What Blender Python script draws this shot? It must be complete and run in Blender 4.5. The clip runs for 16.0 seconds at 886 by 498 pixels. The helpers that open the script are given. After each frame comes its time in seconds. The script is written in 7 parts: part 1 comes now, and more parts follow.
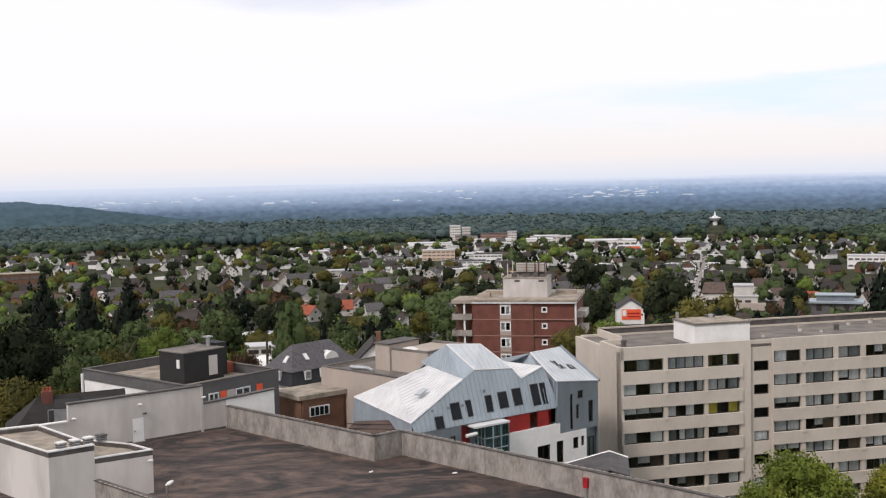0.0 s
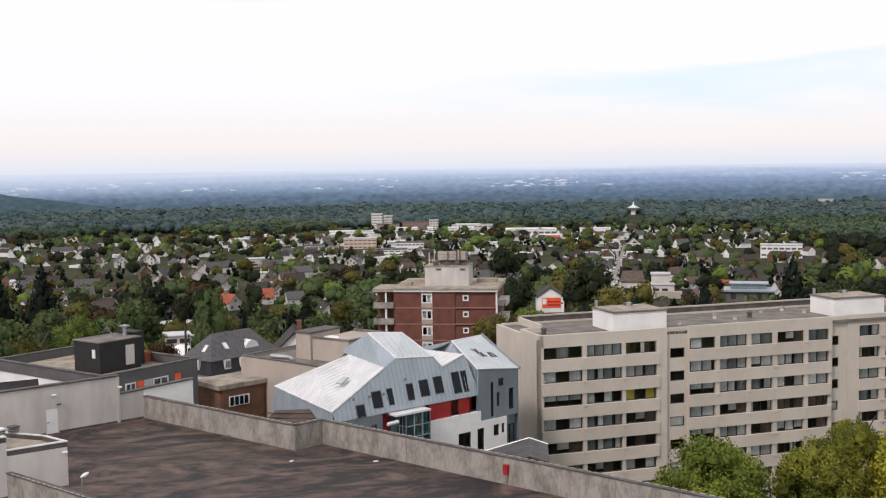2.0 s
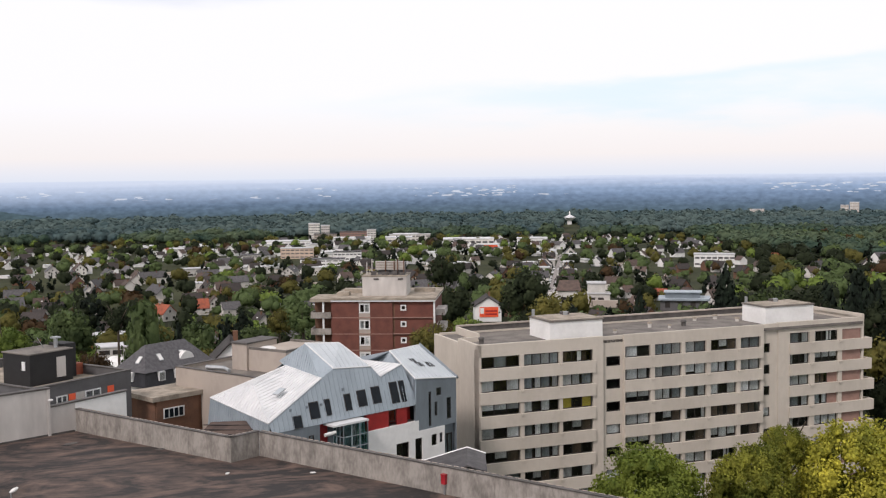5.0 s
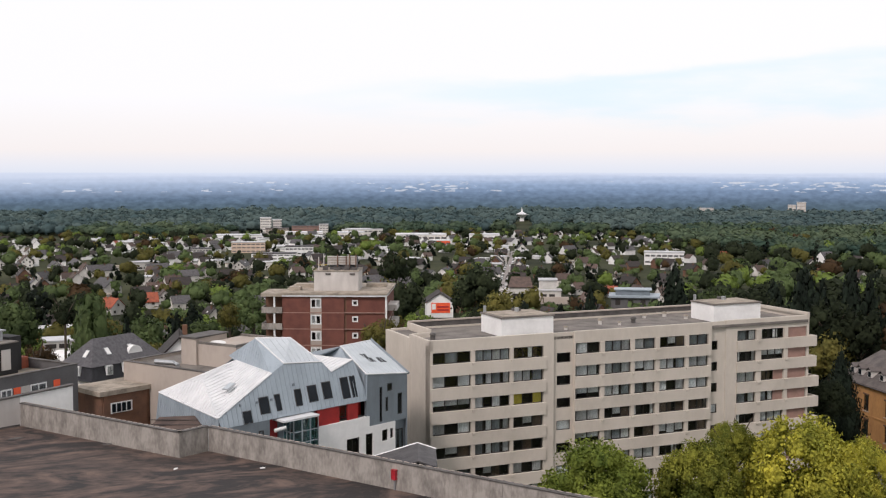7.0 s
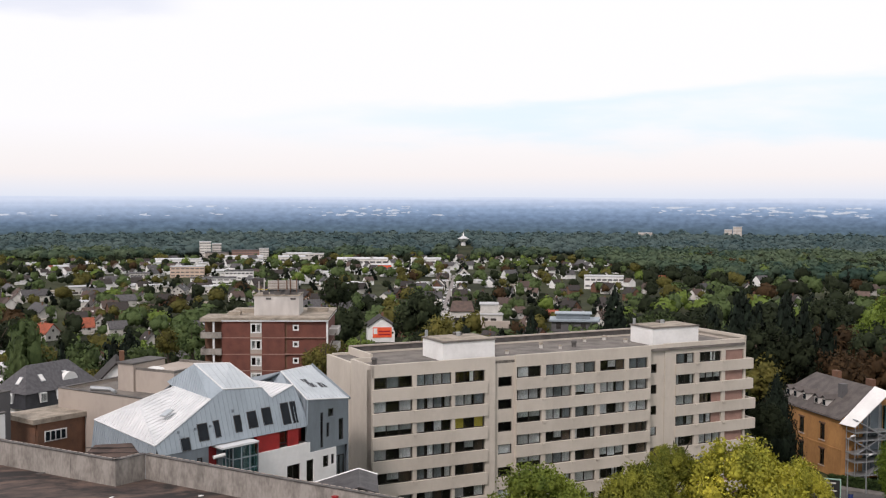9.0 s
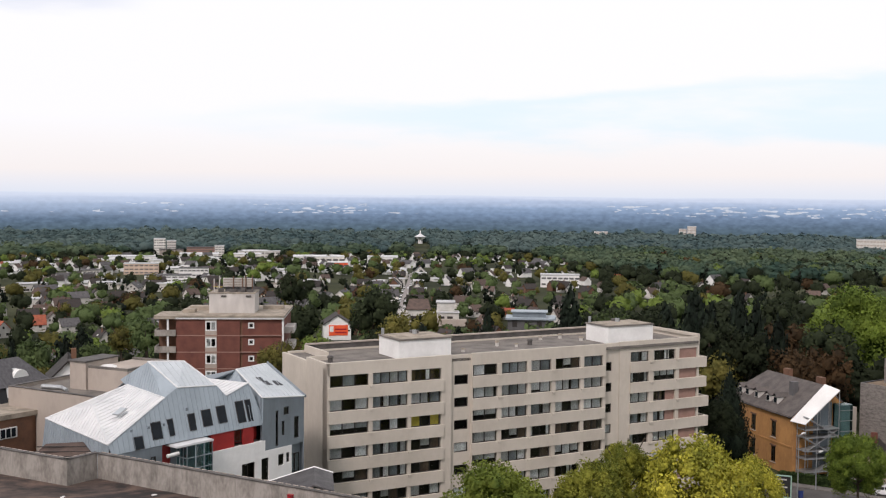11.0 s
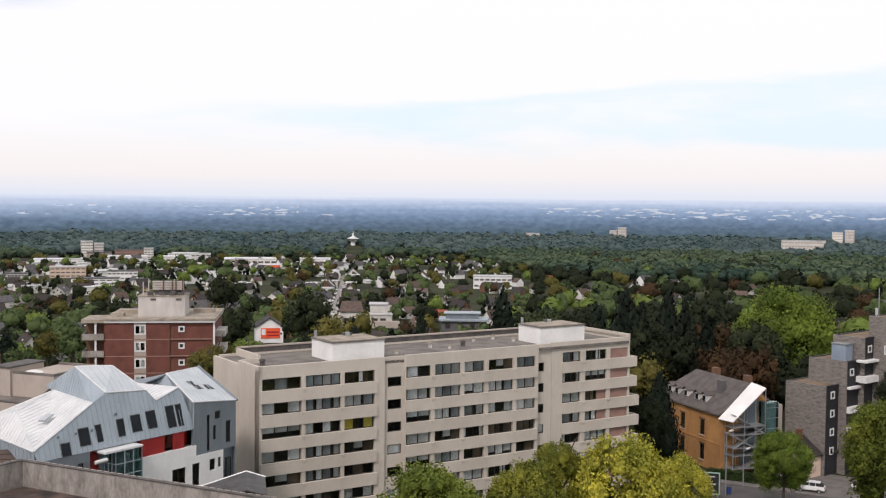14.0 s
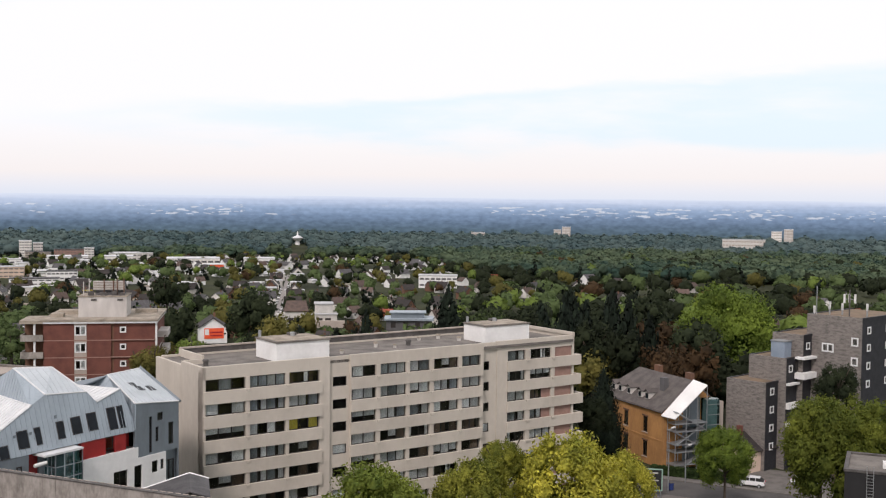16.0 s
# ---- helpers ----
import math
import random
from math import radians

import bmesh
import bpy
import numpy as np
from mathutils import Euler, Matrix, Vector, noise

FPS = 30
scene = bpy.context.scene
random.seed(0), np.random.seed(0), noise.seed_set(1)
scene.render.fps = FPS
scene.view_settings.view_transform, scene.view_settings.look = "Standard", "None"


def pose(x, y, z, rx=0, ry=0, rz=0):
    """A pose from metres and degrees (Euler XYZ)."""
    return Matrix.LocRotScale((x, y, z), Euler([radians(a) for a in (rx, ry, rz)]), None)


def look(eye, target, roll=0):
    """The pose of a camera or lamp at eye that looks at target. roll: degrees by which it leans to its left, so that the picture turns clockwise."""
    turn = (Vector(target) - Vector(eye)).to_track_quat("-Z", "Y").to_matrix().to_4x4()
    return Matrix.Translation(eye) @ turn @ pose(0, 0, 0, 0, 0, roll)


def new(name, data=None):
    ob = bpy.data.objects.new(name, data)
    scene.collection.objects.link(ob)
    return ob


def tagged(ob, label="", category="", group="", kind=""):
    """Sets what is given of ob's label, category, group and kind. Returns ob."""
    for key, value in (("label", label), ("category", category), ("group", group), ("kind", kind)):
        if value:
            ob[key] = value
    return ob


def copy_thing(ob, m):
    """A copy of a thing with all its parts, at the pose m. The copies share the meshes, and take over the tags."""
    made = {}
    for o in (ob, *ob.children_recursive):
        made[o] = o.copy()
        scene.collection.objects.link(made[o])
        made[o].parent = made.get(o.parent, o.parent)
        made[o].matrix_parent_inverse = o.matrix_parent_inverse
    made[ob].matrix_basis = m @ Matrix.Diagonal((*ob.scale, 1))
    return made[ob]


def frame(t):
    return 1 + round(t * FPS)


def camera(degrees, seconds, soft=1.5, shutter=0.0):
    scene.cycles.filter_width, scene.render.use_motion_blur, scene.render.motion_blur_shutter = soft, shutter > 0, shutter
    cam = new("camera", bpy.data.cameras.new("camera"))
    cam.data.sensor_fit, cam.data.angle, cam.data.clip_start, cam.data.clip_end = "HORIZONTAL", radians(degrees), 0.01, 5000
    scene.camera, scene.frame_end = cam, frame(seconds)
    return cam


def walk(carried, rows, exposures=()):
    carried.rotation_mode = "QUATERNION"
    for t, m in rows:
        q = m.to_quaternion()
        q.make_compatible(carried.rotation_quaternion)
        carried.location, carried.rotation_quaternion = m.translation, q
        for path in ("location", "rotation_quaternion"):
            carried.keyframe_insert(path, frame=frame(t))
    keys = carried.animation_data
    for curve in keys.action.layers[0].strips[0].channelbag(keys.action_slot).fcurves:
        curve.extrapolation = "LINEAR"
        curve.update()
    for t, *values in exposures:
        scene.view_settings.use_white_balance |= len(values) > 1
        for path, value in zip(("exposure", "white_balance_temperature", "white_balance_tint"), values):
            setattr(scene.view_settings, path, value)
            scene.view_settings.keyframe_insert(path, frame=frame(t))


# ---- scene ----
EYE = 42.0
cam = camera(44.15, 16.0, soft=1.2)
# seconds, tilt, lean, turn in degrees: a hand-held pan on one spot
ROWS = [
    (0.0, 86.475, 1.310, -2.037), (0.5, 86.425, 1.188, -2.929), (1.0, 86.140, 1.057, -3.994),
    (1.5, 86.089, 0.984, -4.703), (2.0, 85.792, 0.881, -6.123), (2.5, 85.993, 0.792, -6.581),
    (3.0, 86.370, 0.533, -7.484), (3.5, 86.442, 0.576, -8.130), (6.0, 86.161, 0.327, -10.482),
    (6.5, 86.183, 0.033, -11.216), (7.0, 86.012, -0.001, -11.840), (7.5, 85.970, -0.044, -12.424),
    (8.0, 86.259, 0.086, -13.260), (8.5, 87.106, 0.105, -14.160), (9.0, 87.289, -0.161, -14.902),
    (11.5, 87.129, -0.448, -17.735), (12.0, 87.092, -0.297, -18.295), (12.5, 87.162, -0.086, -18.646),
    (13.0, 87.110, -0.229, -19.339), (13.5, 87.251, -0.318, -19.978), (14.0, 87.327, -0.525, -20.671),
    (14.5, 87.231, -0.325, -20.855), (15.0, 87.354, -0.456, -21.899), (15.5, 87.265, -0.560, -22.928),
    (16.0, 87.313, -0.594, -23.541),
]
walk(cam, [(t, pose(0, 0, EYE, rx, ry, rz)) for t, rx, ry, rz in ROWS], ((0.0, 0.0, 6450, 13), (16.0, 0.0, 6450, 13)))

# ---- light: a bright, thinly overcast afternoon ----
SUN_FROM = (-0.50, -0.55, 0.78)
sun = new("sun", bpy.data.lights.new("sun", "SUN"))
sun.data.energy, sun.data.angle, sun.data.color = 2.15, radians(10), (1.0, 0.905, 0.865)
sun.matrix_world = look((0, 0, 0), (-SUN_FROM[0], -SUN_FROM[1], -SUN_FROM[2]))

world = bpy.data.worlds.new("sky")
scene.world = world
world.use_nodes = True
wt = world.node_tree
wt.nodes.clear()


def wn(kind, **kw):
    n = wt.nodes.new(kind)
    for k, v in kw.items():
        n.inputs[k].default_value = v
    return n


def wmath(op, a, b=0.0, c=None, clamp=False):
    n = wt.nodes.new("ShaderNodeMath")
    n.operation, n.use_clamp = op, clamp
    for i, v in enumerate((a, b) if c is None else (a, b, c)):
        if isinstance(v, (int, float)):
            n.inputs[i].default_value = v
        else:
            wt.links.new(v, n.inputs[i])
    return n.outputs[0]


def wsmooth(v, lo, hi):
    n = wt.nodes.new("ShaderNodeMapRange")
    n.interpolation_type = "SMOOTHSTEP"
    n.inputs[1].default_value, n.inputs[2].default_value = lo, hi
    wt.links.new(v, n.inputs[0])
    return n.outputs[0]


def wmix(f, a, b):
    n = wt.nodes.new("ShaderNodeMix")
    n.data_type = "RGBA"
    for sock, v in ((n.inputs[0], f), (n.inputs[6], a), (n.inputs[7], b)):
        if isinstance(v, (tuple, float, int)):
            sock.default_value = v
        else:
            wt.links.new(v, sock)
    return n.outputs[2]


wc = wn("ShaderNodeTexCoord")
sep = wn("ShaderNodeSeparateXYZ")
wt.links.new(wc.outputs["Generated"], sep.inputs[0])
height = sep.outputs[2]
across = wmath("ARCTAN2", sep.outputs[0], sep.outputs[1])
stretch = wn("ShaderNodeMapping")
stretch.inputs["Scale"].default_value = (3.0, 3.0, 16.0)
wt.links.new(wc.outputs["Generated"], stretch.inputs[0])
puffs = wn("ShaderNodeTexNoise", Scale=1.7, Detail=6.0, Roughness=0.55)
wt.links.new(stretch.outputs[0], puffs.inputs["Vector"])
ramp = wn("ShaderNodeValToRGB")
wt.links.new(wmath("MULTIPLY", height, 5.0), ramp.inputs[0])
ramp.color_ramp.elements[0].position, ramp.color_ramp.elements[0].color = 0.0, (0.76, 0.81, 0.90, 1)
ramp.color_ramp.elements[1].position, ramp.color_ramp.elements[1].color = 1.0, (1.0, 1.0, 1.0, 1)
for at, c in ((0.035, (0.82, 0.84, 0.90)), (0.10, (0.93, 0.885, 0.87)), (0.20, (0.95, 0.92, 0.91)), (0.34, (0.98, 0.975, 0.99))):
    ramp.color_ramp.elements.new(at).color = (*c, 1)
# a long thin gap of pale blue low over the plain, wider to the right
lift = wmath("ADD", wmath("MULTIPLY", wmath("SUBTRACT", puffs.outputs[0], 0.5), 0.06), height)
top = wmath("ADD", wmath("MULTIPLY", wmath("ADD", across, 0.1), 0.055), 0.066)
gap = wmath("MULTIPLY", wsmooth(lift, 0.036, 0.062), wmath("SUBTRACT", 1.0, wsmooth(wmath("SUBTRACT", lift, top), -0.006, 0.006)))
gap = wmath("MULTIPLY", gap, wsmooth(across, -0.05, 0.35))
veil = wmix(wmath("MULTIPLY", wmath("MULTIPLY", gap, wsmooth(puffs.outputs[0], 0.22, 0.62)), 0.74), ramp.outputs[0], (0.74, 0.90, 0.98, 1))
# soft grey underside of a cloud bank higher up
grey = wmath("MULTIPLY", wsmooth(wmath("ADD", height, wmath("MULTIPLY", puffs.outputs[0], 0.06)), 0.178, 0.20), wmath("SUBTRACT", 1.0, wsmooth(across, -0.02, 0.05)))
grey = wmath("MULTIPLY", grey, wsmooth(across, -0.2, -0.12))
veil = wmix(wmath("MULTIPLY", grey, 0.8), veil, (0.80, 0.83, 0.92, 1))
bright = wmath("ADD", 1.04, wmath("MULTIPLY", wsmooth(height, 0.2, 0.8), -0.22))
cloud = wn("ShaderNodeBackground")
wt.links.new(veil, cloud.inputs[0])
wt.links.new(bright, cloud.inputs[1])
sky = wt.nodes.new("ShaderNodeTexSky")
sky.sky_type, sky.sun_disc = "NISHITA", False
sky.sun_elevation = math.atan2(SUN_FROM[2], math.hypot(SUN_FROM[0], SUN_FROM[1]))
sky.sun_rotation = math.atan2(SUN_FROM[0], SUN_FROM[1])
clear = wn("ShaderNodeBackground", Strength=0.1)
wt.links.new(sky.outputs[0], clear.inputs[0])
blend = wn("ShaderNodeMixShader", Fac=0.94)
wt.links.new(clear.outputs[0], blend.inputs[1])
wt.links.new(cloud.outputs[0], blend.inputs[2])
wout = wn("ShaderNodeOutputWorld")
wt.links.new(blend.outputs[0], wout.inputs[0])


# ---- materials ----
def mat(name, a, b=None, scale=1.0, rough=0.8, metal=0.0, bump=0.0, fine=8.0, streak=1.0, rnd=0.0, island=0.0, soil=0.25, warp=0.0, detail=5, aniso=(1, 1), turn=0.0):
    """Two-scale noise between colours a and b; streak stretches it upright; rnd and island vary single objects and pieces."""
    m = bpy.data.materials.new(name)
    m.use_nodes = True
    nt = m.node_tree
    p = nt.nodes["Principled BSDF"]
    p.inputs["Roughness"].default_value, p.inputs["Metallic"].default_value = rough, metal
    b = b or tuple(c * 0.75 for c in a)
    tc = nt.nodes.new("ShaderNodeTexCoord")
    mp = nt.nodes.new("ShaderNodeMapping")
    mp.inputs["Scale"].default_value = (aniso[0], aniso[1], 1 / streak)
    mp.inputs["Rotation"].default_value = (0, 0, radians(turn))
    nt.links.new(tc.outputs["Object"], mp.inputs[0])
    big, small = nt.nodes.new("ShaderNodeTexNoise"), nt.nodes.new("ShaderNodeTexNoise")
    big.inputs["Scale"].default_value, big.inputs["Detail"].default_value = scale, detail
    big.inputs["Roughness"].default_value = 0.5 if detail < 6 else 0.66
    small.inputs["Scale"].default_value, small.inputs["Detail"].default_value = scale * fine, 3
    big.inputs["Distortion"].default_value = warp
    for n in (big, small):
        nt.links.new(mp.outputs[0], n.inputs["Vector"])
    add = nt.nodes.new("ShaderNodeMath")
    add.operation = "MULTIPLY_ADD"
    add.inputs[1].default_value = soil
    nt.links.new(small.outputs[0], add.inputs[0])
    nt.links.new(big.outputs[0], add.inputs[2])
    rp = nt.nodes.new("ShaderNodeValToRGB")
    rp.color_ramp.elements[0].position, rp.color_ramp.elements[0].color = 0.36 + soil * 0.4, (*b, 1)
    rp.color_ramp.elements[1].position, rp.color_ramp.elements[1].color = 0.62 + soil * 0.5, (*a, 1)
    nt.links.new(add.outputs[0], rp.inputs[0])
    col = rp.outputs[0]
    for amount, node, out in ((rnd, "ShaderNodeObjectInfo", "Random"), (island, "ShaderNodeNewGeometry", "Random Per Island")):
        if amount:
            src = nt.nodes.new(node)
            mr = nt.nodes.new("ShaderNodeMapRange")
            mr.inputs[3].default_value, mr.inputs[4].default_value = 1 - amount, 1 + amount
            nt.links.new(src.outputs[out], mr.inputs[0])
            hs = nt.nodes.new("ShaderNodeHueSaturation")
            nt.links.new(mr.outputs[0], hs.inputs["Value"])
            nt.links.new(col, hs.inputs["Color"])
            col = hs.outputs[0]
    nt.links.new(col, p.inputs["Base Color"])
    if bump:
        bp = nt.nodes.new("ShaderNodeBump")
        bp.inputs["Strength"].default_value, bp.inputs["Distance"].default_value = bump, 0.05
        nt.links.new(small.outputs[0], bp.inputs["Height"])
        nt.links.new(bp.outputs[0], p.inputs["Normal"])
    return m


M = dict(
    concrete=mat("weathered_concrete", (0.330, 0.300, 0.268), (0.165, 0.148, 0.132), 0.8, 0.9, bump=0.4, fine=6, streak=2.2, soil=0.5),
    coping=mat("dark_coping", (0.10, 0.09, 0.085), (0.05, 0.045, 0.04), 1.0, 0.7),
    plaster=mat("stained_white_render", (0.60, 0.565, 0.53), (0.43, 0.40, 0.375), 0.22, 0.9, bump=0.2, fine=6, streak=3, soil=0.35),
    white=mat("white_paint", (0.80, 0.79, 0.77), (0.70, 0.69, 0.67), 0.3, 0.7),
    deck=mat("roof_deck_asphalt", (0.128, 0.085, 0.067), (0.018, 0.0142, 0.0136), 0.14, 0.8, bump=0.4, fine=9, soil=0.26, warp=2.2, detail=8, aniso=(0.75, 1.35), turn=38),
    tan=mat("cream_exposed_concrete", (0.548, 0.492, 0.424), (0.480, 0.428, 0.366), 0.25, 0.9, bump=0.15, streak=2, soil=0.3, rnd=0.03),
    tanroof=mat("gravel_roof", (0.19, 0.17, 0.15), (0.105, 0.094, 0.085), 0.4, 0.95, bump=0.6),
    beige=mat("beige_render", (0.42, 0.36, 0.31), (0.34, 0.29, 0.25), 0.25, 0.9, streak=2),
    gravel=mat("pale_gravel", (0.36, 0.31, 0.25), (0.20, 0.17, 0.135), 0.7, 0.95, bump=0.6),
    # four zinc tones: roof slopes painted lighter, walls darker, as light falls
    zinc=mat("lit_tone_zinc", (0.69, 0.69, 0.69), (0.58, 0.585, 0.59), 0.5, 0.5, 0.05, rnd=0.03),
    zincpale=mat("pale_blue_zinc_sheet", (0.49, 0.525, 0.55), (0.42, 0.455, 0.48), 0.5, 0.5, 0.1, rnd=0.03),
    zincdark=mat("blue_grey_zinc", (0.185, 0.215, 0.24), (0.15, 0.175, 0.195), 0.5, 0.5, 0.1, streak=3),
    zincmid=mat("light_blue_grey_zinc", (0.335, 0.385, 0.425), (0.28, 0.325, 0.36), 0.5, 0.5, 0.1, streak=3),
    red=mat("red_panel", (0.33, 0.018, 0.016), (0.24, 0.012, 0.012), 0.8, 0.5),
    redbox=mat("red_enamel", (0.40, 0.018, 0.03), (0.30, 0.014, 0.02), 2.0, 0.35),
    orange=mat("orange_panel", (0.85, 0.12, 0.04), (0.75, 0.10, 0.035), 1.0, 0.5),
    brick=mat("red_brown_brick", (0.158, 0.057, 0.041), (0.112, 0.040, 0.030), 0.6, 0.9, bump=0.3, fine=14),
    brown=mat("brown_brick", (0.17, 0.085, 0.05), (0.11, 0.06, 0.04), 0.6, 0.9, bump=0.3),
    yellow=mat("ochre_brick", (0.44, 0.225, 0.075), (0.31, 0.155, 0.055), 0.4, 0.9, bump=0.3, streak=2),
    rooftarred=mat("blackened_roof_tile", (0.022, 0.018, 0.016), (0.011, 0.009, 0.009), 1.2, 0.85, bump=0.5),
    skypane=mat("dark_roof_glazing", (0.014, 0.018, 0.023), (0.009, 0.011, 0.014), 0.8, 0.2),
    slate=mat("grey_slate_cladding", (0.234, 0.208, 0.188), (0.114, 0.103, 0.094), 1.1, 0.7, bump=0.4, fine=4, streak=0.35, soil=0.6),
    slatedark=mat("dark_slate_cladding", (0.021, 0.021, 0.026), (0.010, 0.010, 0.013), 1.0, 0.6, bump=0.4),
    greyclad=mat("dark_grey_cladding", (0.112, 0.108, 0.110), (0.086, 0.082, 0.084), 0.6, 0.7),
    black=mat("black_cladding", (0.016, 0.0155, 0.016), (0.011, 0.0105, 0.011), 0.8, 0.75),
    rooftile=mat("grey_roof_tile", (0.085, 0.08, 0.082), (0.045, 0.043, 0.045), 0.8, 0.75, bump=0.5, rnd=0.3),
    slatetile=mat("mid_grey_roof_tile", (0.098, 0.094, 0.100), (0.060, 0.057, 0.062), 2.2, 0.75, bump=0.7),
    rooftan=mat("grey_brown_roof_slate", (0.115, 0.098, 0.09), (0.07, 0.06, 0.056), 0.8, 0.8, bump=0.5),
    roofdark=mat("dark_brown_roof_tile", (0.04, 0.031, 0.028), (0.022, 0.018, 0.017), 0.8, 0.8, bump=0.4, rnd=0.3),
    roofred=mat("orange_red_roof_tile", (0.30, 0.075, 0.035), (0.18, 0.05, 0.028), 0.8, 0.8, bump=0.4, rnd=0.3),
    roofbrown=mat("brown_roof_tile", (0.095, 0.063, 0.05), (0.055, 0.038, 0.032), 0.8, 0.8, bump=0.4, rnd=0.3),
    housewall=mat("house_render", (0.66, 0.63, 0.59), (0.50, 0.48, 0.445), 0.3, 0.9, rnd=0.25),
    warmwall=mat("pale_warm_render", (0.60, 0.46, 0.36), (0.48, 0.37, 0.29), 0.3, 0.9, rnd=0.2),
    hallroof=mat("pale_sheet_roof", (0.58, 0.58, 0.59), (0.44, 0.44, 0.45), 0.1, 0.6, rnd=0.2),
    frame=mat("dark_bronze_frame", (0.030, 0.024, 0.021), (0.02, 0.016, 0.014), 2.0, 0.5),
    whiteframe=mat("white_frame", (0.74, 0.74, 0.73), (0.66, 0.66, 0.65), 2.0, 0.5),
    # shade of unlit rooms, painted as a near-black colour
    room=mat("painted_dark_room", (0.03, 0.026, 0.023), (0.012, 0.011, 0.010), 0.6, 0.95),
    curtain=mat("pale_curtain", (0.80, 0.80, 0.79), (0.42, 0.42, 0.415), 1.2, 0.9, streak=6, rnd=0.35),
    browncurtain=mat("brown_curtain", (0.16, 0.11, 0.08), (0.07, 0.05, 0.04), 1.5, 0.9, streak=6, rnd=0.4),
    bluecurtain=mat("blue_grey_curtain_and_reflection", (0.299, 0.326, 0.342), (0.138, 0.152, 0.162), 1.5, 0.9, streak=6, rnd=0.4),
    yellowpanel=mat("yellow_panel", (0.60, 0.48, 0.06), (0.50, 0.40, 0.05), 1.0, 0.7),
    brownpanel=mat("brown_pink_panel", (0.30, 0.18, 0.145), (0.25, 0.15, 0.12), 1.0, 0.8),
    steel=mat("galvanised_steel", (0.45, 0.46, 0.47), (0.36, 0.37, 0.38), 2.0, 0.4, 0.7),
    plastic=mat("white_plastic", (0.75, 0.74, 0.72), (0.62, 0.61, 0.59), 2.0, 0.4),
    bark=mat("bark", (0.10, 0.075, 0.055), (0.05, 0.04, 0.03), 3.0, 0.95, bump=0.6, streak=4),
    asphalt=mat("asphalt", (0.085, 0.078, 0.075), (0.058, 0.054, 0.052), 0.3, 0.9, bump=0.2),
    paving=mat("pale_paving", (0.164, 0.149, 0.136), (0.107, 0.098, 0.089), 0.6, 0.9),
    hedge=mat("hedge_leaf", (0.065, 0.098, 0.033), (0.026, 0.046, 0.016), 1.0, 0.8, island=0.4),
    carpaint=mat("white_car_paint", (0.78, 0.78, 0.78), (0.72, 0.72, 0.72), 1.0, 0.25),
    rubber=mat("black_rubber", (0.02, 0.02, 0.02), (0.014, 0.014, 0.014), 3.0, 0.8),
    ground=mat("gardens_and_lawn", (0.05, 0.055, 0.026), (0.022, 0.026, 0.014), 0.02, 0.95, fine=12, soil=0.5),
    leaf=mat("leaf_green", (0.095, 0.129, 0.048), (0.047, 0.071, 0.028), 3.0, 0.7, rnd=0.3, island=0.2),
    leafbright=mat("leaf_light_green", (0.180, 0.239, 0.052), (0.086, 0.130, 0.031), 3.0, 0.7, rnd=0.12, island=0.15),
    leafdark=mat("leaf_dark_green", (0.037, 0.047, 0.023), (0.017, 0.024, 0.013), 3.0, 0.8, rnd=0.3, island=0.2),
    leafyellow=mat("leaf_yellow_green", (0.540, 0.490, 0.065), (0.155, 0.175, 0.028), 3.0, 0.65, rnd=0.06, island=0.35),
    leaflime=mat("leaf_lime_green", (0.172, 0.195, 0.031), (0.074, 0.100, 0.019), 3.0, 0.7, rnd=0.12, island=0.25),
    leafmellow=mat("leaf_mellow_green", (0.270, 0.270, 0.042), (0.085, 0.110, 0.022), 3.0, 0.7, island=0.35),
    leafvivid=mat("leaf_vivid_green", (0.190, 0.255, 0.040), (0.070, 0.108, 0.022), 3.0, 0.7, island=0.2),
    leaffresh=mat("leaf_fresh_green", (0.215, 0.254, 0.044), (0.091, 0.130, 0.026), 3.0, 0.7, island=0.2),
    streetpale=mat("pale_street", (0.30, 0.275, 0.26), (0.22, 0.20, 0.19), 0.2, 0.9),
    leafolive=mat("leaf_olive", (0.158, 0.139, 0.037), (0.072, 0.075, 0.024), 3.0, 0.75, rnd=0.25, island=0.25),
    leafrust=mat("leaf_rust_brown", (0.089, 0.052, 0.025), (0.039, 0.028, 0.016), 3.0, 0.8, rnd=0.25, island=0.25),
    needle=mat("blue_green_needle", (0.0135, 0.0205, 0.0125), (0.006, 0.0095, 0.007), 5.0, 0.85, rnd=0.25, island=0.4),
    # both woods colours are lightened and blued to paint in distance haze
    woods=mat("slightly_hazed_woodland", (0.113, 0.150, 0.088), (0.043, 0.078, 0.060), 0.03, 0.85, fine=0.15, soil=0.7, island=0.22),
    woodshazed=mat("haze_tinted_woodland", (0.114, 0.157, 0.147), (0.065, 0.106, 0.112), 0.03, 0.85, fine=0.15, soil=0.7, island=0.14),
)


for key in ("skypane", "leafmellow", "leafvivid", "leaffresh", "leaf", "leafbright", "leafdark", "leafyellow", "leaflime", "leafolive", "leafrust", "needle", "woods", "woodshazed", "hedge", "ground"):
    M[key].node_tree.nodes["Principled BSDF"].inputs["Specular IOR Level"].default_value = 0.12


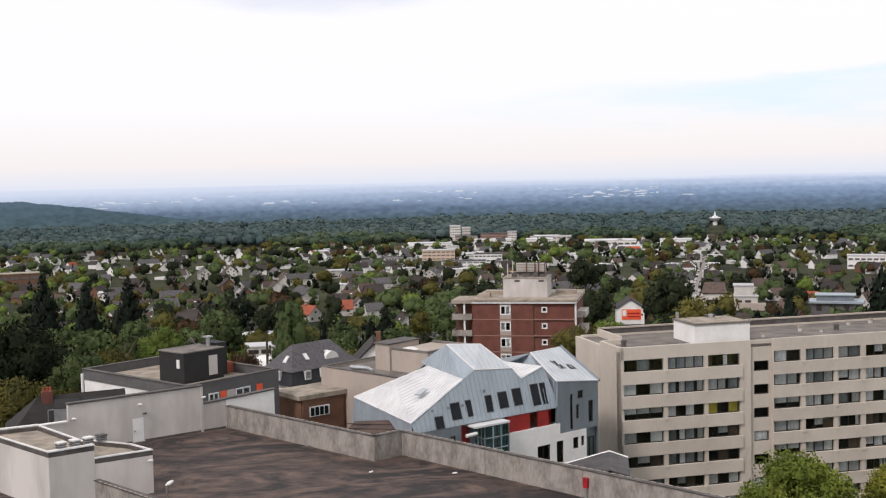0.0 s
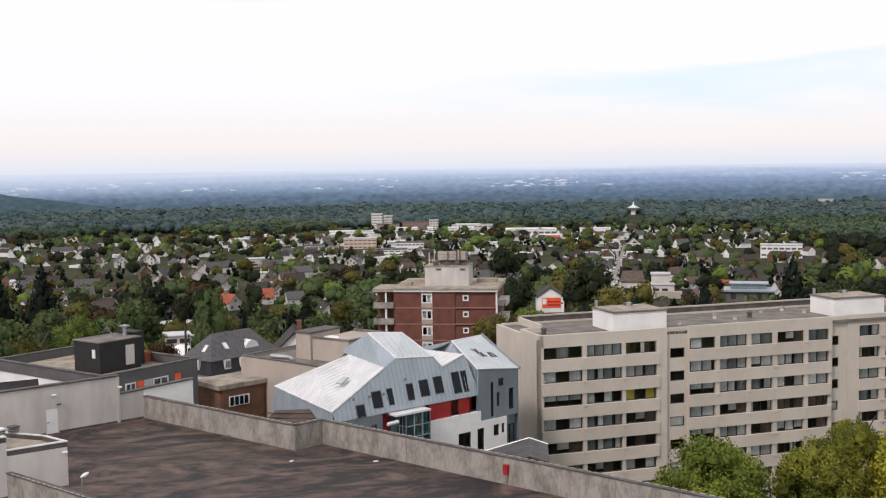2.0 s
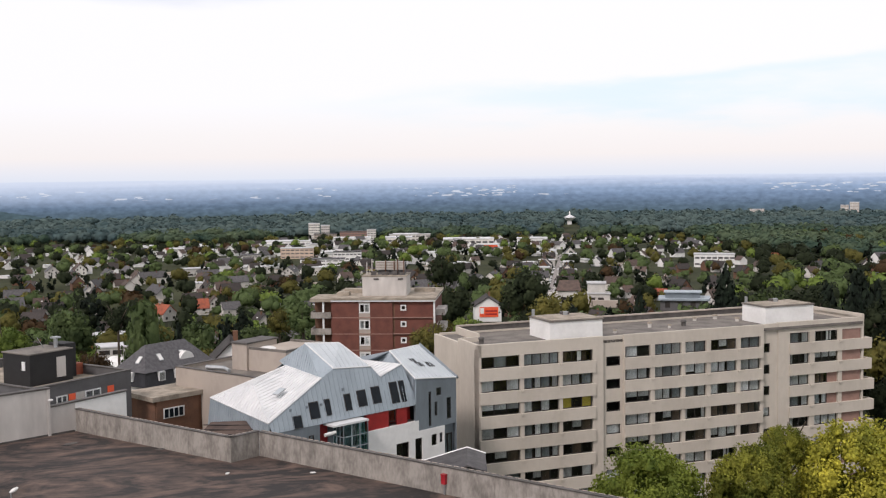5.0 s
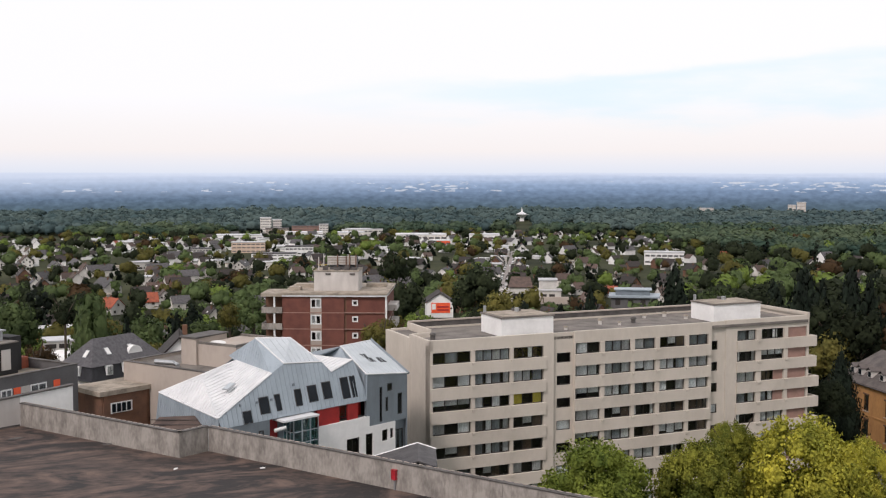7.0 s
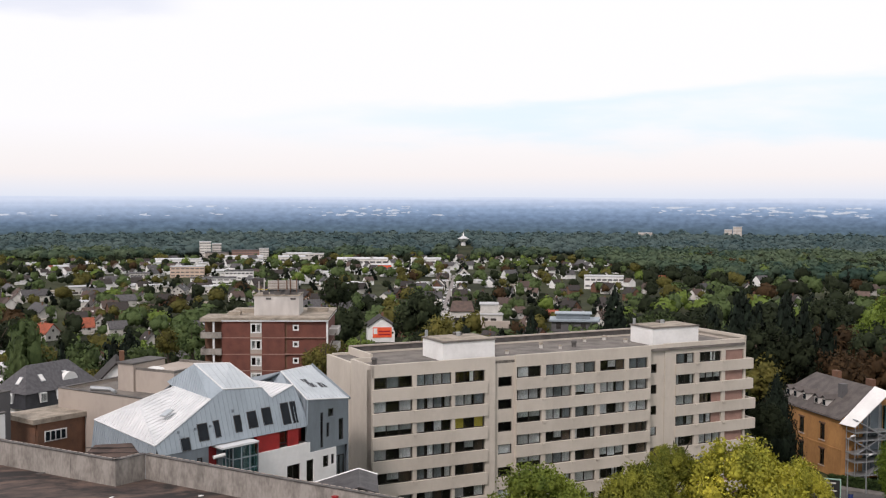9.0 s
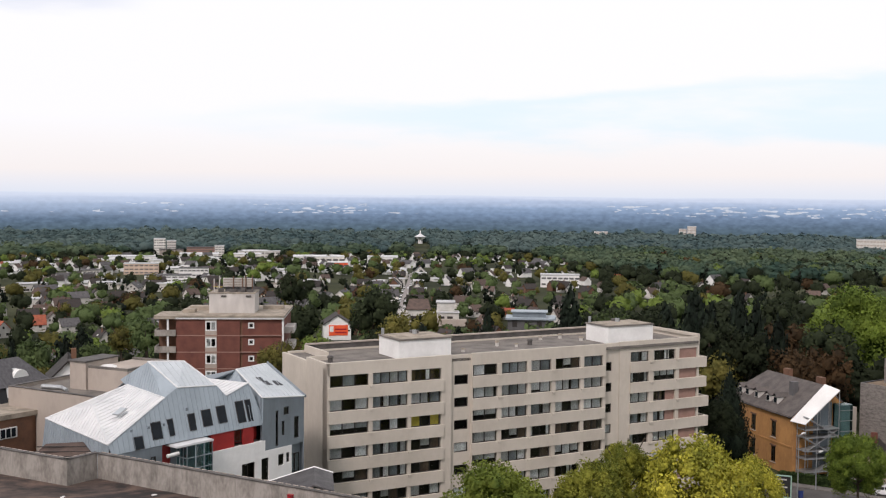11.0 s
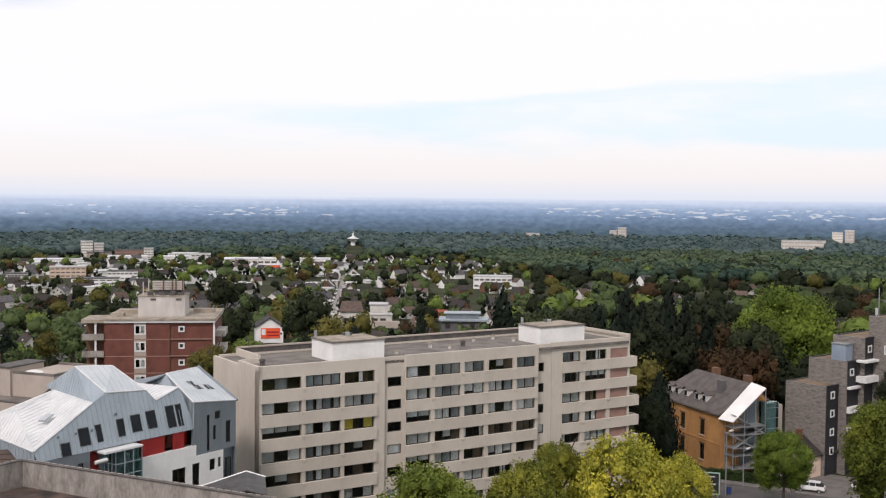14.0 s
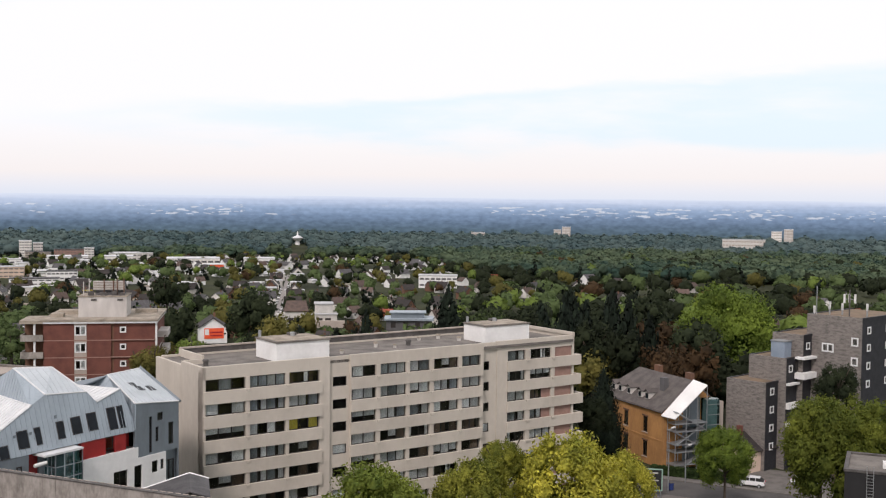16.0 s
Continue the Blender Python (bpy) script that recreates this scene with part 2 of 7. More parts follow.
# light passes through leaves
for key in ("leafmellow", "leafvivid", "leaffresh", "leaf", "leafbright", "leafdark", "leafyellow", "leaflime", "leafolive", "leafrust", "woods", "woodshazed", "hedge"):
    nt = M[key].node_tree
    p = nt.nodes["Principled BSDF"]
    tl, mx = nt.nodes.new("ShaderNodeBsdfTranslucent"), nt.nodes.new("ShaderNodeMixShader")
    mx.inputs[0].default_value = 0.32
    nt.links.new(p.inputs["Base Color"].links[0].from_socket, tl.inputs["Color"])
    nt.links.new(p.outputs[0], mx.inputs[1])
    nt.links.new(tl.outputs[0], mx.inputs[2])
    nt.links.new(mx.outputs[0], nt.nodes["Material Output"].inputs[0])


for el, at in zip(M["deck"].node_tree.nodes["Color Ramp"].color_ramp.elements, (0.55, 0.77)):
    el.position = at


def glass(name, tint, rough=0.03):
    m = bpy.data.materials.new(name)
    m.use_nodes = True
    p = m.node_tree.nodes["Principled BSDF"]
    p.inputs["Base Color"].default_value = (*tint, 1)
    p.inputs["Roughness"].default_value, p.inputs["Transmission Weight"].default_value, p.inputs["IOR"].default_value = rough, 1.0, 1.45
    return m


M["glass"] = glass("window_glass", (0.94, 0.97, 0.97))
M["greenglass"] = glass("green_tinted_glass", (0.55, 0.78, 0.76))


# ---- mesh helpers ----
def box(bm, x0, x1, y0, y1, z0, z1):
    v = [bm.verts.new((x, y, z)) for z in (z0, z1) for x, y in ((x0, y0), (x1, y0), (x1, y1), (x0, y1))]
    for f in ((3, 2, 1, 0), (4, 5, 6, 7), (0, 1, 5, 4), (1, 2, 6, 5), (2, 3, 7, 6), (3, 0, 4, 7)):
        bm.faces.new([v[i] for i in f])
    return bm


def boxes(*dims):
    bm = bmesh.new()
    for d in dims:
        box(bm, *d)
    return bm


def prism(bm, pts, z0, z1):
    """An upright prism over the plan pts; z1 may be one height a corner."""
    n = len(pts)
    tops = z1 if isinstance(z1, (list, tuple)) else [z1] * n
    lo = [bm.verts.new((x, y, z0)) for x, y in pts]
    hi = [bm.verts.new((x, y, z)) for (x, y), z in zip(pts, tops)]
    bm.faces.new(lo[::-1]), bm.faces.new(hi)
    for i in range(n):
        j = (i + 1) % n
        bm.faces.new((lo[i], lo[j], hi[j], hi[i]))
    bmesh.ops.recalc_face_normals(bm, faces=bm.faces)
    return bm


def sheet(bm, pts, thick):
    """A flat or gently folded polygon with a thickness, laid inwards (away from its normal)."""
    pts = [Vector(p) for p in pts]
    n = Vector()
    for i in range(1, len(pts) - 1):
        n += (pts[i] - pts[0]).cross(pts[i + 1] - pts[0])
    n.normalize()
    a = [bm.verts.new(p) for p in pts]
    b = [bm.verts.new(p - n * thick) for p in pts]
    bm.faces.new(a), bm.faces.new(b[::-1])
    for i in range(len(pts)):
        j = (i + 1) % len(pts)
        bm.faces.new((a[j], a[i], b[i], b[j]))
    return bm


def rod(bm, p, q, r, seg=8, r2=None):
    p, q = Vector(p), Vector(q)
    d = (q - p).normalized()
    a = d.orthogonal().normalized()
    b = d.cross(a)
    r2 = r if r2 is None else r2
    rings = []
    for c, rr in ((p, r), (q, r2)):
        rings.append([bm.verts.new(c + (a * math.cos(k * math.tau / seg) + b * math.sin(k * math.tau / seg)) * rr) for k in range(seg)])
    for k in range(seg):
        j = (k + 1) % seg
        bm.faces.new((rings[0][k], rings[0][j], rings[1][j], rings[1][k]))
    bm.faces.new(rings[0][::-1]), bm.faces.new(rings[1])
    return bm


def mesh_of(name, bm, material):
    me = bpy.data.meshes.new(name)
    bm.to_mesh(me)
    bm.free()
    me.materials.append(material)
    return me


def part(name, bm, material, parent=None, label=""):
    me = bm if isinstance(bm, bpy.types.Mesh) else mesh_of(name, bm, material)
    ob = new(name, me)
    if parent is not None:
        ob.parent = parent
    return tagged(ob, label)


def thing(name, m, label, category, group="", kind=""):
    ob = new(name)
    ob.matrix_basis = m
    return tagged(ob, label, category, group, kind)


def structure(name, bm, material, label, category=""):
    return tagged(part(name, bm, material), label, category or name.replace("_", " "), kind="structure")


def bar_frame(x0, x1, z0, z1, y, w=0.07, deep=0.09, mullions=()):
    """A window frame in the plane y, with uprights at the given places."""
    bm = boxes((x0, x1, y - deep, y, z0, z0 + w), (x0, x1, y - deep, y, z1 - w, z1))
    for a, b in ((x0, x0 + w), (x1 - w, x1), *((k - w / 2, k + w / 2) for k in mullions)):
        box(bm, a, b, y - deep, y, z0 + w, z1 - w)
    return bm


PANES = {}


def shared(key, make, material):
    """Alike pieces share one mesh."""
    if key not in PANES:
        PANES[key] = mesh_of(key[0], make(), material)
    return PANES[key]


def window(parent, x0, x1, z0, z1, y, frame_mat, divisions=1, back=None, w=0.07, glass_mat=None, name="window"):
    """A framed window facing -y, with single panes and what hangs behind them."""
    step = (x1 - x0) / divisions
    f = part(name, bar_frame(x0, x1, z0, z1, y, w, 0.09, [x0 + step * i for i in range(1, divisions)]), frame_mat, parent)
    for i in range(divisions):
        pw, ph = round(step - w, 2), round(z1 - z0 - 2 * w, 2)
        g = glass_mat or M["glass"]
        pane = part("pane", shared(("pane", pw, ph, g.name), lambda: boxes((0, pw, -0.02, 0.0, 0, ph)), g), g, f)
        pane.location = (x0 + step * i + w / 2, y - 0.03, z0 + w)
        if back and back[i % len(back)]:
            key, c0, c1, low = (back[i % len(back)].split() + ["0", "1", "0"])[:4] if " " in back[i % len(back)] else (back[i % len(back)], 0, 1, 0)
            bmat, c0, c1, low = M[key], float(c0) * pw, float(c1) * pw, float(low) * ph
            cur = part("curtain", shared(("curtain", pw, ph, c0, c1, low, bmat.name), lambda: boxes((c0, c1, 0, 0.03, low, ph)), bmat), bmat, f)
            cur.location = (x0 + step * i + w / 2, y + 0.06, z0 + w)
    return f


def plan_pose(x, y, heading, z=0.0):
    return pose(x, y, z, 0, 0, heading)


def along(p, q):
    return math.degrees(math.atan2(q[1] - p[1], q[0] - p[0])), math.hypot(q[0] - p[0], q[1] - p[1])


# ---- the ground, the distance ----


def ground_z(x, y):
    """The land falls gently from the town towards the wide plain; a wooded hill stands far to the left."""
    return float(np.interp(math.hypot(x, y), (0, 200, 430, 1000, 1500, 2000), (0, 0, -22, -31, -40, -36)))


bm = bmesh.new()
rings = [[bm.verts.new((r * math.sin(k * math.tau / 120), r * math.cos(k * math.tau / 120), ground_z(r, 0))) for k in range(120)] for r in (100, 200, 430, 1000, 1500, 2000, 4800)]
centre = bm.verts.new((0, 0, 0))
for k in range(120):
    j = (k + 1) % 120
    bm.faces.new((centre, rings[0][j], rings[0][k]))
    for a, b in zip(rings, rings[1:]):
        bm.faces.new((a[k], a[j], b[j], b[k]))
bmesh.ops.recalc_face_normals(bm, faces=bm.faces)
structure("ground", bm, M["ground"], "green ground of gardens and lawns under the town", "ground")


def distance_material(name="far_plain", plain=True):
    """The far plain as glowing paint: haze ramped by height, woods, fields and pale specks of towns."""
    m = bpy.data.materials.new(name)
    m.use_nodes = True
    nt = m.node_tree
    nt.nodes.clear()
    tc, sp = nt.nodes.new("ShaderNodeTexCoord"), nt.nodes.new("ShaderNodeSeparateXYZ")
    nt.links.new(tc.outputs["Object"], sp.inputs[0])
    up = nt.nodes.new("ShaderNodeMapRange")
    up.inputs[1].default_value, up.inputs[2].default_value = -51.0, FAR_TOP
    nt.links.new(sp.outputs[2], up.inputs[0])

    def field(scale, squeeze, detail):
        mp, nz = nt.nodes.new("ShaderNodeMapping"), nt.nodes.new("ShaderNodeTexNoise")
        mp.inputs["Scale"].default_value = (1, 1, squeeze)
        nz.inputs["Scale"].default_value, nz.inputs["Detail"].default_value = scale, detail
        nt.links.new(tc.outputs["Object"], mp.inputs[0])
        nt.links.new(mp.outputs[0], nz.inputs["Vector"])
        return nz.outputs[0]

    def calc(op, a, b, clamp=False):
        n = nt.nodes.new("ShaderNodeMath")
        n.operation, n.use_clamp = op, clamp
        for i, v in enumerate((a, b)):
            if isinstance(v, (int, float)):
                n.inputs[i].default_value = v
            else:
                nt.links.new(v, n.inputs[i])
        return n.outputs[0]

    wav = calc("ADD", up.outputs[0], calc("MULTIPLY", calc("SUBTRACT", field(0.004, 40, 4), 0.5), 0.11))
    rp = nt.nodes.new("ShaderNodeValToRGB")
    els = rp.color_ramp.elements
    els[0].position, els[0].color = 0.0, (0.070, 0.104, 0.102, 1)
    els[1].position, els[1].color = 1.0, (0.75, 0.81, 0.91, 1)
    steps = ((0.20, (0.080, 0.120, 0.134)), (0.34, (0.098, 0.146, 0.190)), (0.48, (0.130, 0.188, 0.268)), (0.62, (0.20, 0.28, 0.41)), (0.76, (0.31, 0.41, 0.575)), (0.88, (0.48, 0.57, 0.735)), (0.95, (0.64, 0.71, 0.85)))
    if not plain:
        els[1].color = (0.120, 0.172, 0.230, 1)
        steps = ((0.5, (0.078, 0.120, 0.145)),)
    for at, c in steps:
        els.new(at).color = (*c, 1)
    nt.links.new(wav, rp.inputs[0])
    specks = calc("MULTIPLY", calc("GREATER_THAN", field(0.05, 5.5, 2), 0.585), calc("GREATER_THAN", field(0.0045, 9, 3), 0.49))
    band = calc("MULTIPLY", calc("GREATER_THAN", up.outputs[0], 0.62), calc("LESS_THAN", up.outputs[0], 0.82))
    mx = nt.nodes.new("ShaderNodeMix")
    mx.data_type = "RGBA"
    nt.links.new(calc("MULTIPLY", calc("MULTIPLY", specks, band), 0.66 if plain else 0.0), mx.inputs[0])
    nt.links.new(rp.outputs[0], mx.inputs[6])
    mx.inputs[7].default_value = (0.72, 0.75, 0.80, 1)
    # crowns and clearings of the woods, fading out with the distance
    depth = calc("MULTIPLY", calc("SUBTRACT", 1.02, up.outputs[0], True), 1.9)
    mottle = calc("ADD", 1.0, calc("MULTIPLY", calc("SUBTRACT", field(0.075, 2.2, 5), 0.5), depth))
    tone = nt.nodes.new("ShaderNodeHueSaturation")
    nt.links.new(mottle, tone.inputs["Value"])
    nt.links.new(mx.outputs[2], tone.inputs["Color"])
    # paint extra pale haze over the left end of the plain
    left_end = nt.nodes.new("ShaderNodeMapRange")
    left_end.inputs[1].default_value, left_end.inputs[2].default_value = 500.0, -700.0
    nt.links.new(sp.outputs[0], left_end.inputs[0])
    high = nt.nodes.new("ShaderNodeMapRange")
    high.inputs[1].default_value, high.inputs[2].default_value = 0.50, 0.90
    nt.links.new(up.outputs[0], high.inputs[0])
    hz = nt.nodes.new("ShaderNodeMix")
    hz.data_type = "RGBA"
    nt.links.new(calc("MULTIPLY", calc("MULTIPLY", left_end.outputs[0], high.outputs[0]), 0.72 if plain else 0.0), hz.inputs[0])
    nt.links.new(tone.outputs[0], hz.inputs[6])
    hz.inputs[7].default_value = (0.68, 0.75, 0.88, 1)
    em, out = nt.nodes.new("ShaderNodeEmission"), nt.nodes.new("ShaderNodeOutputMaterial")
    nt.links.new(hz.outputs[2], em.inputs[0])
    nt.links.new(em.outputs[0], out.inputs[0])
    return m


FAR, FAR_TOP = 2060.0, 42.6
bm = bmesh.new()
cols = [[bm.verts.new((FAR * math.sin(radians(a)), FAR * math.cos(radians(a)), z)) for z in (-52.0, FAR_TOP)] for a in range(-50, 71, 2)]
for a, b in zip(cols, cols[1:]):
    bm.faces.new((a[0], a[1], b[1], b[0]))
structure("backdrop", bm, distance_material(), "glowing backdrop of a blue plain with painted haze, woods and towns", "backdrop")

# long wooded ridge before the plain, left: glowing card with painted haze
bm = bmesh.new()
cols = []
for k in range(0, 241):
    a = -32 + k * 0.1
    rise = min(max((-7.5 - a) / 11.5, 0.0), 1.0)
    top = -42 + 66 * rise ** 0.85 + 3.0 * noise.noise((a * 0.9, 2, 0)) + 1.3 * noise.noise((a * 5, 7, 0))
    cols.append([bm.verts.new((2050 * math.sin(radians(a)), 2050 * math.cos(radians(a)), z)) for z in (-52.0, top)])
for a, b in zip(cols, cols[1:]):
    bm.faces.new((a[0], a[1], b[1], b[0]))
structure("backdrop_ridge", bm, distance_material("far_ridge", False), "wooded ridge with painted haze on the edge of the plain", "backdrop")

# ---- the wide roof deck in the foreground ----
DECK = 20.5
C, J, K, D = (-16.36, 97.19), (-2.82, 83.60), (-0.68, 85.26), (-23.10, 92.53)
FARE, NEARW, NEARE = (36.0, 46.4), (-21.09, 73.48), (13.0, 39.4)
WL = (-40.0, 80.9)
bm = prism(bmesh.new(), [WL, (-30.5, 72.0), NEARW, NEARE, FARE, K, J, C], 0.0, DECK)
deck = structure("roof_deck", bm, M["deck"], "stained dark asphalt roof deck of a large flat building", "roof")


def parapet(p, q, top, joint=4.6, thick=0.32, name="parapet"):
    """A concrete parapet from p to q with panel joints and a dark coping."""
    h, n = along(p, q)
    ob = thing(name, plan_pose(*p, h), "weathered concrete parapet with dark stains and metal coping", "parapet", kind="structure")
    count = max(1, round(n / joint))
    for i in range(count):
        a, b = i * n / count, (i + 1) * n / count
        part("panel", boxes((a + 0.012, b - 0.012, 0.0, thick, DECK - 0.3, top - 0.07)), M["concrete"], ob)
    part("core", boxes((0.0, n, 0.05, thick - 0.05, DECK - 0.3, top - 0.08)), M["coping"], ob)
    part("coping", boxes((-0.04, n + 0.04, -0.06, thick + 0.06, top - 0.07, top)), M["coping"], ob, "dark metal coping")
    dash = [(s * 0.62 + 0.1, min(s * 0.62 + 0.52, n), thick - 0.03, thick + 0.03, top, top + 0.03) for s in range(int(n / 0.62))]
    part("edge_strip", boxes(*dash), M["beige"], ob, "pale dashes along the outer edge of the coping")
    return ob


parapet(C, J, 22.5)
parapet(J, K, 22.5)
parapet(K, FARE, 22.45)
parapet(NEARE, NEARW, 22.5)

# rainwater outlets and scraps on the deck
for x, y, w, r in ((-8.5, 89.0, 0.9, 20), (-3.0, 80.5, 0.5, 60), (3.2, 79.4, 0.45, 10), (-16.0, 92.5, 1.2, 30)):
    bm = bmesh.new()
    bmesh.ops.create_icosphere(bm, subdivisions=2, radius=0.5, matrix=Matrix.Diagonal((w, w * 0.5, 0.12, 1)))
    ob = part("roof_outlet", bm, M["coping"] if w > 0.8 else M["plastic"])
    ob.matrix_basis = plan_pose(x, y, r, DECK + 0.03)
    tagged(ob, "small drain cover on the stained roof deck", "drain", "deck drains")

# the white rendered wall with the door
h, n = along(D, C)
wall = thing("wall_with_door", plan_pose(*D, h), "stained white rendered wall with a white steel door and dark coping", "wall", kind="structure")
part("wall", boxes((-5.8, -0.55, 0, 0.4, 0, 24.5), (0.6, 5.95, 0, 0.4, 0, 24.5), (-0.55, 0.6, 0, 0.4, 0, DECK), (-0.55, 0.6, 0, 0.4, 22.65, 24.5)), M["plaster"], wall)
part("wall", boxes((-26.0, -5.8, 0.02, 0.4, 0, 23.1)), M["plaster"], wall)
part("wall", prism(bmesh.new(), [(5.95, 0.02), (8.2, 0.02), (8.2, 0.4), (5.95, 0.4)], 0, [22.9, 23.02, 23.02, 22.9]), M["plaster"], wall)
part("wall", prism(bmesh.new(), [(8.2, 0.02), (13.0, 0.02), (13.0, 0.4), (8.2, 0.4)], 0, [23.02, 23.28, 23.28, 23.02]), M["white"], wall, "white painted annex wall")
part("annex_roof", boxes((-26.0, 13.0, 0.4, 5.6, 0, 20.4)), M["tanroof"], wall)
part("coping", boxes((-5.85, 6.0, -0.08, 0.5, 24.5, 24.64)), M["coping"], wall, "dark metal coping")
part("coping", sheet(bmesh.new(), [(6.0, -0.08, 23.04), (13.1, -0.08, 23.42), (13.1, 0.5, 23.42), (6.0, 0.5, 23.04)], 0.13), M["coping"], wall, "dark metal coping")
part("coping", boxes((-26.0, -5.86, -0.06, 0.46, 23.1, 23.2)), M["plastic"], wall, "pale coping")
door = part("door", boxes((-0.47, 0.52, 0.02, 0.10, DECK + 0.05, 22.58)), M["white"], wall, "white steel door")
part("door_handle", boxes((-0.38, -0.22, -0.06, 0.02, 21.45, 21.55)), M["steel"], door)
part("door_frame", boxes((-0.55, -0.47, 0, 0.12, DECK, 22.65), (0.52, 0.6, 0, 0.12, DECK, 22.65), (-0.47, 0.52, 0, 0.12, 22.58, 22.65)), M["plaster"], wall)
part("door_canopy", boxes((0.45, 0.75, -0.2, 0.0, 22.85, 22.95)), M["coping"], wall)
part("plinth_flashing", boxes((0.6, 8.1, -0.03, 0.0, DECK, DECK + 0.16), (-5.8, -0.55, -0.03, 0.0, DECK, DECK + 0.16)), M["coping"], wall)
part("corner_pilaster", boxes((5.7, 5.95, -0.1, 0.0, DECK, 24.5)), M["plaster"], wall)


def wall_lamp(m):
    ob = thing("wall_lamp", m, "small white bulkhead lamp on a bracket on the render", "lamp", "roof lamps")
    part("bracket", boxes((-0.05, 0.05, -0.25, 0.0, -0.05, 0.05)), M["steel"], ob)
    bm = bmesh.new()
    bmesh.ops.create_icosphere(bm, subdivisions=2, radius=0.15, matrix=Matrix.Translation((0.06, -0.27, 0)) @ Matrix.Diagonal((1.5, 0.8, 0.7, 1)))
    part("shade", bm, M["plastic"], ob)
    return ob


lamp = wall_lamp(plan_pose(*D, h) @ pose(-5.5, 0, 23.35))
for s, z in ((5.85, 23.6), (0.1, 23.75)):
    copy_thing(lamp, plan_pose(*D, h) @ pose(s, 0, z))

# ---- the stair head and its low neighbour at the near corner ----
def roof_box(name, label, corners, floor, top, wall_mat):
    """A rendered roof structure with a raised rim and a sunk gravel roof."""
    ob = thing(name, Matrix(), label, "roof structure")
    part("wall", prism(bmesh.new(), corners, floor, top - 0.35), wall_mat, ob)
    cx, cy = sum(p[0] for p in corners) / len(corners), sum(p[1] for p in corners) / len(corners)
    inner = [(x + (cx - x) * 0.12, y + (cy - y) * 0.12) for x, y in corners]
    part("roof_surface", prism(bmesh.new(), inner, top - 0.36, top - 0.28), M["gravel"], ob, "mossy gravel roof")
    n = len(corners)
    for i in range(n):
        j = (i + 1) % n
        part("rim", prism(bmesh.new(), [corners[i], corners[j], inner[j], inner[i]], top - 0.35, top), M["coping"], ob)
        out = [(x + (x - cx) * 0.012, y + (y - cy) * 0.012) for x, y in (corners[i], corners[j])]
        ins = [(x + (cx - x) * 0.07, y + (cy - y) * 0.07) for x, y in (corners[j], corners[i])]
        part("coping", prism(bmesh.new(), out + ins, top + 0.004, top + 0.09), M["plastic"], ob, "white coping")
    return ob


upper = roof_box("stair_head", "white rendered stair head on the roof with flat gravel top", [(-31.5, 80.2), (-24.24, 73.0), (-21.69, 74.75), (-27.9, 81.9)], 15.0, 24.5, M["plaster"])
low = roof_box("roof_shed", "low white rendered roof structure beside the stair head", [(-21.75, 74.75), (-18.22, 76.8), (-20.2, 78.75), (-23.6, 80.4), (-25.3, 79.0)], DECK - 3, 23.55, M["plaster"])
copy_thing(lamp, pose(-18.5, 76.6, 22.9, 0, 0, 35))
vent_rows = ((-24.45, 73.85, 0), (-23.72, 74.50, 1), (-22.99, 75.15, 2), (-22.26, 75.80, 3))
for x, y, i in vent_rows:
    ob = thing("roof_vent", plan_pose(x + 0.75, y + 0.15, 45, 24.5), "small square metal ventilation cowl on the stair head", "vent", "roof vents")
    part("body", boxes((-0.25, 0.25, -0.25, 0.25, 0.0, 0.40)), M["steel"], ob)
    part("louvre", boxes((-0.28, 0.28, -0.28, 0.28, 0.14, 0.19), (-0.28, 0.28, -0.28, 0.28, 0.28, 0.33)), M["coping"], ob)
    part("cap", boxes((-0.31, 0.31, -0.31, 0.31, 0.40, 0.49)), M["coping"] if i == 3 else M["plastic"], ob)
ob = thing("roof_floodlight", pose(-16.6, 73.6, DECK, 0, 0, 30), "white floodlight on a short pole beside the parapet", "lamp")
part("pole", rod(bmesh.new(), (0, 0, 0), (0, 0, 1.45), 0.05), M["steel"], ob)
bm = bmesh.new()
bmesh.ops.create_icosphere(bm, subdivisions=2, radius=0.22, matrix=Matrix.Translation((0.2, 0, 1.5)) @ pose(0, 0, 0, 0, -25, 0) @ Matrix.Diagonal((1.5, 0.8, 0.6, 1)))
part("shade", bm, M["plastic"], ob)
ob = thing("alarm_box", pose(11.80, 72.02, 21.25, 0, 0, -46.5), "red enamelled hydrant box on the inside of the parapet", "hydrant box")
part("body", boxes((-0.16, 0.16, -0.26, 0.0, 0.0, 0.62)), M["redbox"], ob)
part("lid", boxes((-0.19, 0.19, -0.29, 0.0, 0.62, 0.69)), M["redbox"], ob)
part("bracket", boxes((-0.06, 0.06, -0.12, 0.0, -0.72, 0.0)), M["steel"], ob)

# ---- the long cream apartment slab ----
slab = thing("apartment_slab", plan_pose(24.21, 122.83, 11.8), "long cream concrete apartment block with rows of dark windows and a flat gravel roof", "apartment block")
TOP, ROW, LEN, DEEP, FLOORS = 22.6, 2.80, 56.6, 13.6, 8
WTOP, WH = 21.12, 1.36
# solid block behind the windows; its dark colour stands in for room shade
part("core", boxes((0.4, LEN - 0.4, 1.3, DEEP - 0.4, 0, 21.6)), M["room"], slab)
part("end_wall", boxes((0.0, 0.35, 0.0, 6.4, 0, TOP - 0.05)), M["tan"], slab)
part("end_wall", boxes((-0.04, 0.35, 6.4, 14.4, 0, TOP - 0.5)), M["tan"], slab)
part("end_wall", boxes((LEN - 0.35, LEN, 0.9, DEEP, 0, TOP)), M["tan"], slab)
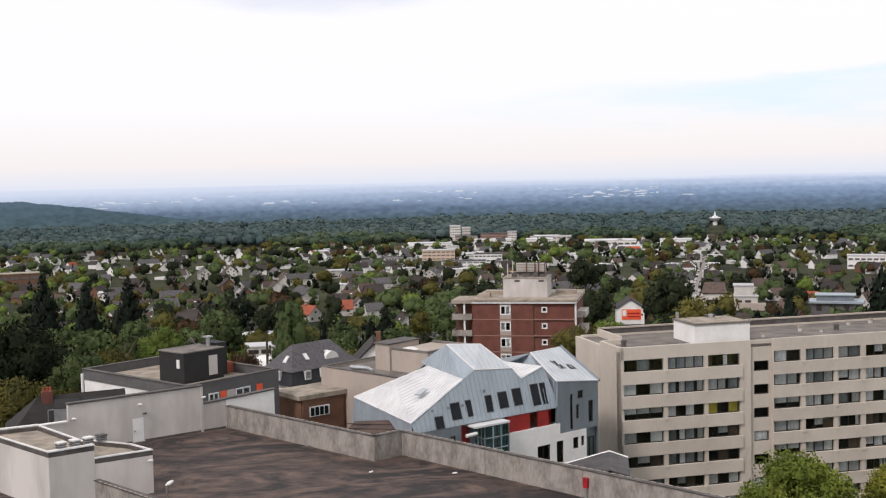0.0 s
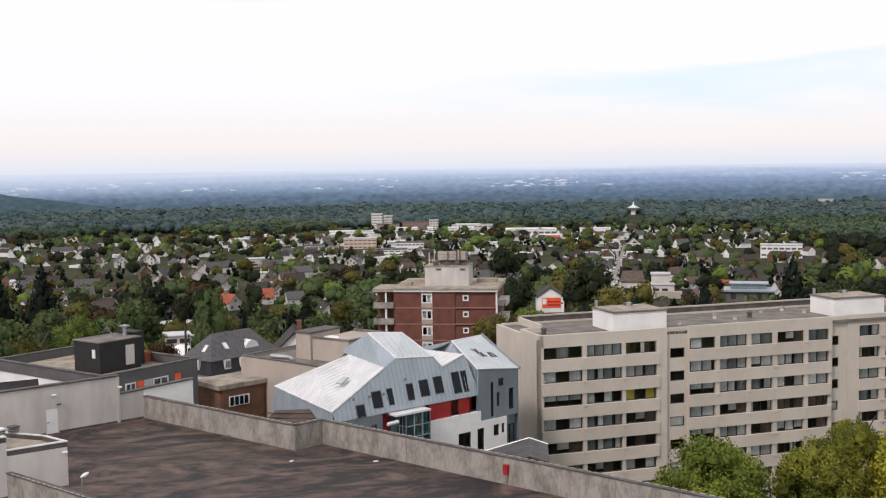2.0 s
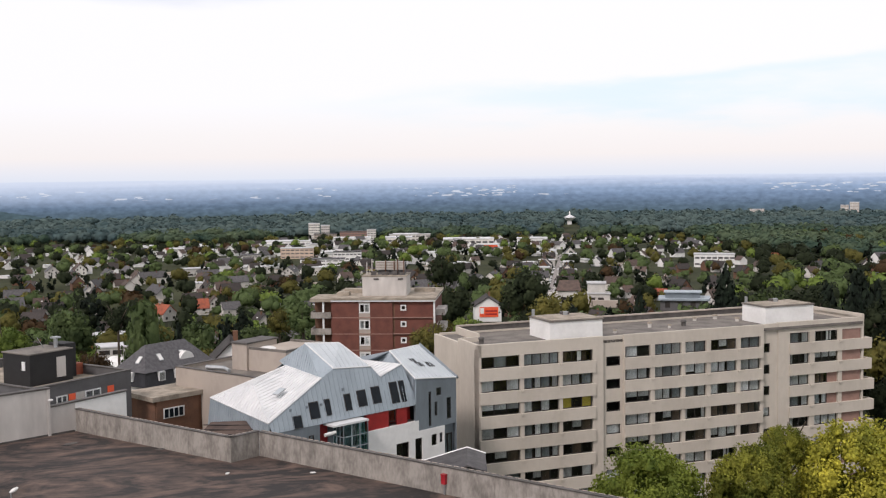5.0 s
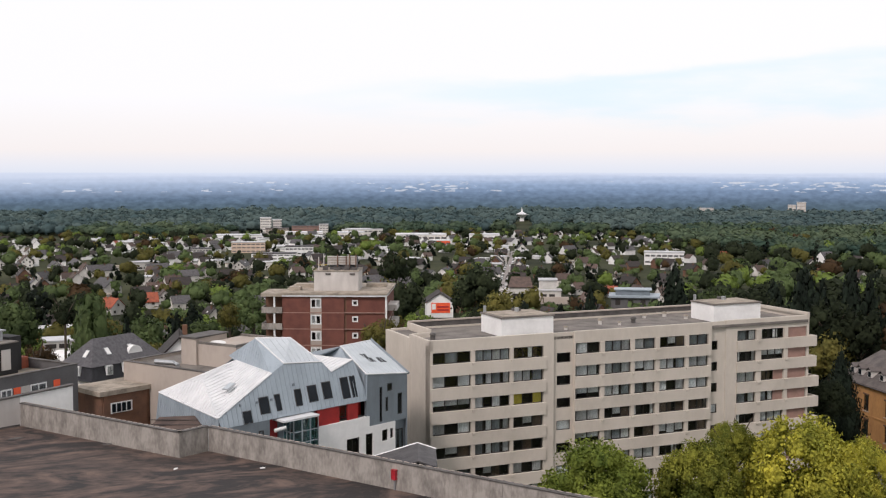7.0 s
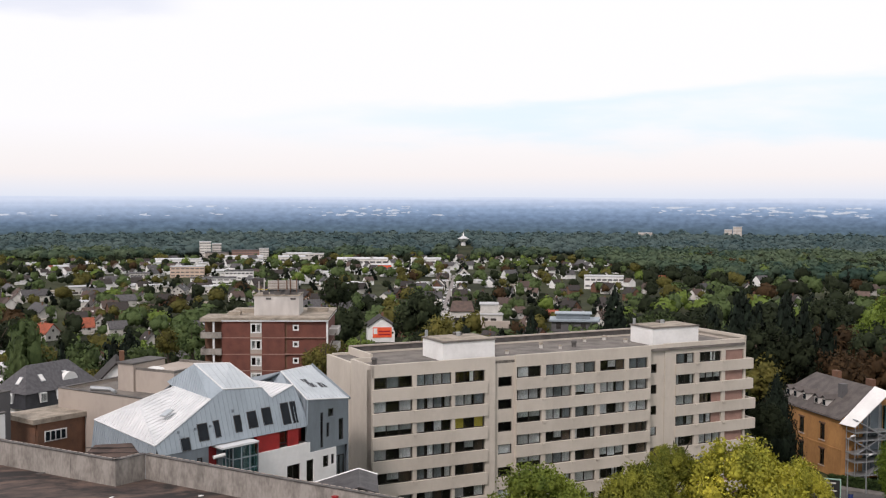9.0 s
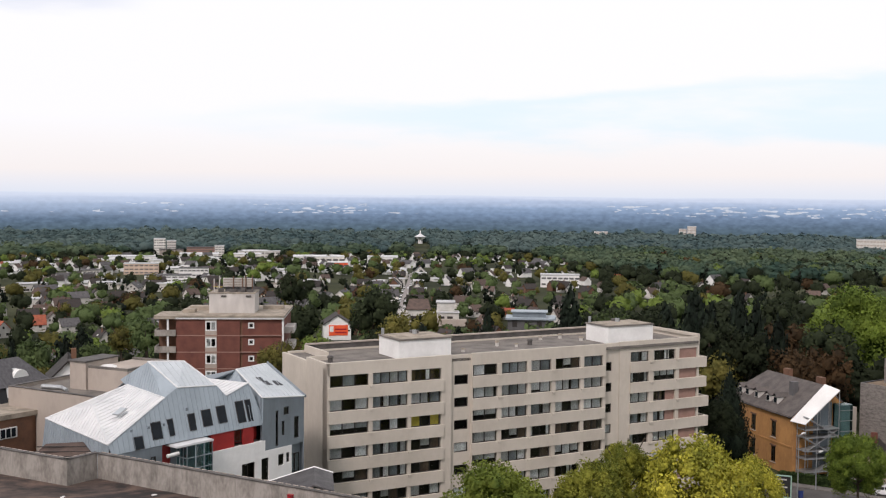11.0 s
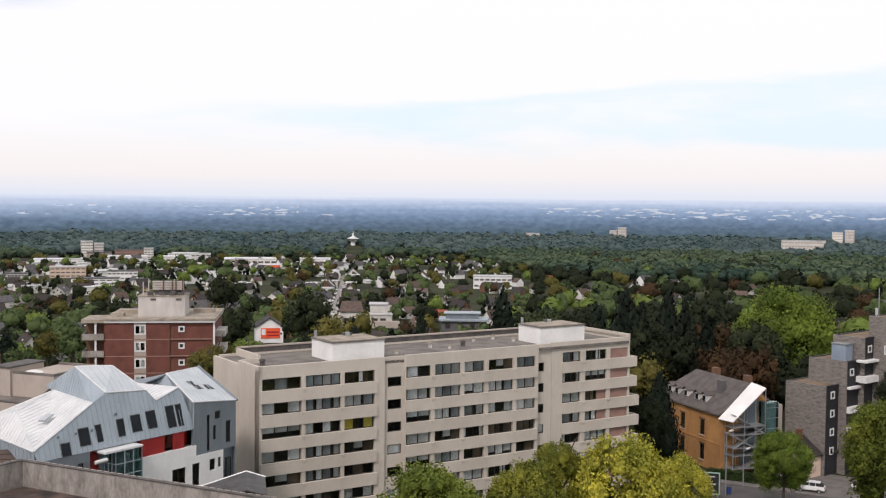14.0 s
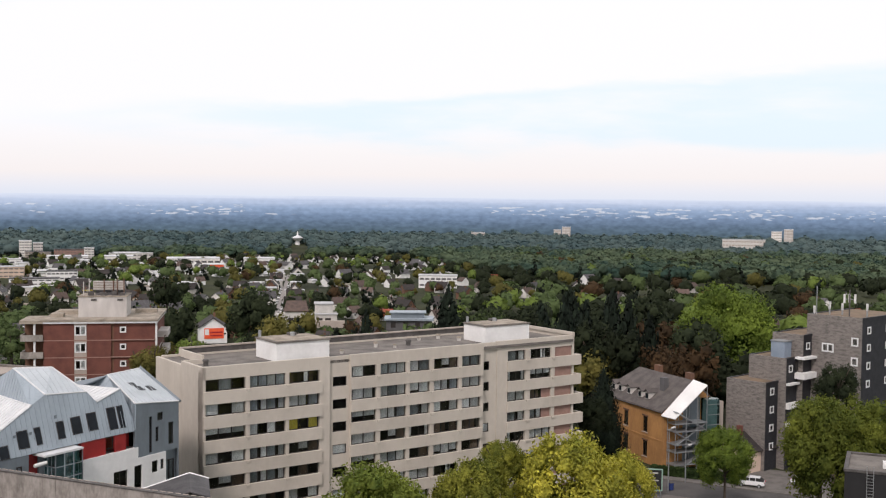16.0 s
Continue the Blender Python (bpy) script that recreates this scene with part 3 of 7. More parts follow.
part("rear_wall", boxes((0.35, LEN - 0.35, DEEP - 0.4, DEEP, 0, 22.3)), M["tan"], slab)
part("roof_surface", boxes((0.35, LEN - 0.35, 0.35, DEEP - 0.4, 21.7, 22.05)), M["tanroof"], slab, "dull gravel roof")
# shade on the inner face is painted with the dark coping colour
part("rear_parapet", boxes((2.8, LEN, DEEP - 0.35, DEEP + 0.05, 22.3, 22.95)), M["coping"], slab, "rear parapet painted dark for its shaded inner face")
part("rear_coping", boxes((2.7, LEN, DEEP - 0.45, DEEP + 0.1, 22.95, 23.12)), M["beige"], slab)
part("side_parapet", boxes((2.6, 2.9, 6.4, DEEP, 22.05, 22.95)), M["tan"], slab)
part("side_parapet", boxes((0.35, 2.6, 6.1, 6.4, 22.05, 22.6)), M["tan"], slab)
part("side_parapet", boxes((LEN - 0.35, LEN, 0.5, DEEP, 22.3, 23.0)), M["tan"], slab)
rng = random.Random(7)
# pale and blue-grey curtains also paint in sky reflections on the panes
CURTAINS = (
    (None, "curtain 0.1 1"), ("curtain", None), ("bluecurtain", "curtain 0.35 1"), ("curtain", "curtain 0 0.8", "bluecurtain"), ("bluecurtain", "bluecurtain", "curtain"), ("curtain 0 1 0.2", "curtain"), ("curtain", "curtain", "curtain 0 0.5"), (None, "browncurtain", None), ("curtain 0 0.4", None, "curtain"), ("curtain", "bluecurtain"),
    ("curtain 0 0.3", "curtain 0.7 1"), ("curtain 0 1 0.45", "curtain 0 1 0.45"), ("browncurtain 0 0.5", "curtain 0.6 1"), (None, "curtain 0 1 0.3", "browncurtain"), ("browncurtain", "browncurtain 0 0.6"), ("curtain", "curtain"),
)
SECTIONS = (
    (0.0, 16.4, 0.0, ((0.35, 5.2, 3), (5.78, 10.34, 4), (10.86, 14.84, 3))),
    (19.3, 39.9, 0.0, ((19.58, 22.93, 2), (23.6, 27.4, 3), (28.01, 31.06, 2), (31.77, 35.64, 3), (36.28, 39.25, 2))),
    (42.6, LEN, 0.55, ((44.6, 47.5, 2), (48.4, 52.2, 3), (52.9, 56.1, 2))),
)
for si, (a, b, front, groups) in enumerate(SECTIONS):
    part("roof_band", boxes((a, b, front, front + 0.4, WTOP, TOP)), M["tan"], slab)
    part("partition", boxes((a, a + 0.25, front + 0.4, 1.3, 0, 22.0)), M["tan"], slab)
    part("partition", boxes((b - 0.25, b, front + 0.4, 1.3, 0, 22.0)), M["tan"], slab)
    for k in range(FLOORS):
        zt = WTOP - ROW * k
        low_z = max(0.0, zt - ROW)
        proud = 0.22 if k or si else 0.2
        extra = 0.0 if si < 2 else (1.3 if k < 2 else 1.75)
        first, last = groups[0][0] - 0.12, groups[-1][1] + 0.12
        part("spandrel", boxes((first - 0.15, last + 0.3 + extra, front - proud, front + 0.3, low_z, zt - WH)), M["tan"], slab)
        if a < first - 0.15:
            part("wall_panel", boxes((a, first - 0.02, front + 0.004, front + 0.35, low_z, zt)), M["tan"], slab)
        if last + 0.32 < b:
            part("wall_panel", boxes((last + 0.02, b, front + 0.004, front + 0.35, low_z, zt)), M["tan"], slab)
        if extra:
            part("balcony_return", boxes((last + extra, last + 0.3 + extra, front + 0.3, front + 7.0, low_z, zt - WH)), M["tan"], slab)
            part("balcony_floor", boxes((last + 0.3, last + extra, front + 0.3, front + 7.0, low_z, low_z + 0.2)), M["tan"], slab)
        for gi, (x0, x1, div) in enumerate(groups):
            if gi:
                g0 = groups[gi - 1][1]
                part("pier", boxes((g0 + 0.03, x0 - 0.03, front - 0.12, front + 0.35, zt - WH, zt)), M["tan"], slab)
                part("bracket", boxes((g0 + 0.1, x0 - 0.1, front - 0.36, front - proud, zt - WH - 0.22, zt - WH + 0.02)), M["tan"], slab)
            if si == 2 and (gi == 2 or (gi == 1 and k in (2, 3))):
                cut = x0 if gi == 2 else x0 + 2.2
                part("panel", boxes((cut, x1, front + 0.12, front + 0.2, zt - WH, zt)), M["brownpanel"], slab, "brownish pink blind panel")
                if gi == 2:
                    continue
                x1, div = cut, 2
            back = rng.choice(CURTAINS)
            if si == 0 and gi == 2 and k == 2:
                back = ("yellowpanel", None, "yellowpanel")
            if si == 0 and gi == 0 and k == 0:
                back = (None, "bluecurtain", None)
            window(slab, x0, x1, zt - WH, zt, front + 0.24, M["frame"], div, back, 0.09)
for x0, x1, wx0, wx1, front in ((16.4, 19.3, 17.0, 18.95, 0.35), (39.9, 42.6, 39.95, 41.4, 0.7)):
    part("stair_wall", boxes((x0, wx0, front, front + 0.3, 0, TOP - 0.1), (wx1, x1, front, front + 0.3, 0, TOP - 0.1), (wx0, wx1, front, front + 0.3, 20.0, TOP - 0.1)), M["tan"], slab)
    for k in range(FLOORS):
        zt = 20.0 - ROW * k
        window(slab, wx0, wx1, max(0.05, zt - 1.2), zt, front + 0.2, M["frame"], 1, (("curtain",) if k > 1 and k % 2 else (None,)), 0.1)
        if zt - ROW > 0:
            part("stair_panel", boxes((wx0, wx1, front, front + 0.3, zt - ROW, zt - 1.2)), M["tan"], slab)
for name_u, x0, x1, y0, y1 in (("a", 10.55, 17.75, 2.6, 8.3), ("b", 42.6, 50.4, 3.2, 8.2)):
    ph = thing("roof_penthouse", plan_pose(24.21, 122.83, 11.8), "white lift housing with overhanging slab on the gravel roof", "lift housing", "lift housings")
    part("wall", boxes((x0, x1, y0, y1, 22.05, 24.3)), M["white"], ph)
    part("roof_slab", boxes((x0 - 0.12, x1 + 0.12, y0 - 0.12, y1 + 0.12, 24.3, 24.48)), M["tanroof"], ph)
    part("roof_gravel", boxes((x0 + 0.2, x1 - 0.2, y0 + 0.2, y1 - 0.2, 24.48, 24.54)), M["gravel"], ph)
    part("exhaust", rod(bmesh.new(), (x0 + 0.3, y1 - 0.4, 24.5), (x0 + 0.3, y1 - 0.4, 25.3), 0.2), M["steel"], ph)
    part("exhaust", rod(bmesh.new(), (x0 + 4.2, y1 - 1.6, 24.5), (x0 + 4.2, y1 - 1.6, 25.0), 0.3), M["steel"], ph)
    part("vent_cap", boxes((x0 + 4, x0 + 5, y1 - 1.2, y1 - 0.4, 24.54, 24.85)), M["coping"], ph)
for i, (u, v, r, hh) in enumerate(((19.5, 7.0, 0.30, 0.55), (20.9, 5.0, 0.34, 0.5), (27.6, 7.6, 0.36, 0.75), (29.6, 6.0, 0.3, 0.5), (32.4, 7.0, 0.45, 0.8), (36.5, 10.5, 0.35, 0.5), (40.0, 10.8, 0.42, 0.65), (41.3, 7.6, 0.4, 0.55), (2.2, 4.3, 0.42, 0.8))):
    ob = thing("roof_fan", plan_pose(24.21, 122.83, 11.8) @ pose(u, v, 22.05), "short round ventilation cowl on the gravel roof", "vent", "slab roof vents")
    dark = i in (4, 8)
    part("pipe", rod(bmesh.new(), (0, 0, 0), (0, 0, hh * 0.7), r * 0.7, 10), M["coping" if dark else "plaster"], ob)
    part("cap", rod(bmesh.new(), (0, 0, hh * 0.7), (0, 0, hh), r, 10, r * 0.7), M["coping" if dark else "gravel"], ob)

# ---- the folded zinc building ----
zinc = thing("zinc_house", plan_pose(15.13, 110.97, 34.0), "folded standing-seam zinc building with white base and red loggia", "building")


def seamed(name, pts, material, direction, spacing=0.55, thick=0.12, label="", rise=0.045):
    """A sheet-metal face with raised seams that run along the direction."""
    P = [Vector(p) for p in pts]
    q = (P[1] - P[0]).cross(P[2] - P[0]).normalized()
    if max(abs((p - P[0]).dot(q)) for p in P) > 0.03 and len(P) > 3:
        for i in range(1, len(P) - 1):
            seamed(name, [pts[0], pts[i], pts[i + 1]], material, direction, spacing, thick, label, rise)
        return None
    face = part(name, sheet(bmesh.new(), pts, thick), material, zinc, label)
    n = Vector()
    for i in range(1, len(P) - 1):
        n += (P[i] - P[0]).cross(P[i + 1] - P[0])
    n.normalize()
    d = Vector(direction)
    d = (d - n * d.dot(n)).normalized()
    e = n.cross(d)
    flat = [((p - P[0]).dot(e), (p - P[0]).dot(d)) for p in P]
    lo, hi = min(f[0] for f in flat), max(f[0] for f in flat)
    s = lo + spacing * 0.5
    while s < hi:
        cuts = []
        for i in range(len(flat)):
            (a0, b0), (a1, b1) = flat[i], flat[(i + 1) % len(flat)]
            if (a0 - s) * (a1 - s) < 0:
                cuts.append(b0 + (b1 - b0) * (s - a0) / (a1 - a0))
        if len(cuts) >= 2 and max(cuts) - min(cuts) > 0.2:
            b0, b1 = min(cuts) + 0.03, max(cuts) - 0.03
            c = P[0] + e * s
            bm = bmesh.new()
            vs = [bm.verts.new(c + d * b + e * w + n * z) for b in (b0, b1) for w, z in ((-0.02, -0.01), (0.02, -0.01), (0.02, rise), (-0.02, rise))]
            for f in ((0, 1, 5, 4), (1, 2, 6, 5), (2, 3, 7, 6), (3, 0, 4, 7), (3, 2, 1, 0), (4, 5, 6, 7)):
                bm.faces.new([vs[i] for i in f])
            bmesh.ops.recalc_face_normals(bm, faces=bm.faces)
            part("seam", bm, material, face)
        s += spacing
    return face


B0, B1, R1 = (-17.69, 0.0, 18.5), (-17.97, 0.30, 19.47), (-11.13, 1.25, 22.64)
P1, L1, Q1 = (-9.24, 9.79, 22.64), (-15.27, 14.84, 19.47), (-14.4, 8.15, 21.5)
N1, N2, V1, S1 = (-9.41, 1.47, 23.36), (-4.81, 1.36, 22.99), (-3.85, 1.02, 21.87), (-0.71, 1.28, 22.74)
T1, T2 = (-8.9, 6.8, 25.26), (-6.35, 4.45, 25.26)
G1, G2, K1, K2 = (0.06, 0.0, 21.23), (5.91, 0.0, 20.61), (2.35, 6.75, 23.15), (7.35, 7.5, 23.15)
seamed("roof", [B1, R1, P1], M["zinc"], (1, 0.12, 0.45), label="zinc roof painted in a lit, whiter tone")
seamed("roof", [B1, P1, Q1], M["zinc"], (1, 0.12, 0.45), label="zinc roof painted in a lit, whiter tone")
seamed("roof", [B1, Q1, L1], M["zinc"], (1, 0.3, 0.5), label="zinc roof painted in a lit, whiter tone")
seamed("roof", [L1, Q1, P1], M["zinc"], (1, 0.3, 0.5), label="zinc roof painted in a lit, whiter tone")
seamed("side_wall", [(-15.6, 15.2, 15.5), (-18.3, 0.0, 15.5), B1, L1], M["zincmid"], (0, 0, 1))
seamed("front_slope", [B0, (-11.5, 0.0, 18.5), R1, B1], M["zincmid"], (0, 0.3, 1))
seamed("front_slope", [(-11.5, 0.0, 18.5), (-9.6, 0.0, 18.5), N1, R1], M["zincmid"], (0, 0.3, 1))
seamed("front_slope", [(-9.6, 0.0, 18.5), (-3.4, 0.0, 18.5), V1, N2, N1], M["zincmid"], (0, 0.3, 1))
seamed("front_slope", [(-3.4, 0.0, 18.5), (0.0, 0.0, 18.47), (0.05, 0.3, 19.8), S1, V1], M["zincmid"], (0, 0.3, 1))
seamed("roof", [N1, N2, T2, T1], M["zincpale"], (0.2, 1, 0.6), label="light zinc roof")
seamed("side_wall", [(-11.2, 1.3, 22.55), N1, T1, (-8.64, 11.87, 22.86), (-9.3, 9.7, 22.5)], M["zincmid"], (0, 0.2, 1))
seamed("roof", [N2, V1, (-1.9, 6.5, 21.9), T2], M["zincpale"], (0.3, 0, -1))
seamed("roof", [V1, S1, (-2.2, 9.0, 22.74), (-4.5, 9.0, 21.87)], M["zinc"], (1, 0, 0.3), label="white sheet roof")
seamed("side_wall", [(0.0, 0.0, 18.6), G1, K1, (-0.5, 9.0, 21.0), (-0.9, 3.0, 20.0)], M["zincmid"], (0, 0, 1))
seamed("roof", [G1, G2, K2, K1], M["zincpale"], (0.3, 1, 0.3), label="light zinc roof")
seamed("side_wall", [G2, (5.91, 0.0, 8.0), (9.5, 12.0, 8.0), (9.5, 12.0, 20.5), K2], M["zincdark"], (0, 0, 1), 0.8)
for p, q in ((L1, B1), (B1, R1), (B1, Q1), (Q1, P1), (L1, P1), (R1, P1), (N1, N2), (N1, T1), (T1, T2), (T2, N2), (V1, S1), (G1, G2), (G1, K1), (K1, K2)):
    part("ridge_cap", rod(bmesh.new(), p, q, 0.085, 6), M["zinc"], zinc)
for x in (-15.6, -13.7, -12.0, -9.2):
    part("snow_hook", boxes((x, x + 0.25, 0.4, 0.5, 21.2, 21.5) if x > -11 else (x, x + 0.2, 0.2, 0.3, 20.2, 20.45)), M["zincdark"], zinc)
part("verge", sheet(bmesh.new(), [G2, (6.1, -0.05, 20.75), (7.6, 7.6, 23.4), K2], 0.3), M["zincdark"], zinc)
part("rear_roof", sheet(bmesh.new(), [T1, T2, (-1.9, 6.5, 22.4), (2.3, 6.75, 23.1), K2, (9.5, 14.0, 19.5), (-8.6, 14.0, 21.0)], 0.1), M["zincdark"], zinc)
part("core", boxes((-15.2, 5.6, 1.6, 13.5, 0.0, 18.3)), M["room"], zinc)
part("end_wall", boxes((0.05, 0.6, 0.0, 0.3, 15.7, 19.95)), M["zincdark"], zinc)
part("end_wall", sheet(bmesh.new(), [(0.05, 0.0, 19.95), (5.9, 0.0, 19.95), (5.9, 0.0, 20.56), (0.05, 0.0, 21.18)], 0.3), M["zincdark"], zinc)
# end facade with its narrow windows, set into real openings
def pierced(parent, name, x0, x1, z0, z1, y, holes, material, thick=0.3):
    """A wall in the plane y with rectangular holes (x0, x1, z0, z1)."""
    xs = sorted({x0, x1, *(h[0] for h in holes), *(h[1] for h in holes)})
    bm = bmesh.new()
    for a, b in zip(xs, xs[1:]):
        cut = sorted((h[2], h[3]) for h in holes if h[0] <= a + 1e-6 and h[1] >= b - 1e-6)
        z = z0
        for c, d in cut:
            if c > z:
                box(bm, a, b, y, y + thick, z, c)
            z = d
        if z < z1:
            box(bm, a, b, y, y + thick, z, z1)
    bmesh.ops.remove_doubles(bm, verts=bm.verts, dist=0.0005)
    return part(name, bm, material, parent)


END = ((1.9, 2.3, 15.9, 19.6), (3.0, 3.75, 19.0, 19.85), (2.75, 3.15, 16.9, 18.4), (4.5, 5.2, 16.3, 18.6))
pierced(zinc, "end_wall", 0.6, 5.9, 15.7, 19.95, 0.004, END, M["zincdark"])
for x0, x1, z0, z1 in END:
    window(zinc, x0, x1, z0, z1, 0.2, M["frame"], 1, None, 0.06)
BASE = ((-2.7, -0.95, 12.6, 14.85), (-0.1, 0.9, 12.6, 14.95), (2.2, 3.0, 13.8, 15.0), (3.35, 3.8, 13.95, 15.0), (-5.8, -3.9, 12.4, 14.2))
pierced(zinc, "base_wall", -6.5, 4.1, 9.0, 15.7, -0.06, BASE, M["white"])
part("base_wall", boxes((-6.5, 0.42, -0.06, 0.24, 15.7, 16.8)), M["white"], zinc, "white rendered base")
for x0, x1, z0, z1 in BASE:
    window(zinc, x0, x1, z0, z1, 0.16, M["frame"], 2 if x1 - x0 > 1.1 else 1, None, 0.08)
part("base_wall", boxes((4.1, 5.9, 0.5, 0.8, 9.0, 15.7)), M["zincdark"], zinc)
window(zinc, 4.3, 5.6, 12.4, 14.6, 0.48, M["frame"], 2, None, 0.08)
part("loggia_back", boxes((-6.5, 0.3, 1.2, 1.4, 16.8, 18.45)), M["red"], zinc, "deep red loggia wall")
for x0, x1 in ((-6.5, -3.55), (-2.5, -1.05)):
    part("red_panel", boxes((x0, x1, 0.08, 0.16, 16.8, 18.42)), M["red"], zinc, "deep red panel")
window(zinc, -3.5, -2.55, 17.2, 18.4, 0.3, M["frame"], 1, None, 0.08)
part("loggia_floor", boxes((-6.5, 0.3, 0.0, 1.4, 16.5, 16.79)), M["coping"], zinc)
part("lower_wall", boxes((-18.1, -12.3, 0.02, 0.3, 9.0, 18.48)), M["zincdark"], zinc, "blue-grey slate wall")
part("lower_wall", boxes((-10.9, -6.5, 0.5, 0.8, 9.0, 18.4)), M["zincdark"], zinc)
window(zinc, -16.3, -15.6, 16.6, 17.9, 0.0, M["frame"], 1, None, 0.06)
window(zinc, -13.6, -13.1, 15.4, 17.6, 0.0, M["frame"], 1, None, 0.06)
part("doorway", boxes((-12.3, -10.9, 0.7, 0.9, 9.0, 18.4)), M["red"], zinc)
for x0, x1, z0, z1 in ((-15.2, -14.35, 18.6, 19.72), (-13.1, -12.15, 19.15, 20.72), (-11.25, -10.75, 19.2, 20.75), (-8.8, -8.15, 19.3, 20.88), (-7.15, -6.2, 19.42, 21.0), (-5.3, -4.35, 19.45, 21.1), (-2.85, -2.0, 19.12, 21.25), (-1.6, -1.05, 19.1, 21.25)):
    x0, x1, z0 = x0 - 0.1, x1 + 0.1, z0 - 0.1
    w = part("roof_window", boxes((x0, x1, -0.05, 0.06, 0.0, z1 - z0)), M["frame"], zinc, "dark roof window")
    w.matrix_basis = Matrix.Translation((0, 0.3 * (z0 - 18.47), z0)) @ Matrix.Rotation(-math.atan(0.3), 4, "X")
    g = part("pane", boxes((x0 + 0.08, x1 - 0.08, -0.075, -0.05, 0.08, z1 - z0 - 0.08)), M["skypane"], w)


def skylight(parent, p, q, r, inset, size, material=None):
    """A flush skylight on the plane p, q, r at the shares inset along both edges."""
    p, q, r = Vector(p), Vector(q), Vector(r)
    e, d = (q - p).normalized(), (r - p).normalized()
    n = e.cross(d).normalized()
    d = n.cross(e)
    c = p + (q - p) * inset[0] + (r - p) * inset[1]
    m = Matrix((e, d, n)).transposed().to_4x4()
    s = part("skylight", boxes((0, size[0], 0, size[1], 0.0, 0.1)), M["steel"], parent, "roof window with metal frame")
    s.matrix_basis = Matrix.Translation(c) @ m
    part("pane", boxes((0.08, size[0] - 0.08, 0.08, size[1] - 0.08, 0.1, 0.13)), material or M["skypane"], s)


skylight(zinc, B1, R1, Q1, (0.30, 0.36), (1.15, 0.85), M["zincpale"])
skylight(zinc, N1, N2, T1, (0.62, 0.35), (1.1, 1.6))
skylight(zinc, G1, G2, K1, (0.34, 0.38), (1.0, 2.1))
skylight(zinc, G1, G2, K1, (0.58, 0.36), (1.0, 2.1))
bm = boxes((-11.5, -7.2, -1.2, 0.6, 18.22, 18.40))
part("entrance_canopy", bm, M["zinc"], zinc, "flat zinc canopy over the glazed porch")
for x0, x1, y0, y1 in ((-10.3, -7.3, -1.1, -1.1), (-7.3, -7.3, -1.1, 0.5), (-10.3, -10.3, -1.1, 0.5)):
    for i in range(4):
        t = i / 3
        x, y = x0 + (x1 - x0) * t, y0 + (y1 - y0) * t
        part("porch_post", boxes((x - 0.045, x + 0.045, y - 0.045, y + 0.045, 13.0, 18.2)), M["zincmid"], zinc)
    for z in (13.9, 14.9, 15.9, 17.0):
        part("porch_rail", boxes((min(x0, x1) - 0.04, max(x0, x1) + 0.04, min(y0, y1) - 0.04, max(y0, y1) + 0.04, z, z + 0.08)), M["zincmid"], zinc)
    part("porch_pane", boxes((min(x0, x1) - 0.015, max(x0, x1) + 0.015, min(y0, y1) - 0.015, max(y0, y1) + 0.015, 13.0, 18.2)), M["greenglass"], zinc)
part("porch_lamp", rod(bmesh.new(), (-12.4, -0.9, 17.6), (-11.2, -1.0, 17.7), 0.18, 10), M["plastic"], zinc, "white tube lamp")

# brown tiled lean-to before it, and the white pavilion
ob = thing("tiled_lean_to", plan_pose(-5.3, 101.4, -14.0, -0.55), "low brown tiled roof of a lean-to beside the zinc wall", "shed")
part("wall", boxes((-2.6, 3.2, 0.2, 5.0, 0, 17.4)), M["brown"], ob)
part("roof", sheet(bmesh.new(), [(-3.0, -0.3, 17.2), (3.6, -0.3, 17.2), (2.9, 5.2, 19.4), (-1.4, 5.2, 19.2)], 0.2), M["roofbrown"], ob)
for i in range(7):
    part("tile_course", boxes((-2.6 + i * 0.1, 3.4, i * 0.75 - 0.1, i * 0.75, 17.3 + i * 0.29, 17.38 + i * 0.29)), M["roofdark"], ob)
ob = thing("white_pavilion", plan_pose(20.3, 102.0, -10.0), "small white garage with a shallow grey gable roof and white verge", "garage")
part("wall", prism(bmesh.new(), [(-4.3, -6.5), (0.0, -6.5), (0.0, -0.4), (-4.3, -0.4)], 0, [14.9, 15.35, 15.35, 14.9]), M["white"], ob)
part("roof", sheet(bmesh.new(), [(-1.4, -7.0, 16.1), (-1.4, -0.3, 16.1), (-6.2, -0.1, 14.6), (-6.2, -7.0, 14.6)], 0.12), M["rooftile"], ob)
part("roof", sheet(bmesh.new(), [(-1.4, -7.0, 16.1), (0.35, -7.0, 15.5), (0.35, -0.3, 15.5), (-1.4, -0.3, 16.1)], 0.12), M["rooftile"], ob)
part("verge", sheet(bmesh.new(), [(-6.2, -0.3, 14.6), (-1.4, -0.5, 16.1), (-1.4, -0.35, 16.16), (-6.2, -0.15, 14.66)], 0.08), M["white"], ob)
part("verge", sheet(bmesh.new(), [(-1.4, -0.5, 16.1), (0.4, -0.5, 15.5), (0.4, -0.35, 15.56), (-1.4, -0.35, 16.16)], 0.08), M["white"], ob)
part("downpipe", rod(bmesh.new(), (0.1, -0.2, 0), (0.1, -0.2, 15.4), 0.06), M["steel"], ob)

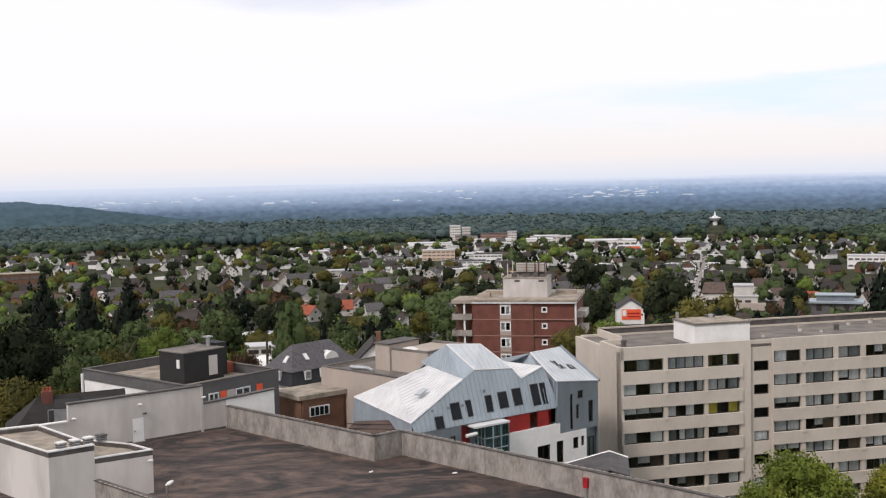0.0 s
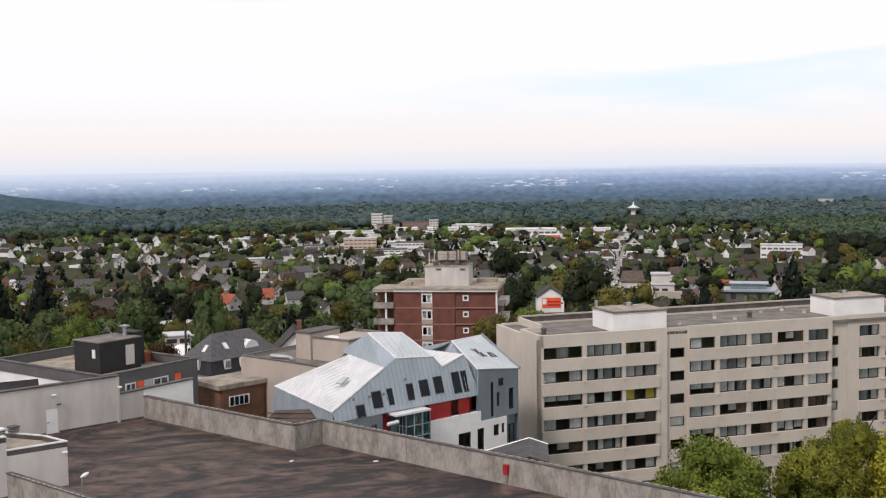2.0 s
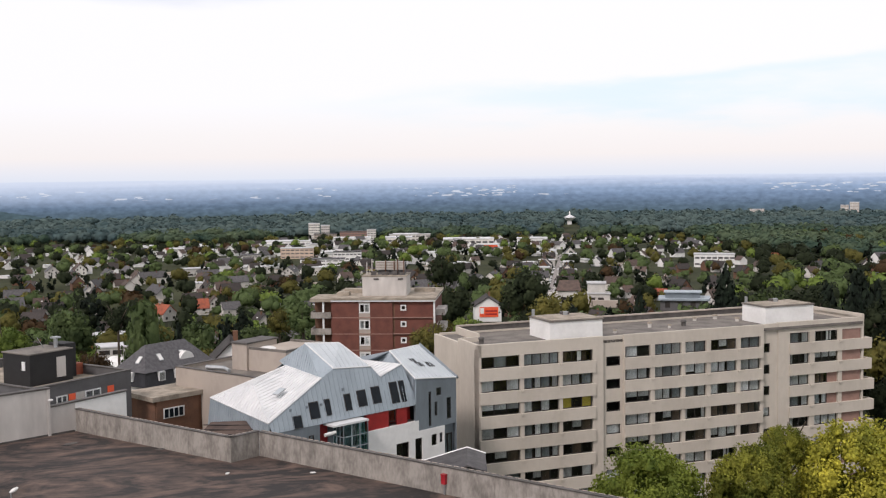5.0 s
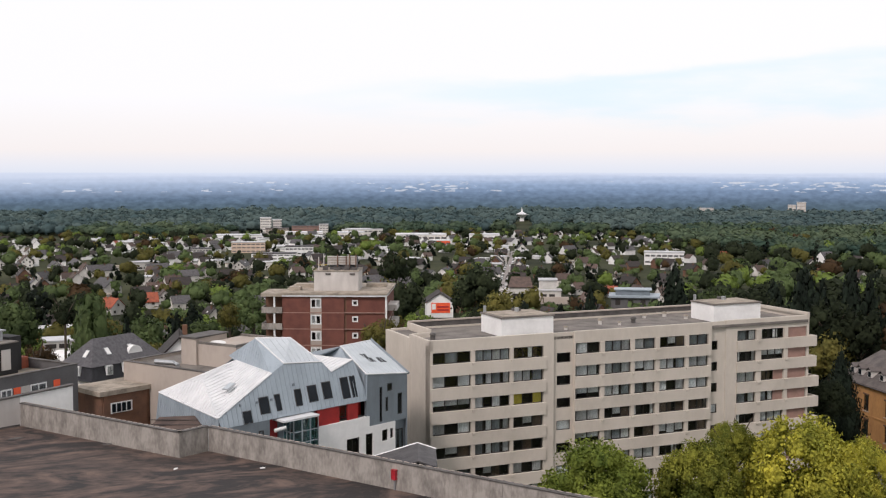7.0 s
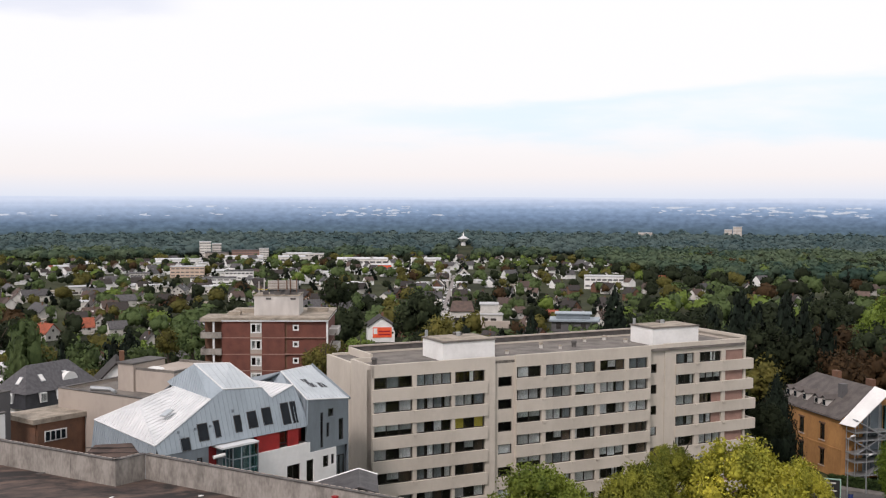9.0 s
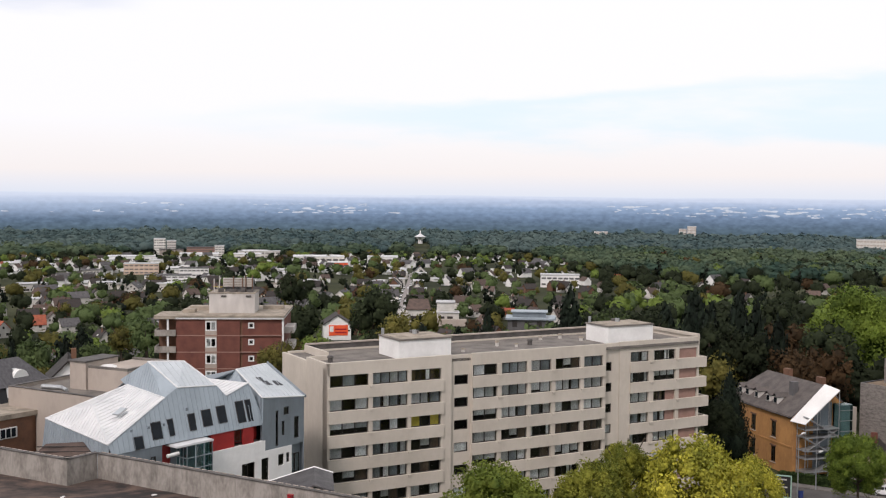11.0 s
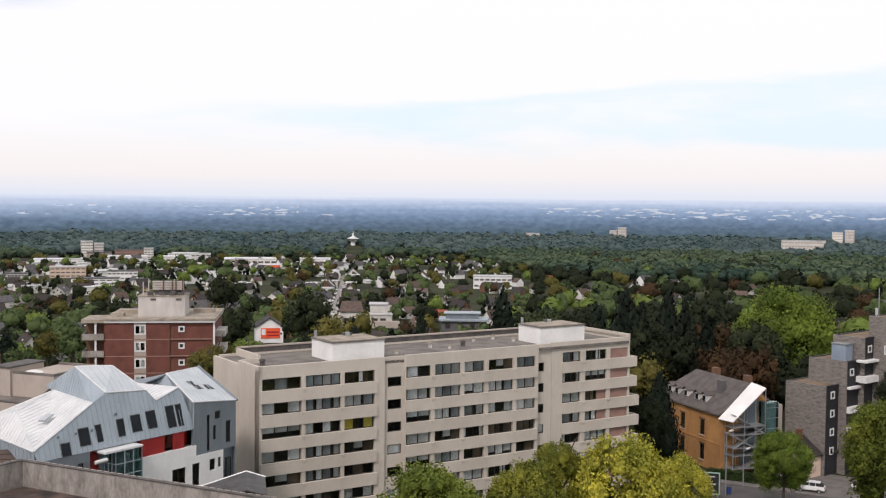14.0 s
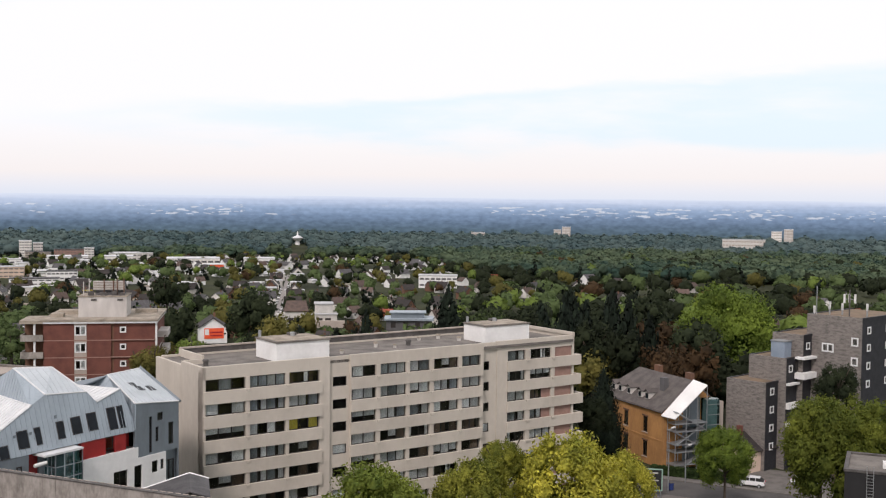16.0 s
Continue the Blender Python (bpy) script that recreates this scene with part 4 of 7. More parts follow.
# ---- beige block with roof huts ----
ob = thing("beige_block", plan_pose(-10.01, 124.09, -45.5), "beige rendered block with a flat roof and low roof huts", "building")
part("wall", boxes((0, 17.0, 0, 15.5, 0, 20.9)), M["beige"], ob)
part("parapet", boxes((0, 17, 0, 0.35, 20.9, 21.3), (0, 0.35, 0.35, 15.5, 20.9, 21.3), (0.35, 17, 15.15, 15.5, 20.9, 21.3)), M["beige"], ob)
part("coping", boxes((-0.08, 17, -0.08, 0.42, 21.3, 21.36)), M["coping"], ob)
part("coping", boxes((-0.08, 0.42, 0.42, 15.5, 21.3, 21.36)), M["coping"], ob)
part("roof_surface", boxes((0.35, 17, 0.35, 15.15, 20.9, 20.96)), M["tanroof"], ob)
part("air_unit", boxes((1.5, 2.5, -0.9, 0.0, 0, 16.2)), M["plaster"], ob, "pale box against the wall")
part("basement_door", boxes((3.0, 3.8, -0.06, 0.0, 13.9, 15.5)), M["frame"], ob)
hut = thing("roof_hut", plan_pose(-3.75, 123.0, -42.0), "beige rendered roof hut with dark flat roof", "roof structure", "beige roof huts")
part("wall", boxes((0.0, 2.2, 0, 5.0, 20.96, 23.9)), M["beige"], hut)
part("roof_slab", boxes((-0.15, 2.35, -0.15, 5.15, 23.9, 24.05)), M["coping"], hut)
hut = thing("roof_hut", plan_pose(-3.75, 123.0, -42.0), "wide low beige roof hut with parapet on the flat roof", "roof structure", "beige roof huts")
part("wall", boxes((2.21, 7.6, 0.3, 7.5, 20.96, 23.3)), M["beige"], hut)
part("roof_rim", boxes((2.3, 7.6, 0.3, 0.6, 23.3, 23.55), (7.3, 7.6, 0.6, 7.5, 23.3, 23.55), (2.3, 7.3, 7.2, 7.5, 23.3, 23.55)), M["tanroof"], hut)
bm = bmesh.new()
bmesh.ops.create_icosphere(bm, subdivisions=2, radius=0.9, matrix=Matrix.Translation((3.6, 2.0, 23.3)) @ Matrix.Diagonal((1.2, 0.7, 0.3, 1)))
part("dome_light", bm, M["plastic"], hut)
ob = thing("roof_duct", plan_pose(-6.6, 123.6, -44.0, 20.96), "bright metal duct lying on the flat roof", "duct")
part("duct", rod(rod(bmesh.new(), (0, 0, 0.25), (2.4, 0.5, 0.25), 0.25), (2.4, 0.5, 0.25), (4.0, -0.4, 0.25), 0.2), M["steel"], ob)

# brown flat house between
ob = thing("brown_flat_house", plan_pose(-11.87, 117.33, -53.0), "low brown brick house with a broad pale flat roof edge", "house")
part("wall", boxes((-5.2, -0.2, 0.3, 8.0, 0, 18.7)), M["brown"], ob)
part("roof_edge", boxes((-5.5, 0.1, -0.1, 8.3, 18.7, 19.2)), M["gravel"], ob, "mossy pale flat roof")
part("side_wall", boxes((-0.2, 0.0, 0.4, 5.6, 0, 18.7)), M["brown"], ob)
fr = part("window", boxes((0.0, 0.1, 1.2, 3.75, 16.75, 17.85)), M["whiteframe"], ob, "white ribbon window")
for i in range(4):
    part("pane", boxes((0.08, 0.13, 1.3 + i * 0.6, 1.75 + i * 0.6, 16.85, 17.75)), M["skypane"], fr)

# ---- the grey flat-roofed house with black roof box ----
gh = thing("grey_flat_house", plan_pose(-22.05, 108.1, 48.0), "dark grey and white flat-roofed house with orange window panels", "house")
part("wall", boxes((0.1, 11.9, 0.1, 18.5, 0, 21.2)), M["white"], gh)
part("parapet", boxes((0, 12, 0, 0.35, 21.2, 22.3), (0, 0.35, 0.35, 18.66, 21.2, 22.3), (11.65, 12, 0.35, 18.66, 21.2, 22.3), (0.35, 11.65, 18.3, 18.66, 21.2, 22.3)), M["greyclad"], gh, "dark grey roof fascia")
for d in ((-0.08, 12.08, -0.08, 0.43), (-0.08, 0.43, 0.43, 18.74), (11.57, 12.08, 0.43, 18.74), (0.43, 11.57, 18.23, 18.74)):
    part("coping", boxes((*d, 22.3, 22.4)), M["coping"], gh)
part("roof_surface", boxes((0.35, 11.65, 0.35, 18.3, 21.2, 21.4)), M["gravel"], gh)
part("facade", boxes((0.05, 12.0, 0.0, 0.1, 15.0, 21.2)), M["greyclad"], gh)
for x0, x1, kind in ((2.6, 3.9, "w"), (4.1, 4.9, "o"), (4.95, 6.0, "p"), (6.05, 8.0, "w"), (8.9, 9.7, "o")):
    if kind == "w":
        window(gh, x0, x1, 19.85, 21.15, -0.02, M["whiteframe"], 2, None, 0.12)
    else:
        part("panel", boxes((x0, x1, -0.06, 0.0, 19.85, 21.15)), M["orange" if kind == "o" else "plaster"], gh, "orange panel" if kind == "o" else "")
bx = thing("roof_box", plan_pose(-22.05, 108.1, 48.0), "black clad roof access box with a pale door", "roof structure")
part("wall", boxes((3.7, 8.9, 5.3, 9.6, 21.4, 24.6)), M["black"], bx)
part("roof_slab", boxes((3.6, 9.0, 5.2, 9.7, 24.6, 24.72)), M["tanroof"], bx)
part("door", boxes((6.9, 8.0, 5.22, 5.3, 21.9, 24.0)), M["plaster"], bx, "pale grey door")
part("window", boxes((3.62, 3.7, 6.0, 6.5, 23.0, 23.9)), M["whiteframe"], bx)
part("annex", boxes((8.9, 10.4, 6.6, 9.0, 21.4, 25.0)), M["black"], bx)
# added box that stands in for a red tiled roof edge farther back
part("roof_hatch", boxes((10.5, 11.6, 7.0, 9.0, 21.4, 22.6)), M["roofred"], bx, "red tiled piece standing in for a roof edge behind")
part("flue", rod(bmesh.new(), (8.2, 7.0, 24.7), (8.2, 7.0, 25.6), 0.22), M["steel"], bx)
part("flue_cap", boxes((7.8, 8.6, 6.6, 7.4, 25.7, 25.85)), M["steel"], bx)
part("aerial", rod(bmesh.new(), (7.2, 7.6, 24.7), (6.4, 7.6, 25.9), 0.04), M["steel"], bx)

# solar panels and a dark gable roof behind the white wall
ob = thing("dark_roofed_house", plan_pose(-35.5, 103.5, 22.0), "small house with a very dark tiled roof and brick chimney", "house")
part("wall", boxes((0.2, 8.5, 0.2, 6.6, 0, 19.2)), M["housewall"], ob)
part("roof", sheet(bmesh.new(), [(-2.4, -0.4, 18.9), (8.8, -0.4, 18.9), (8.8, 3.4, 22.0), (0.6, 3.4, 22.0)], 0.25), M["rooftarred"], ob)
part("roof", sheet(bmesh.new(), [(0.6, 3.4, 22.0), (8.8, 3.4, 22.0), (8.8, 7.2, 18.9), (-2.4, 7.2, 18.9)], 0.25), M["rooftarred"], ob)
part("roof", sheet(bmesh.new(), [(-2.4, 7.2, 18.9), (-2.4, -0.4, 18.9), (0.6, 3.4, 22.0)], 0.25), M["rooftarred"], ob)
ch = part("chimney", boxes((0.9, 1.9, 2.6, 3.4, 20.5, 22.5)), M["brick"], ob, "red brick chimney")
for k in range(3):
    part("pot", rod(bmesh.new(), (1.1 + k * 0.3, 3.0, 22.5), (1.1 + k * 0.3, 3.0, 22.9), 0.12), M["roofred"], ch)
part("flue", rod(bmesh.new(), (4.8, 3.6, 21.5), (4.8, 3.6, 23.8), 0.14), M["plastic"], ob)
part("hoop", rod(rod(bmesh.new(), (1.3, 0.9, 19.8), (1.3, 0.9, 21.0), 0.05), (1.3, 0.9, 21.0), (1.9, 0.9, 21.0), 0.05), M["steel"], ob)
for x, y, r in ((-32.4, 103.2, 15), (-29.9, 104.0, 15)):
    ob = thing("solar_rack", pose(x, y, 21.2, 0, 0, r), "tilted dark solar collector rack on the annex roof", "solar panel", "solar racks")
    part("panel", sheet(bmesh.new(), [(-1.1, 0, 0.3), (1.1, 0, 0.3), (1.1, 1.2, 1.0), (-1.1, 1.2, 1.0)], 0.08), M["black"], ob)
    part("rack", boxes((-1.1, 1.1, 0, 1.2, -1.0, 0.25)), M["steel"], ob)

# ---- grey slate mansard house ----
mh = thing("mansard_house", plan_pose(-15.3, 142.3, 45.0) @ Matrix.Diagonal((0.88, 0.92, 0.966, 1)), "house with a grey tiled mansard roof, dormers and skylights", "house")
part("wall", boxes((0.3, 13.2, 0.3, 6.6, 0, 16.2)), M["housewall"], mh)
def frustum(name, lo, z0, hi, z1, material):
    bm = bmesh.new()
    a = [bm.verts.new((x, y, z0)) for x, y in ((lo[0], lo[2]), (lo[1], lo[2]), (lo[1], lo[3]), (lo[0], lo[3]))]
    b = [bm.verts.new((x, y, z1)) for x, y in ((hi[0], hi[2]), (hi[1], hi[2]), (hi[1], hi[3]), (hi[0], hi[3]))]
    bm.faces.new(a[::-1]), bm.faces.new(b)
    for i in range(4):
        j = (i + 1) % 4
        bm.faces.new((a[i], a[j], b[j], b[i]))
    return part(name, bm, material, mh)
frustum("mansard", (-0.2, 13.6, -0.2, 7.0), 16.2, (0.3, 13.2, 0.3, 6.5), 18.1, M["slatedark"])
frustum("roof", (0.0, 13.5, 0.0, 6.8), 18.104, (3.0, 10.5, 3.3, 3.5), 21.3, M["slatetile"])
for m in (pose(0.0, 3.0, 16.8, 0, 0, -90), pose(0.0, 5.2, 16.8, 0, 0, -90), pose(3.0, 0.0, 16.8), pose(6.0, 0.0, 16.8)):
    d = part("dormer", boxes((-0.55, 0.55, -0.25, 0.8, 0.0, 1.25)), M["whiteframe"], mh, "white dormer window")
    d.matrix_basis = m
    for k in (0, 1):
        part("pane", boxes((-0.45 + 0.48 * k, -0.03 + 0.48 * k, -0.28, -0.25, 0.15, 1.1)), M["glass"], d)
for p, q, r, i in (((0, 0, 18.1), (13.5, 0, 18.1), (3.0, 3.3, 21.3), (0.2, 0.35)), ((0, 0, 18.1), (13.5, 0, 18.1), (3.0, 3.3, 21.3), (0.52, 0.35)), ((0, 6.8, 18.1), (0, 0, 18.1), (3.0, 3.5, 21.3), (0.4, 0.3))):
    skylight(mh, p, q, r, i, (0.8, 1.2), M["plastic"])
bm = bmesh.new()
arch = [(-1.4, 0.0), (1.4, 0.0)] + [(1.4 * math.cos(a * math.pi / 8), 0.5 + 1.3 * math.sin(a * math.pi / 8)) for a in range(9)]
rings = [[bm.verts.new((8.8 + x, y, 18.2 + z)) for x, z in arch] for y in (0.9, 3.2)]
bm.faces.new(rings[0]), bm.faces.new(rings[1][::-1])
for i in range(len(arch)):
    j = (i + 1) % len(arch)
    bm.faces.new((rings[0][j], rings[0][i], rings[1][i], rings[1][j]))
bmesh.ops.recalc_face_normals(bm, faces=bm.faces)
part("arched_dormer", bm, M["white"], mh, "white dormer with an arched roof")

# ---- red-brown brick apartment tower ----
bt = thing("brick_tower", plan_pose(11.14, 186.82, -14.0), "red-brown brick apartment block with white windows and corner balconies", "apartment block")
BL, BD, BTOP = 17.65, 17.0, 21.6
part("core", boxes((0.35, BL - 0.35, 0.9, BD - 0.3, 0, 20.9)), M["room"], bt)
part("side_wall", boxes((0, 0.35, 0.36, BD, 0, 21.0)), M["brick"], bt)
part("side_wall", boxes((BL - 0.35, BL, 0.36, BD, 0, 21.0)), M["brick"], bt)
part("rear_wall", boxes((0.35, BL - 0.35, BD - 0.3, BD, 0, 21.0)), M["brick"], bt)
part("cornice", boxes((-0.3, BL + 0.3, -0.3, BD + 0.3, 21.0, 21.3)), M["whiteframe"], bt)
part("cornice", boxes((-0.4, BL + 0.4, -0.4, BD + 0.4, 21.3, 21.6)), M["gravel"], bt)
part("roof_surface", boxes((0, BL, 0, BD, 21.6, 21.66)), M["gravel"], bt)
for k in range(7):
    zt = 20.95 - k * 2.8
    z0 = max(0.0, zt - 2.8)
    for x0, x1, y in ((0.0, 4.8, 0.0), (6.75, 10.6, 0.0), (11.0, 11.9, 0.25), (13.0, BL, 0.25)):
        part("brick_panel", boxes((x0, x1, y, y + 0.35, z0 + 0.14, zt)), M["brick"], bt)
    part("brick_panel", boxes((11.9, 13.0, 0.25, 0.6, z0 + 0.14, zt - 1.55)), M["brick"], bt)
    part("brick_panel", boxes((11.9, 13.0, 0.25, 0.6, zt - 0.55, zt)), M["brick"], bt)
    part("joint_strip", boxes((10.6, 11.0, 0.3, 0.6, z0, zt)), M["brown"], bt)
    part("floor_band", boxes((-0.02, BL + 0.02, -0.03, 0.6, z0, z0 + 0.14)), M["brownpanel"], bt, "pale brown floor band")
    part("infill", boxes((4.8, 6.75, 0.05, 0.35, z0 + 0.14, zt - 1.95)), M["beige"], bt)
    part("infill", boxes((4.8, 6.75, 0.05, 0.35, zt - 0.3, zt)), M["beige"], bt)
    window(bt, 4.85, 6.7, zt - 1.95, zt - 0.3, 0.1, M["whiteframe"], 2, ("curtain", None) if k % 2 else (None, "curtain"), 0.2)
    window(bt, 11.95, 12.95, zt - 1.55, zt - 0.55, 0.3, M["whiteframe"], 1, None, 0.22)
    part("balcony_floor", boxes((-3.4, 0.0, -0.2, 6.5, z0, z0 + 0.2)), M["concrete"], bt)
    part("balcony_front", boxes((-3.4, 0.0, -0.3, -0.15, z0, z0 + 1.05)), M["concrete"], bt)
    part("balcony_side", boxes((-3.5, -3.35, -0.3, 6.5, z0, z0 + 1.05)), M["concrete"], bt)
    part("balcony_post", boxes((-1.5, -1.2, -0.1, 0.2, z0, zt)), M["whiteframe"], bt)
    part("balcony_back", boxes((-3.4, 0.0, 3.0, 3.2, z0, zt)), M["brown"], bt)
    part("balcony_front", boxes((BL, BL + 1.6, 4.0, 10.0, z0, z0 + 1.05)), M["plaster"], bt)
    part("corner_post", boxes((BL - 0.05, BL + 0.25, 0.1, 0.6, z0, zt)), M["whiteframe"], bt)
part("balcony_roof", boxes((-3.6, 0.0, -0.4, 7.0, 21.0, 21.55)), M["gravel"], bt)
hutb = thing("tower_roof_hut", plan_pose(11.14, 186.82, -14.0), "pale rendered lift housing with antennas on the flat roof", "roof structure")
part("wall", boxes((5.0, 12.7, 3.2, 9.5, 21.66, 25.0)), M["plaster"], hutb)
part("roof_slab", boxes((4.9, 12.8, 3.1, 9.6, 25.0, 25.15)), M["gravel"], hutb)
part("upper_panel", boxes((7.1, 12.2, 5.0, 5.4, 26.0, 27.5)), M["plaster"], hutb, "pale louvred screen before the plant")
part("upper_housing", boxes((7.4, 12.0, 5.4, 8.4, 25.15, 27.3)), M["greyclad"], hutb)
for k in range(5):
    part("louvre", boxes((7.15, 12.15, 4.95, 5.0, 26.12 + k * 0.28, 26.22 + k * 0.28)), M["gravel"], hutb)
for x, w, z in ((6.4, 0.9, 25.8), (8.3, 1.2, 25.7), (10.2, 0.8, 25.9), (11.4, 0.9, 25.6)):
    part("plant_box", boxes((x, x + w, 4.0, 4.7, 25.15, z)), M["coping"], hutb)
for x, z in ((5.6, 27.4), (6.5, 27.9), (8.9, 27.8), (10.4, 27.6), (11.0, 27.9), (12.1, 28.0)):
    part("mast", rod(bmesh.new(), (x, 4.8, 25.1), (x, 4.8, z), 0.09), M["plaster" if x < 7 else "brown"], hutb)
part("mast_arm", rod(bmesh.new(), (5.4, 4.8, 26.0), (7.1, 4.8, 26.0), 0.05), M["yellowpanel"], hutb)
for x0, x1, y0 in ((1.0, 4.6, 8.0), (13.4, 17.0, 9.5), (0.6, 2.6, 3.0)):
    part("roof_curb", boxes((x0, x1, y0, y0 + 2.0, 21.66, 22.3)), M["gravel"], hutb)
for x in (7.0, 11.2):
    part("vent", boxes((x, x + 0.9, 3.1, 3.2, 24.4, 24.7)), M["coping"], hutb)

# ---- ochre villa with the glazed outside stair ----
VL, VW = 18.6, 11.0
vl = thing("ochre_villa", plan_pose(99.1, 159.3, -90.0), "ochre brick villa with grey-brown slate roof and row of dormers", "house")
HOLES = tuple((a, a + 1.3, z, z + 2.5) for a in (2.9, 7.5, 13.0) for z in (1.1, 5.0))
pierced(vl, "facade", 0.0, VL, 0.0, 9.1, 0.0, HOLES, M["yellow"])
for x0, x1, z0, z1 in HOLES:
    window(vl, x0, x1, z0, z1, 0.22, M["frame"], 2, None, 0.1)
    part("lintel", boxes((x0 - 0.2, x1 + 0.2, -0.05, 0.0, z1, z1 + 0.25)), M["brown"], vl)
    part("sill", boxes((x0 - 0.15, x1 + 0.15, -0.1, 0.0, z0 - 0.12, z0)), M["beige"], vl)
part("string_course", boxes((0, VL, -0.07, 0.0, 4.2, 4.45)), M["yellow"], vl)
part("eave", boxes((-0.2, VL, -0.35, 0.0, 8.9, 9.1)), M["roofbrown"], vl)
part("core", boxes((0.3, VL - 0.4, 0.6, VW - 0.4, 0, 9.0)), M["room"], vl)
part("gable_wall", boxes((VL - 0.3, VL, 0.3, VW, 0, 9.0)), M["yellow"], vl)
part("gable_wall", boxes((0.0, 0.3, 0.3, VW, 0, 9.0)), M["yellow"], vl)
part("rear_wall", boxes((0.3, VL - 0.3, VW - 0.3, VW, 0, 9.0)), M["yellow"], vl)
part("roof", sheet(bmesh.new(), [(-0.3, -0.45, 8.95), (VL, -0.45, 8.95), (VL, 5.5, 13.7), (3.6, 5.5, 13.7)], 0.2), M["rooftan"], vl)
part("roof", sheet(bmesh.new(), [(3.6, 5.5, 13.7), (VL, 5.5, 13.7), (VL, 11.45, 8.95), (-0.3, 11.45, 8.95)], 0.2), M["rooftan"], vl)
part("roof", sheet(bmesh.new(), [(-0.3, 11.45, 8.95), (-0.3, -0.45, 8.95), (3.6, 5.5, 13.7)], 0.2), M["rooftan"], vl)
part("gable_top", prism(bmesh.new(), [(VL - 0.3, 0.0), (VL - 0.02, 0.0), (VL - 0.02, 11.0), (VL - 0.3, 11.0)], 8.9, 9.0), M["yellow"], vl)
bm = bmesh.new()
tri = [[bm.verts.new((x, y, z)) for y, z in ((0.0, 9.0), (11.0, 9.0), (5.5, 13.4))] for x in (VL - 0.3, VL - 0.05)]
bm.faces.new(tri[0][::-1]), bm.faces.new(tri[1])
part("gable_top", bm, M["yellow"], vl)
for a in (2.6, 4.6, 7.2, 10.4, 12.4):
    d = part("dormer", boxes((a, a + 1.0, 0.75, 2.6, 10.1, 11.2)), M["plaster"], vl, "pale dormer with a dark pane")
    part("dormer_roof", sheet(bmesh.new(), [(a - 0.2, 0.5, 11.15), (a + 0.5, 0.5, 11.75), (a + 0.5, 3.2, 11.75), (a - 0.2, 2.7, 11.15)], 0.08), M["rooftan"], d)
    part("dormer_roof", sheet(bmesh.new(), [(a + 0.5, 0.5, 11.75), (a + 1.2, 0.5, 11.15), (a + 1.2, 2.7, 11.15), (a + 0.5, 3.2, 11.75)], 0.08), M["rooftan"], d)
    part("pane", boxes((a + 0.15, a + 0.85, 0.7, 0.75, 10.2, 11.0)), M["skypane"], d)
part("chimney", boxes((13.6, 14.7, 2.7, 3.6, 11.0, 13.6)), M["greyclad"], vl)
for a in (7.5, 16.0):
    part("chimney", boxes((a, a + 1.4, 5.8, 6.6, 13.0, 14.6)), M["brown"], vl)

st = thing("glazed_stair", plan_pose(99.1, 159.3, -90.0), "outside steel stair with white canopy and teal glass shaft", "stair")
part("canopy", sheet(bmesh.new(), [(VL + 0.02, -0.5, 8.5), (VL + 2.6, 0.3, 8.4), (VL + 2.6, 6.3, 13.35), (VL + 0.02, 5.5, 13.85)], 0.15), M["white"], st, "white sheet canopy")
for y in (0.6, 2.6, 4.6, 6.4):
    for x in (VL + 0.3, VL + 2.4):
        part("post", rod(bmesh.new(), (x, y, 0), (x, y, 8.3 + 0.8 * (y - 0.3)), 0.07), M["steel"], st)
for z in (1.0, 3.0, 4.2, 6.2, 7.4):
    part("landing", boxes((VL + 0.2, VL + 2.5, 0.5, 6.5, z, z + 0.14)), M["steel"], st)
for z, s in ((0.0, 1), (3.1, -1), (4.3, 1), (6.3, -1)):
    a, b = (0.8, 6.2) if s > 0 else (6.2, 0.8)
    part("stair_flight", sheet(bmesh.new(), [(VL + 1.4, a, z), (VL + 2.4, a, z), (VL + 2.4, b, z + 3.0), (VL + 1.4, b, z + 3.0)], 0.15), M["steel"], st)
part("back_panel", boxes((VL + 0.02, VL + 0.12, 3.6, 6.8, 0.5, 11.0)), M["zincdark"], st)
part("glass_shaft", boxes((VL + 0.1, VL + 1.9, 7.0, 9.2, 0.5, 10.9)), M["greenglass"], st, "teal glass shaft")
part("shaft_core", boxes((VL + 0.3, VL + 1.6, 7.3, 8.9, 0.5, 10.7)), mat("teal_blind", (0.19, 0.27, 0.28), (0.14, 0.20, 0.21), 0.8, 0.6), st)
for z in (2.0, 3.6, 5.2, 6.8, 8.4, 10.0):
    part("glazing_bar", boxes((VL + 1.9, VL + 1.96, 7.0, 9.2, z, z + 0.09)), M["steel"], st)
part("side_wall", boxes((VL - 0.4, VL + 0.8, 9.4, 10.8, 0, 10.2)), M["beige"], st, "pale side wall")

# ---- stepped slate-clad apartment blocks ----
def window_at(parent, m, w, h, frame_mat, divisions=1, bar=0.12):
    f = window(parent, 0, w, 0, h, 0.0, frame_mat, divisions, None, bar)
    f.matrix_basis = m
    return f


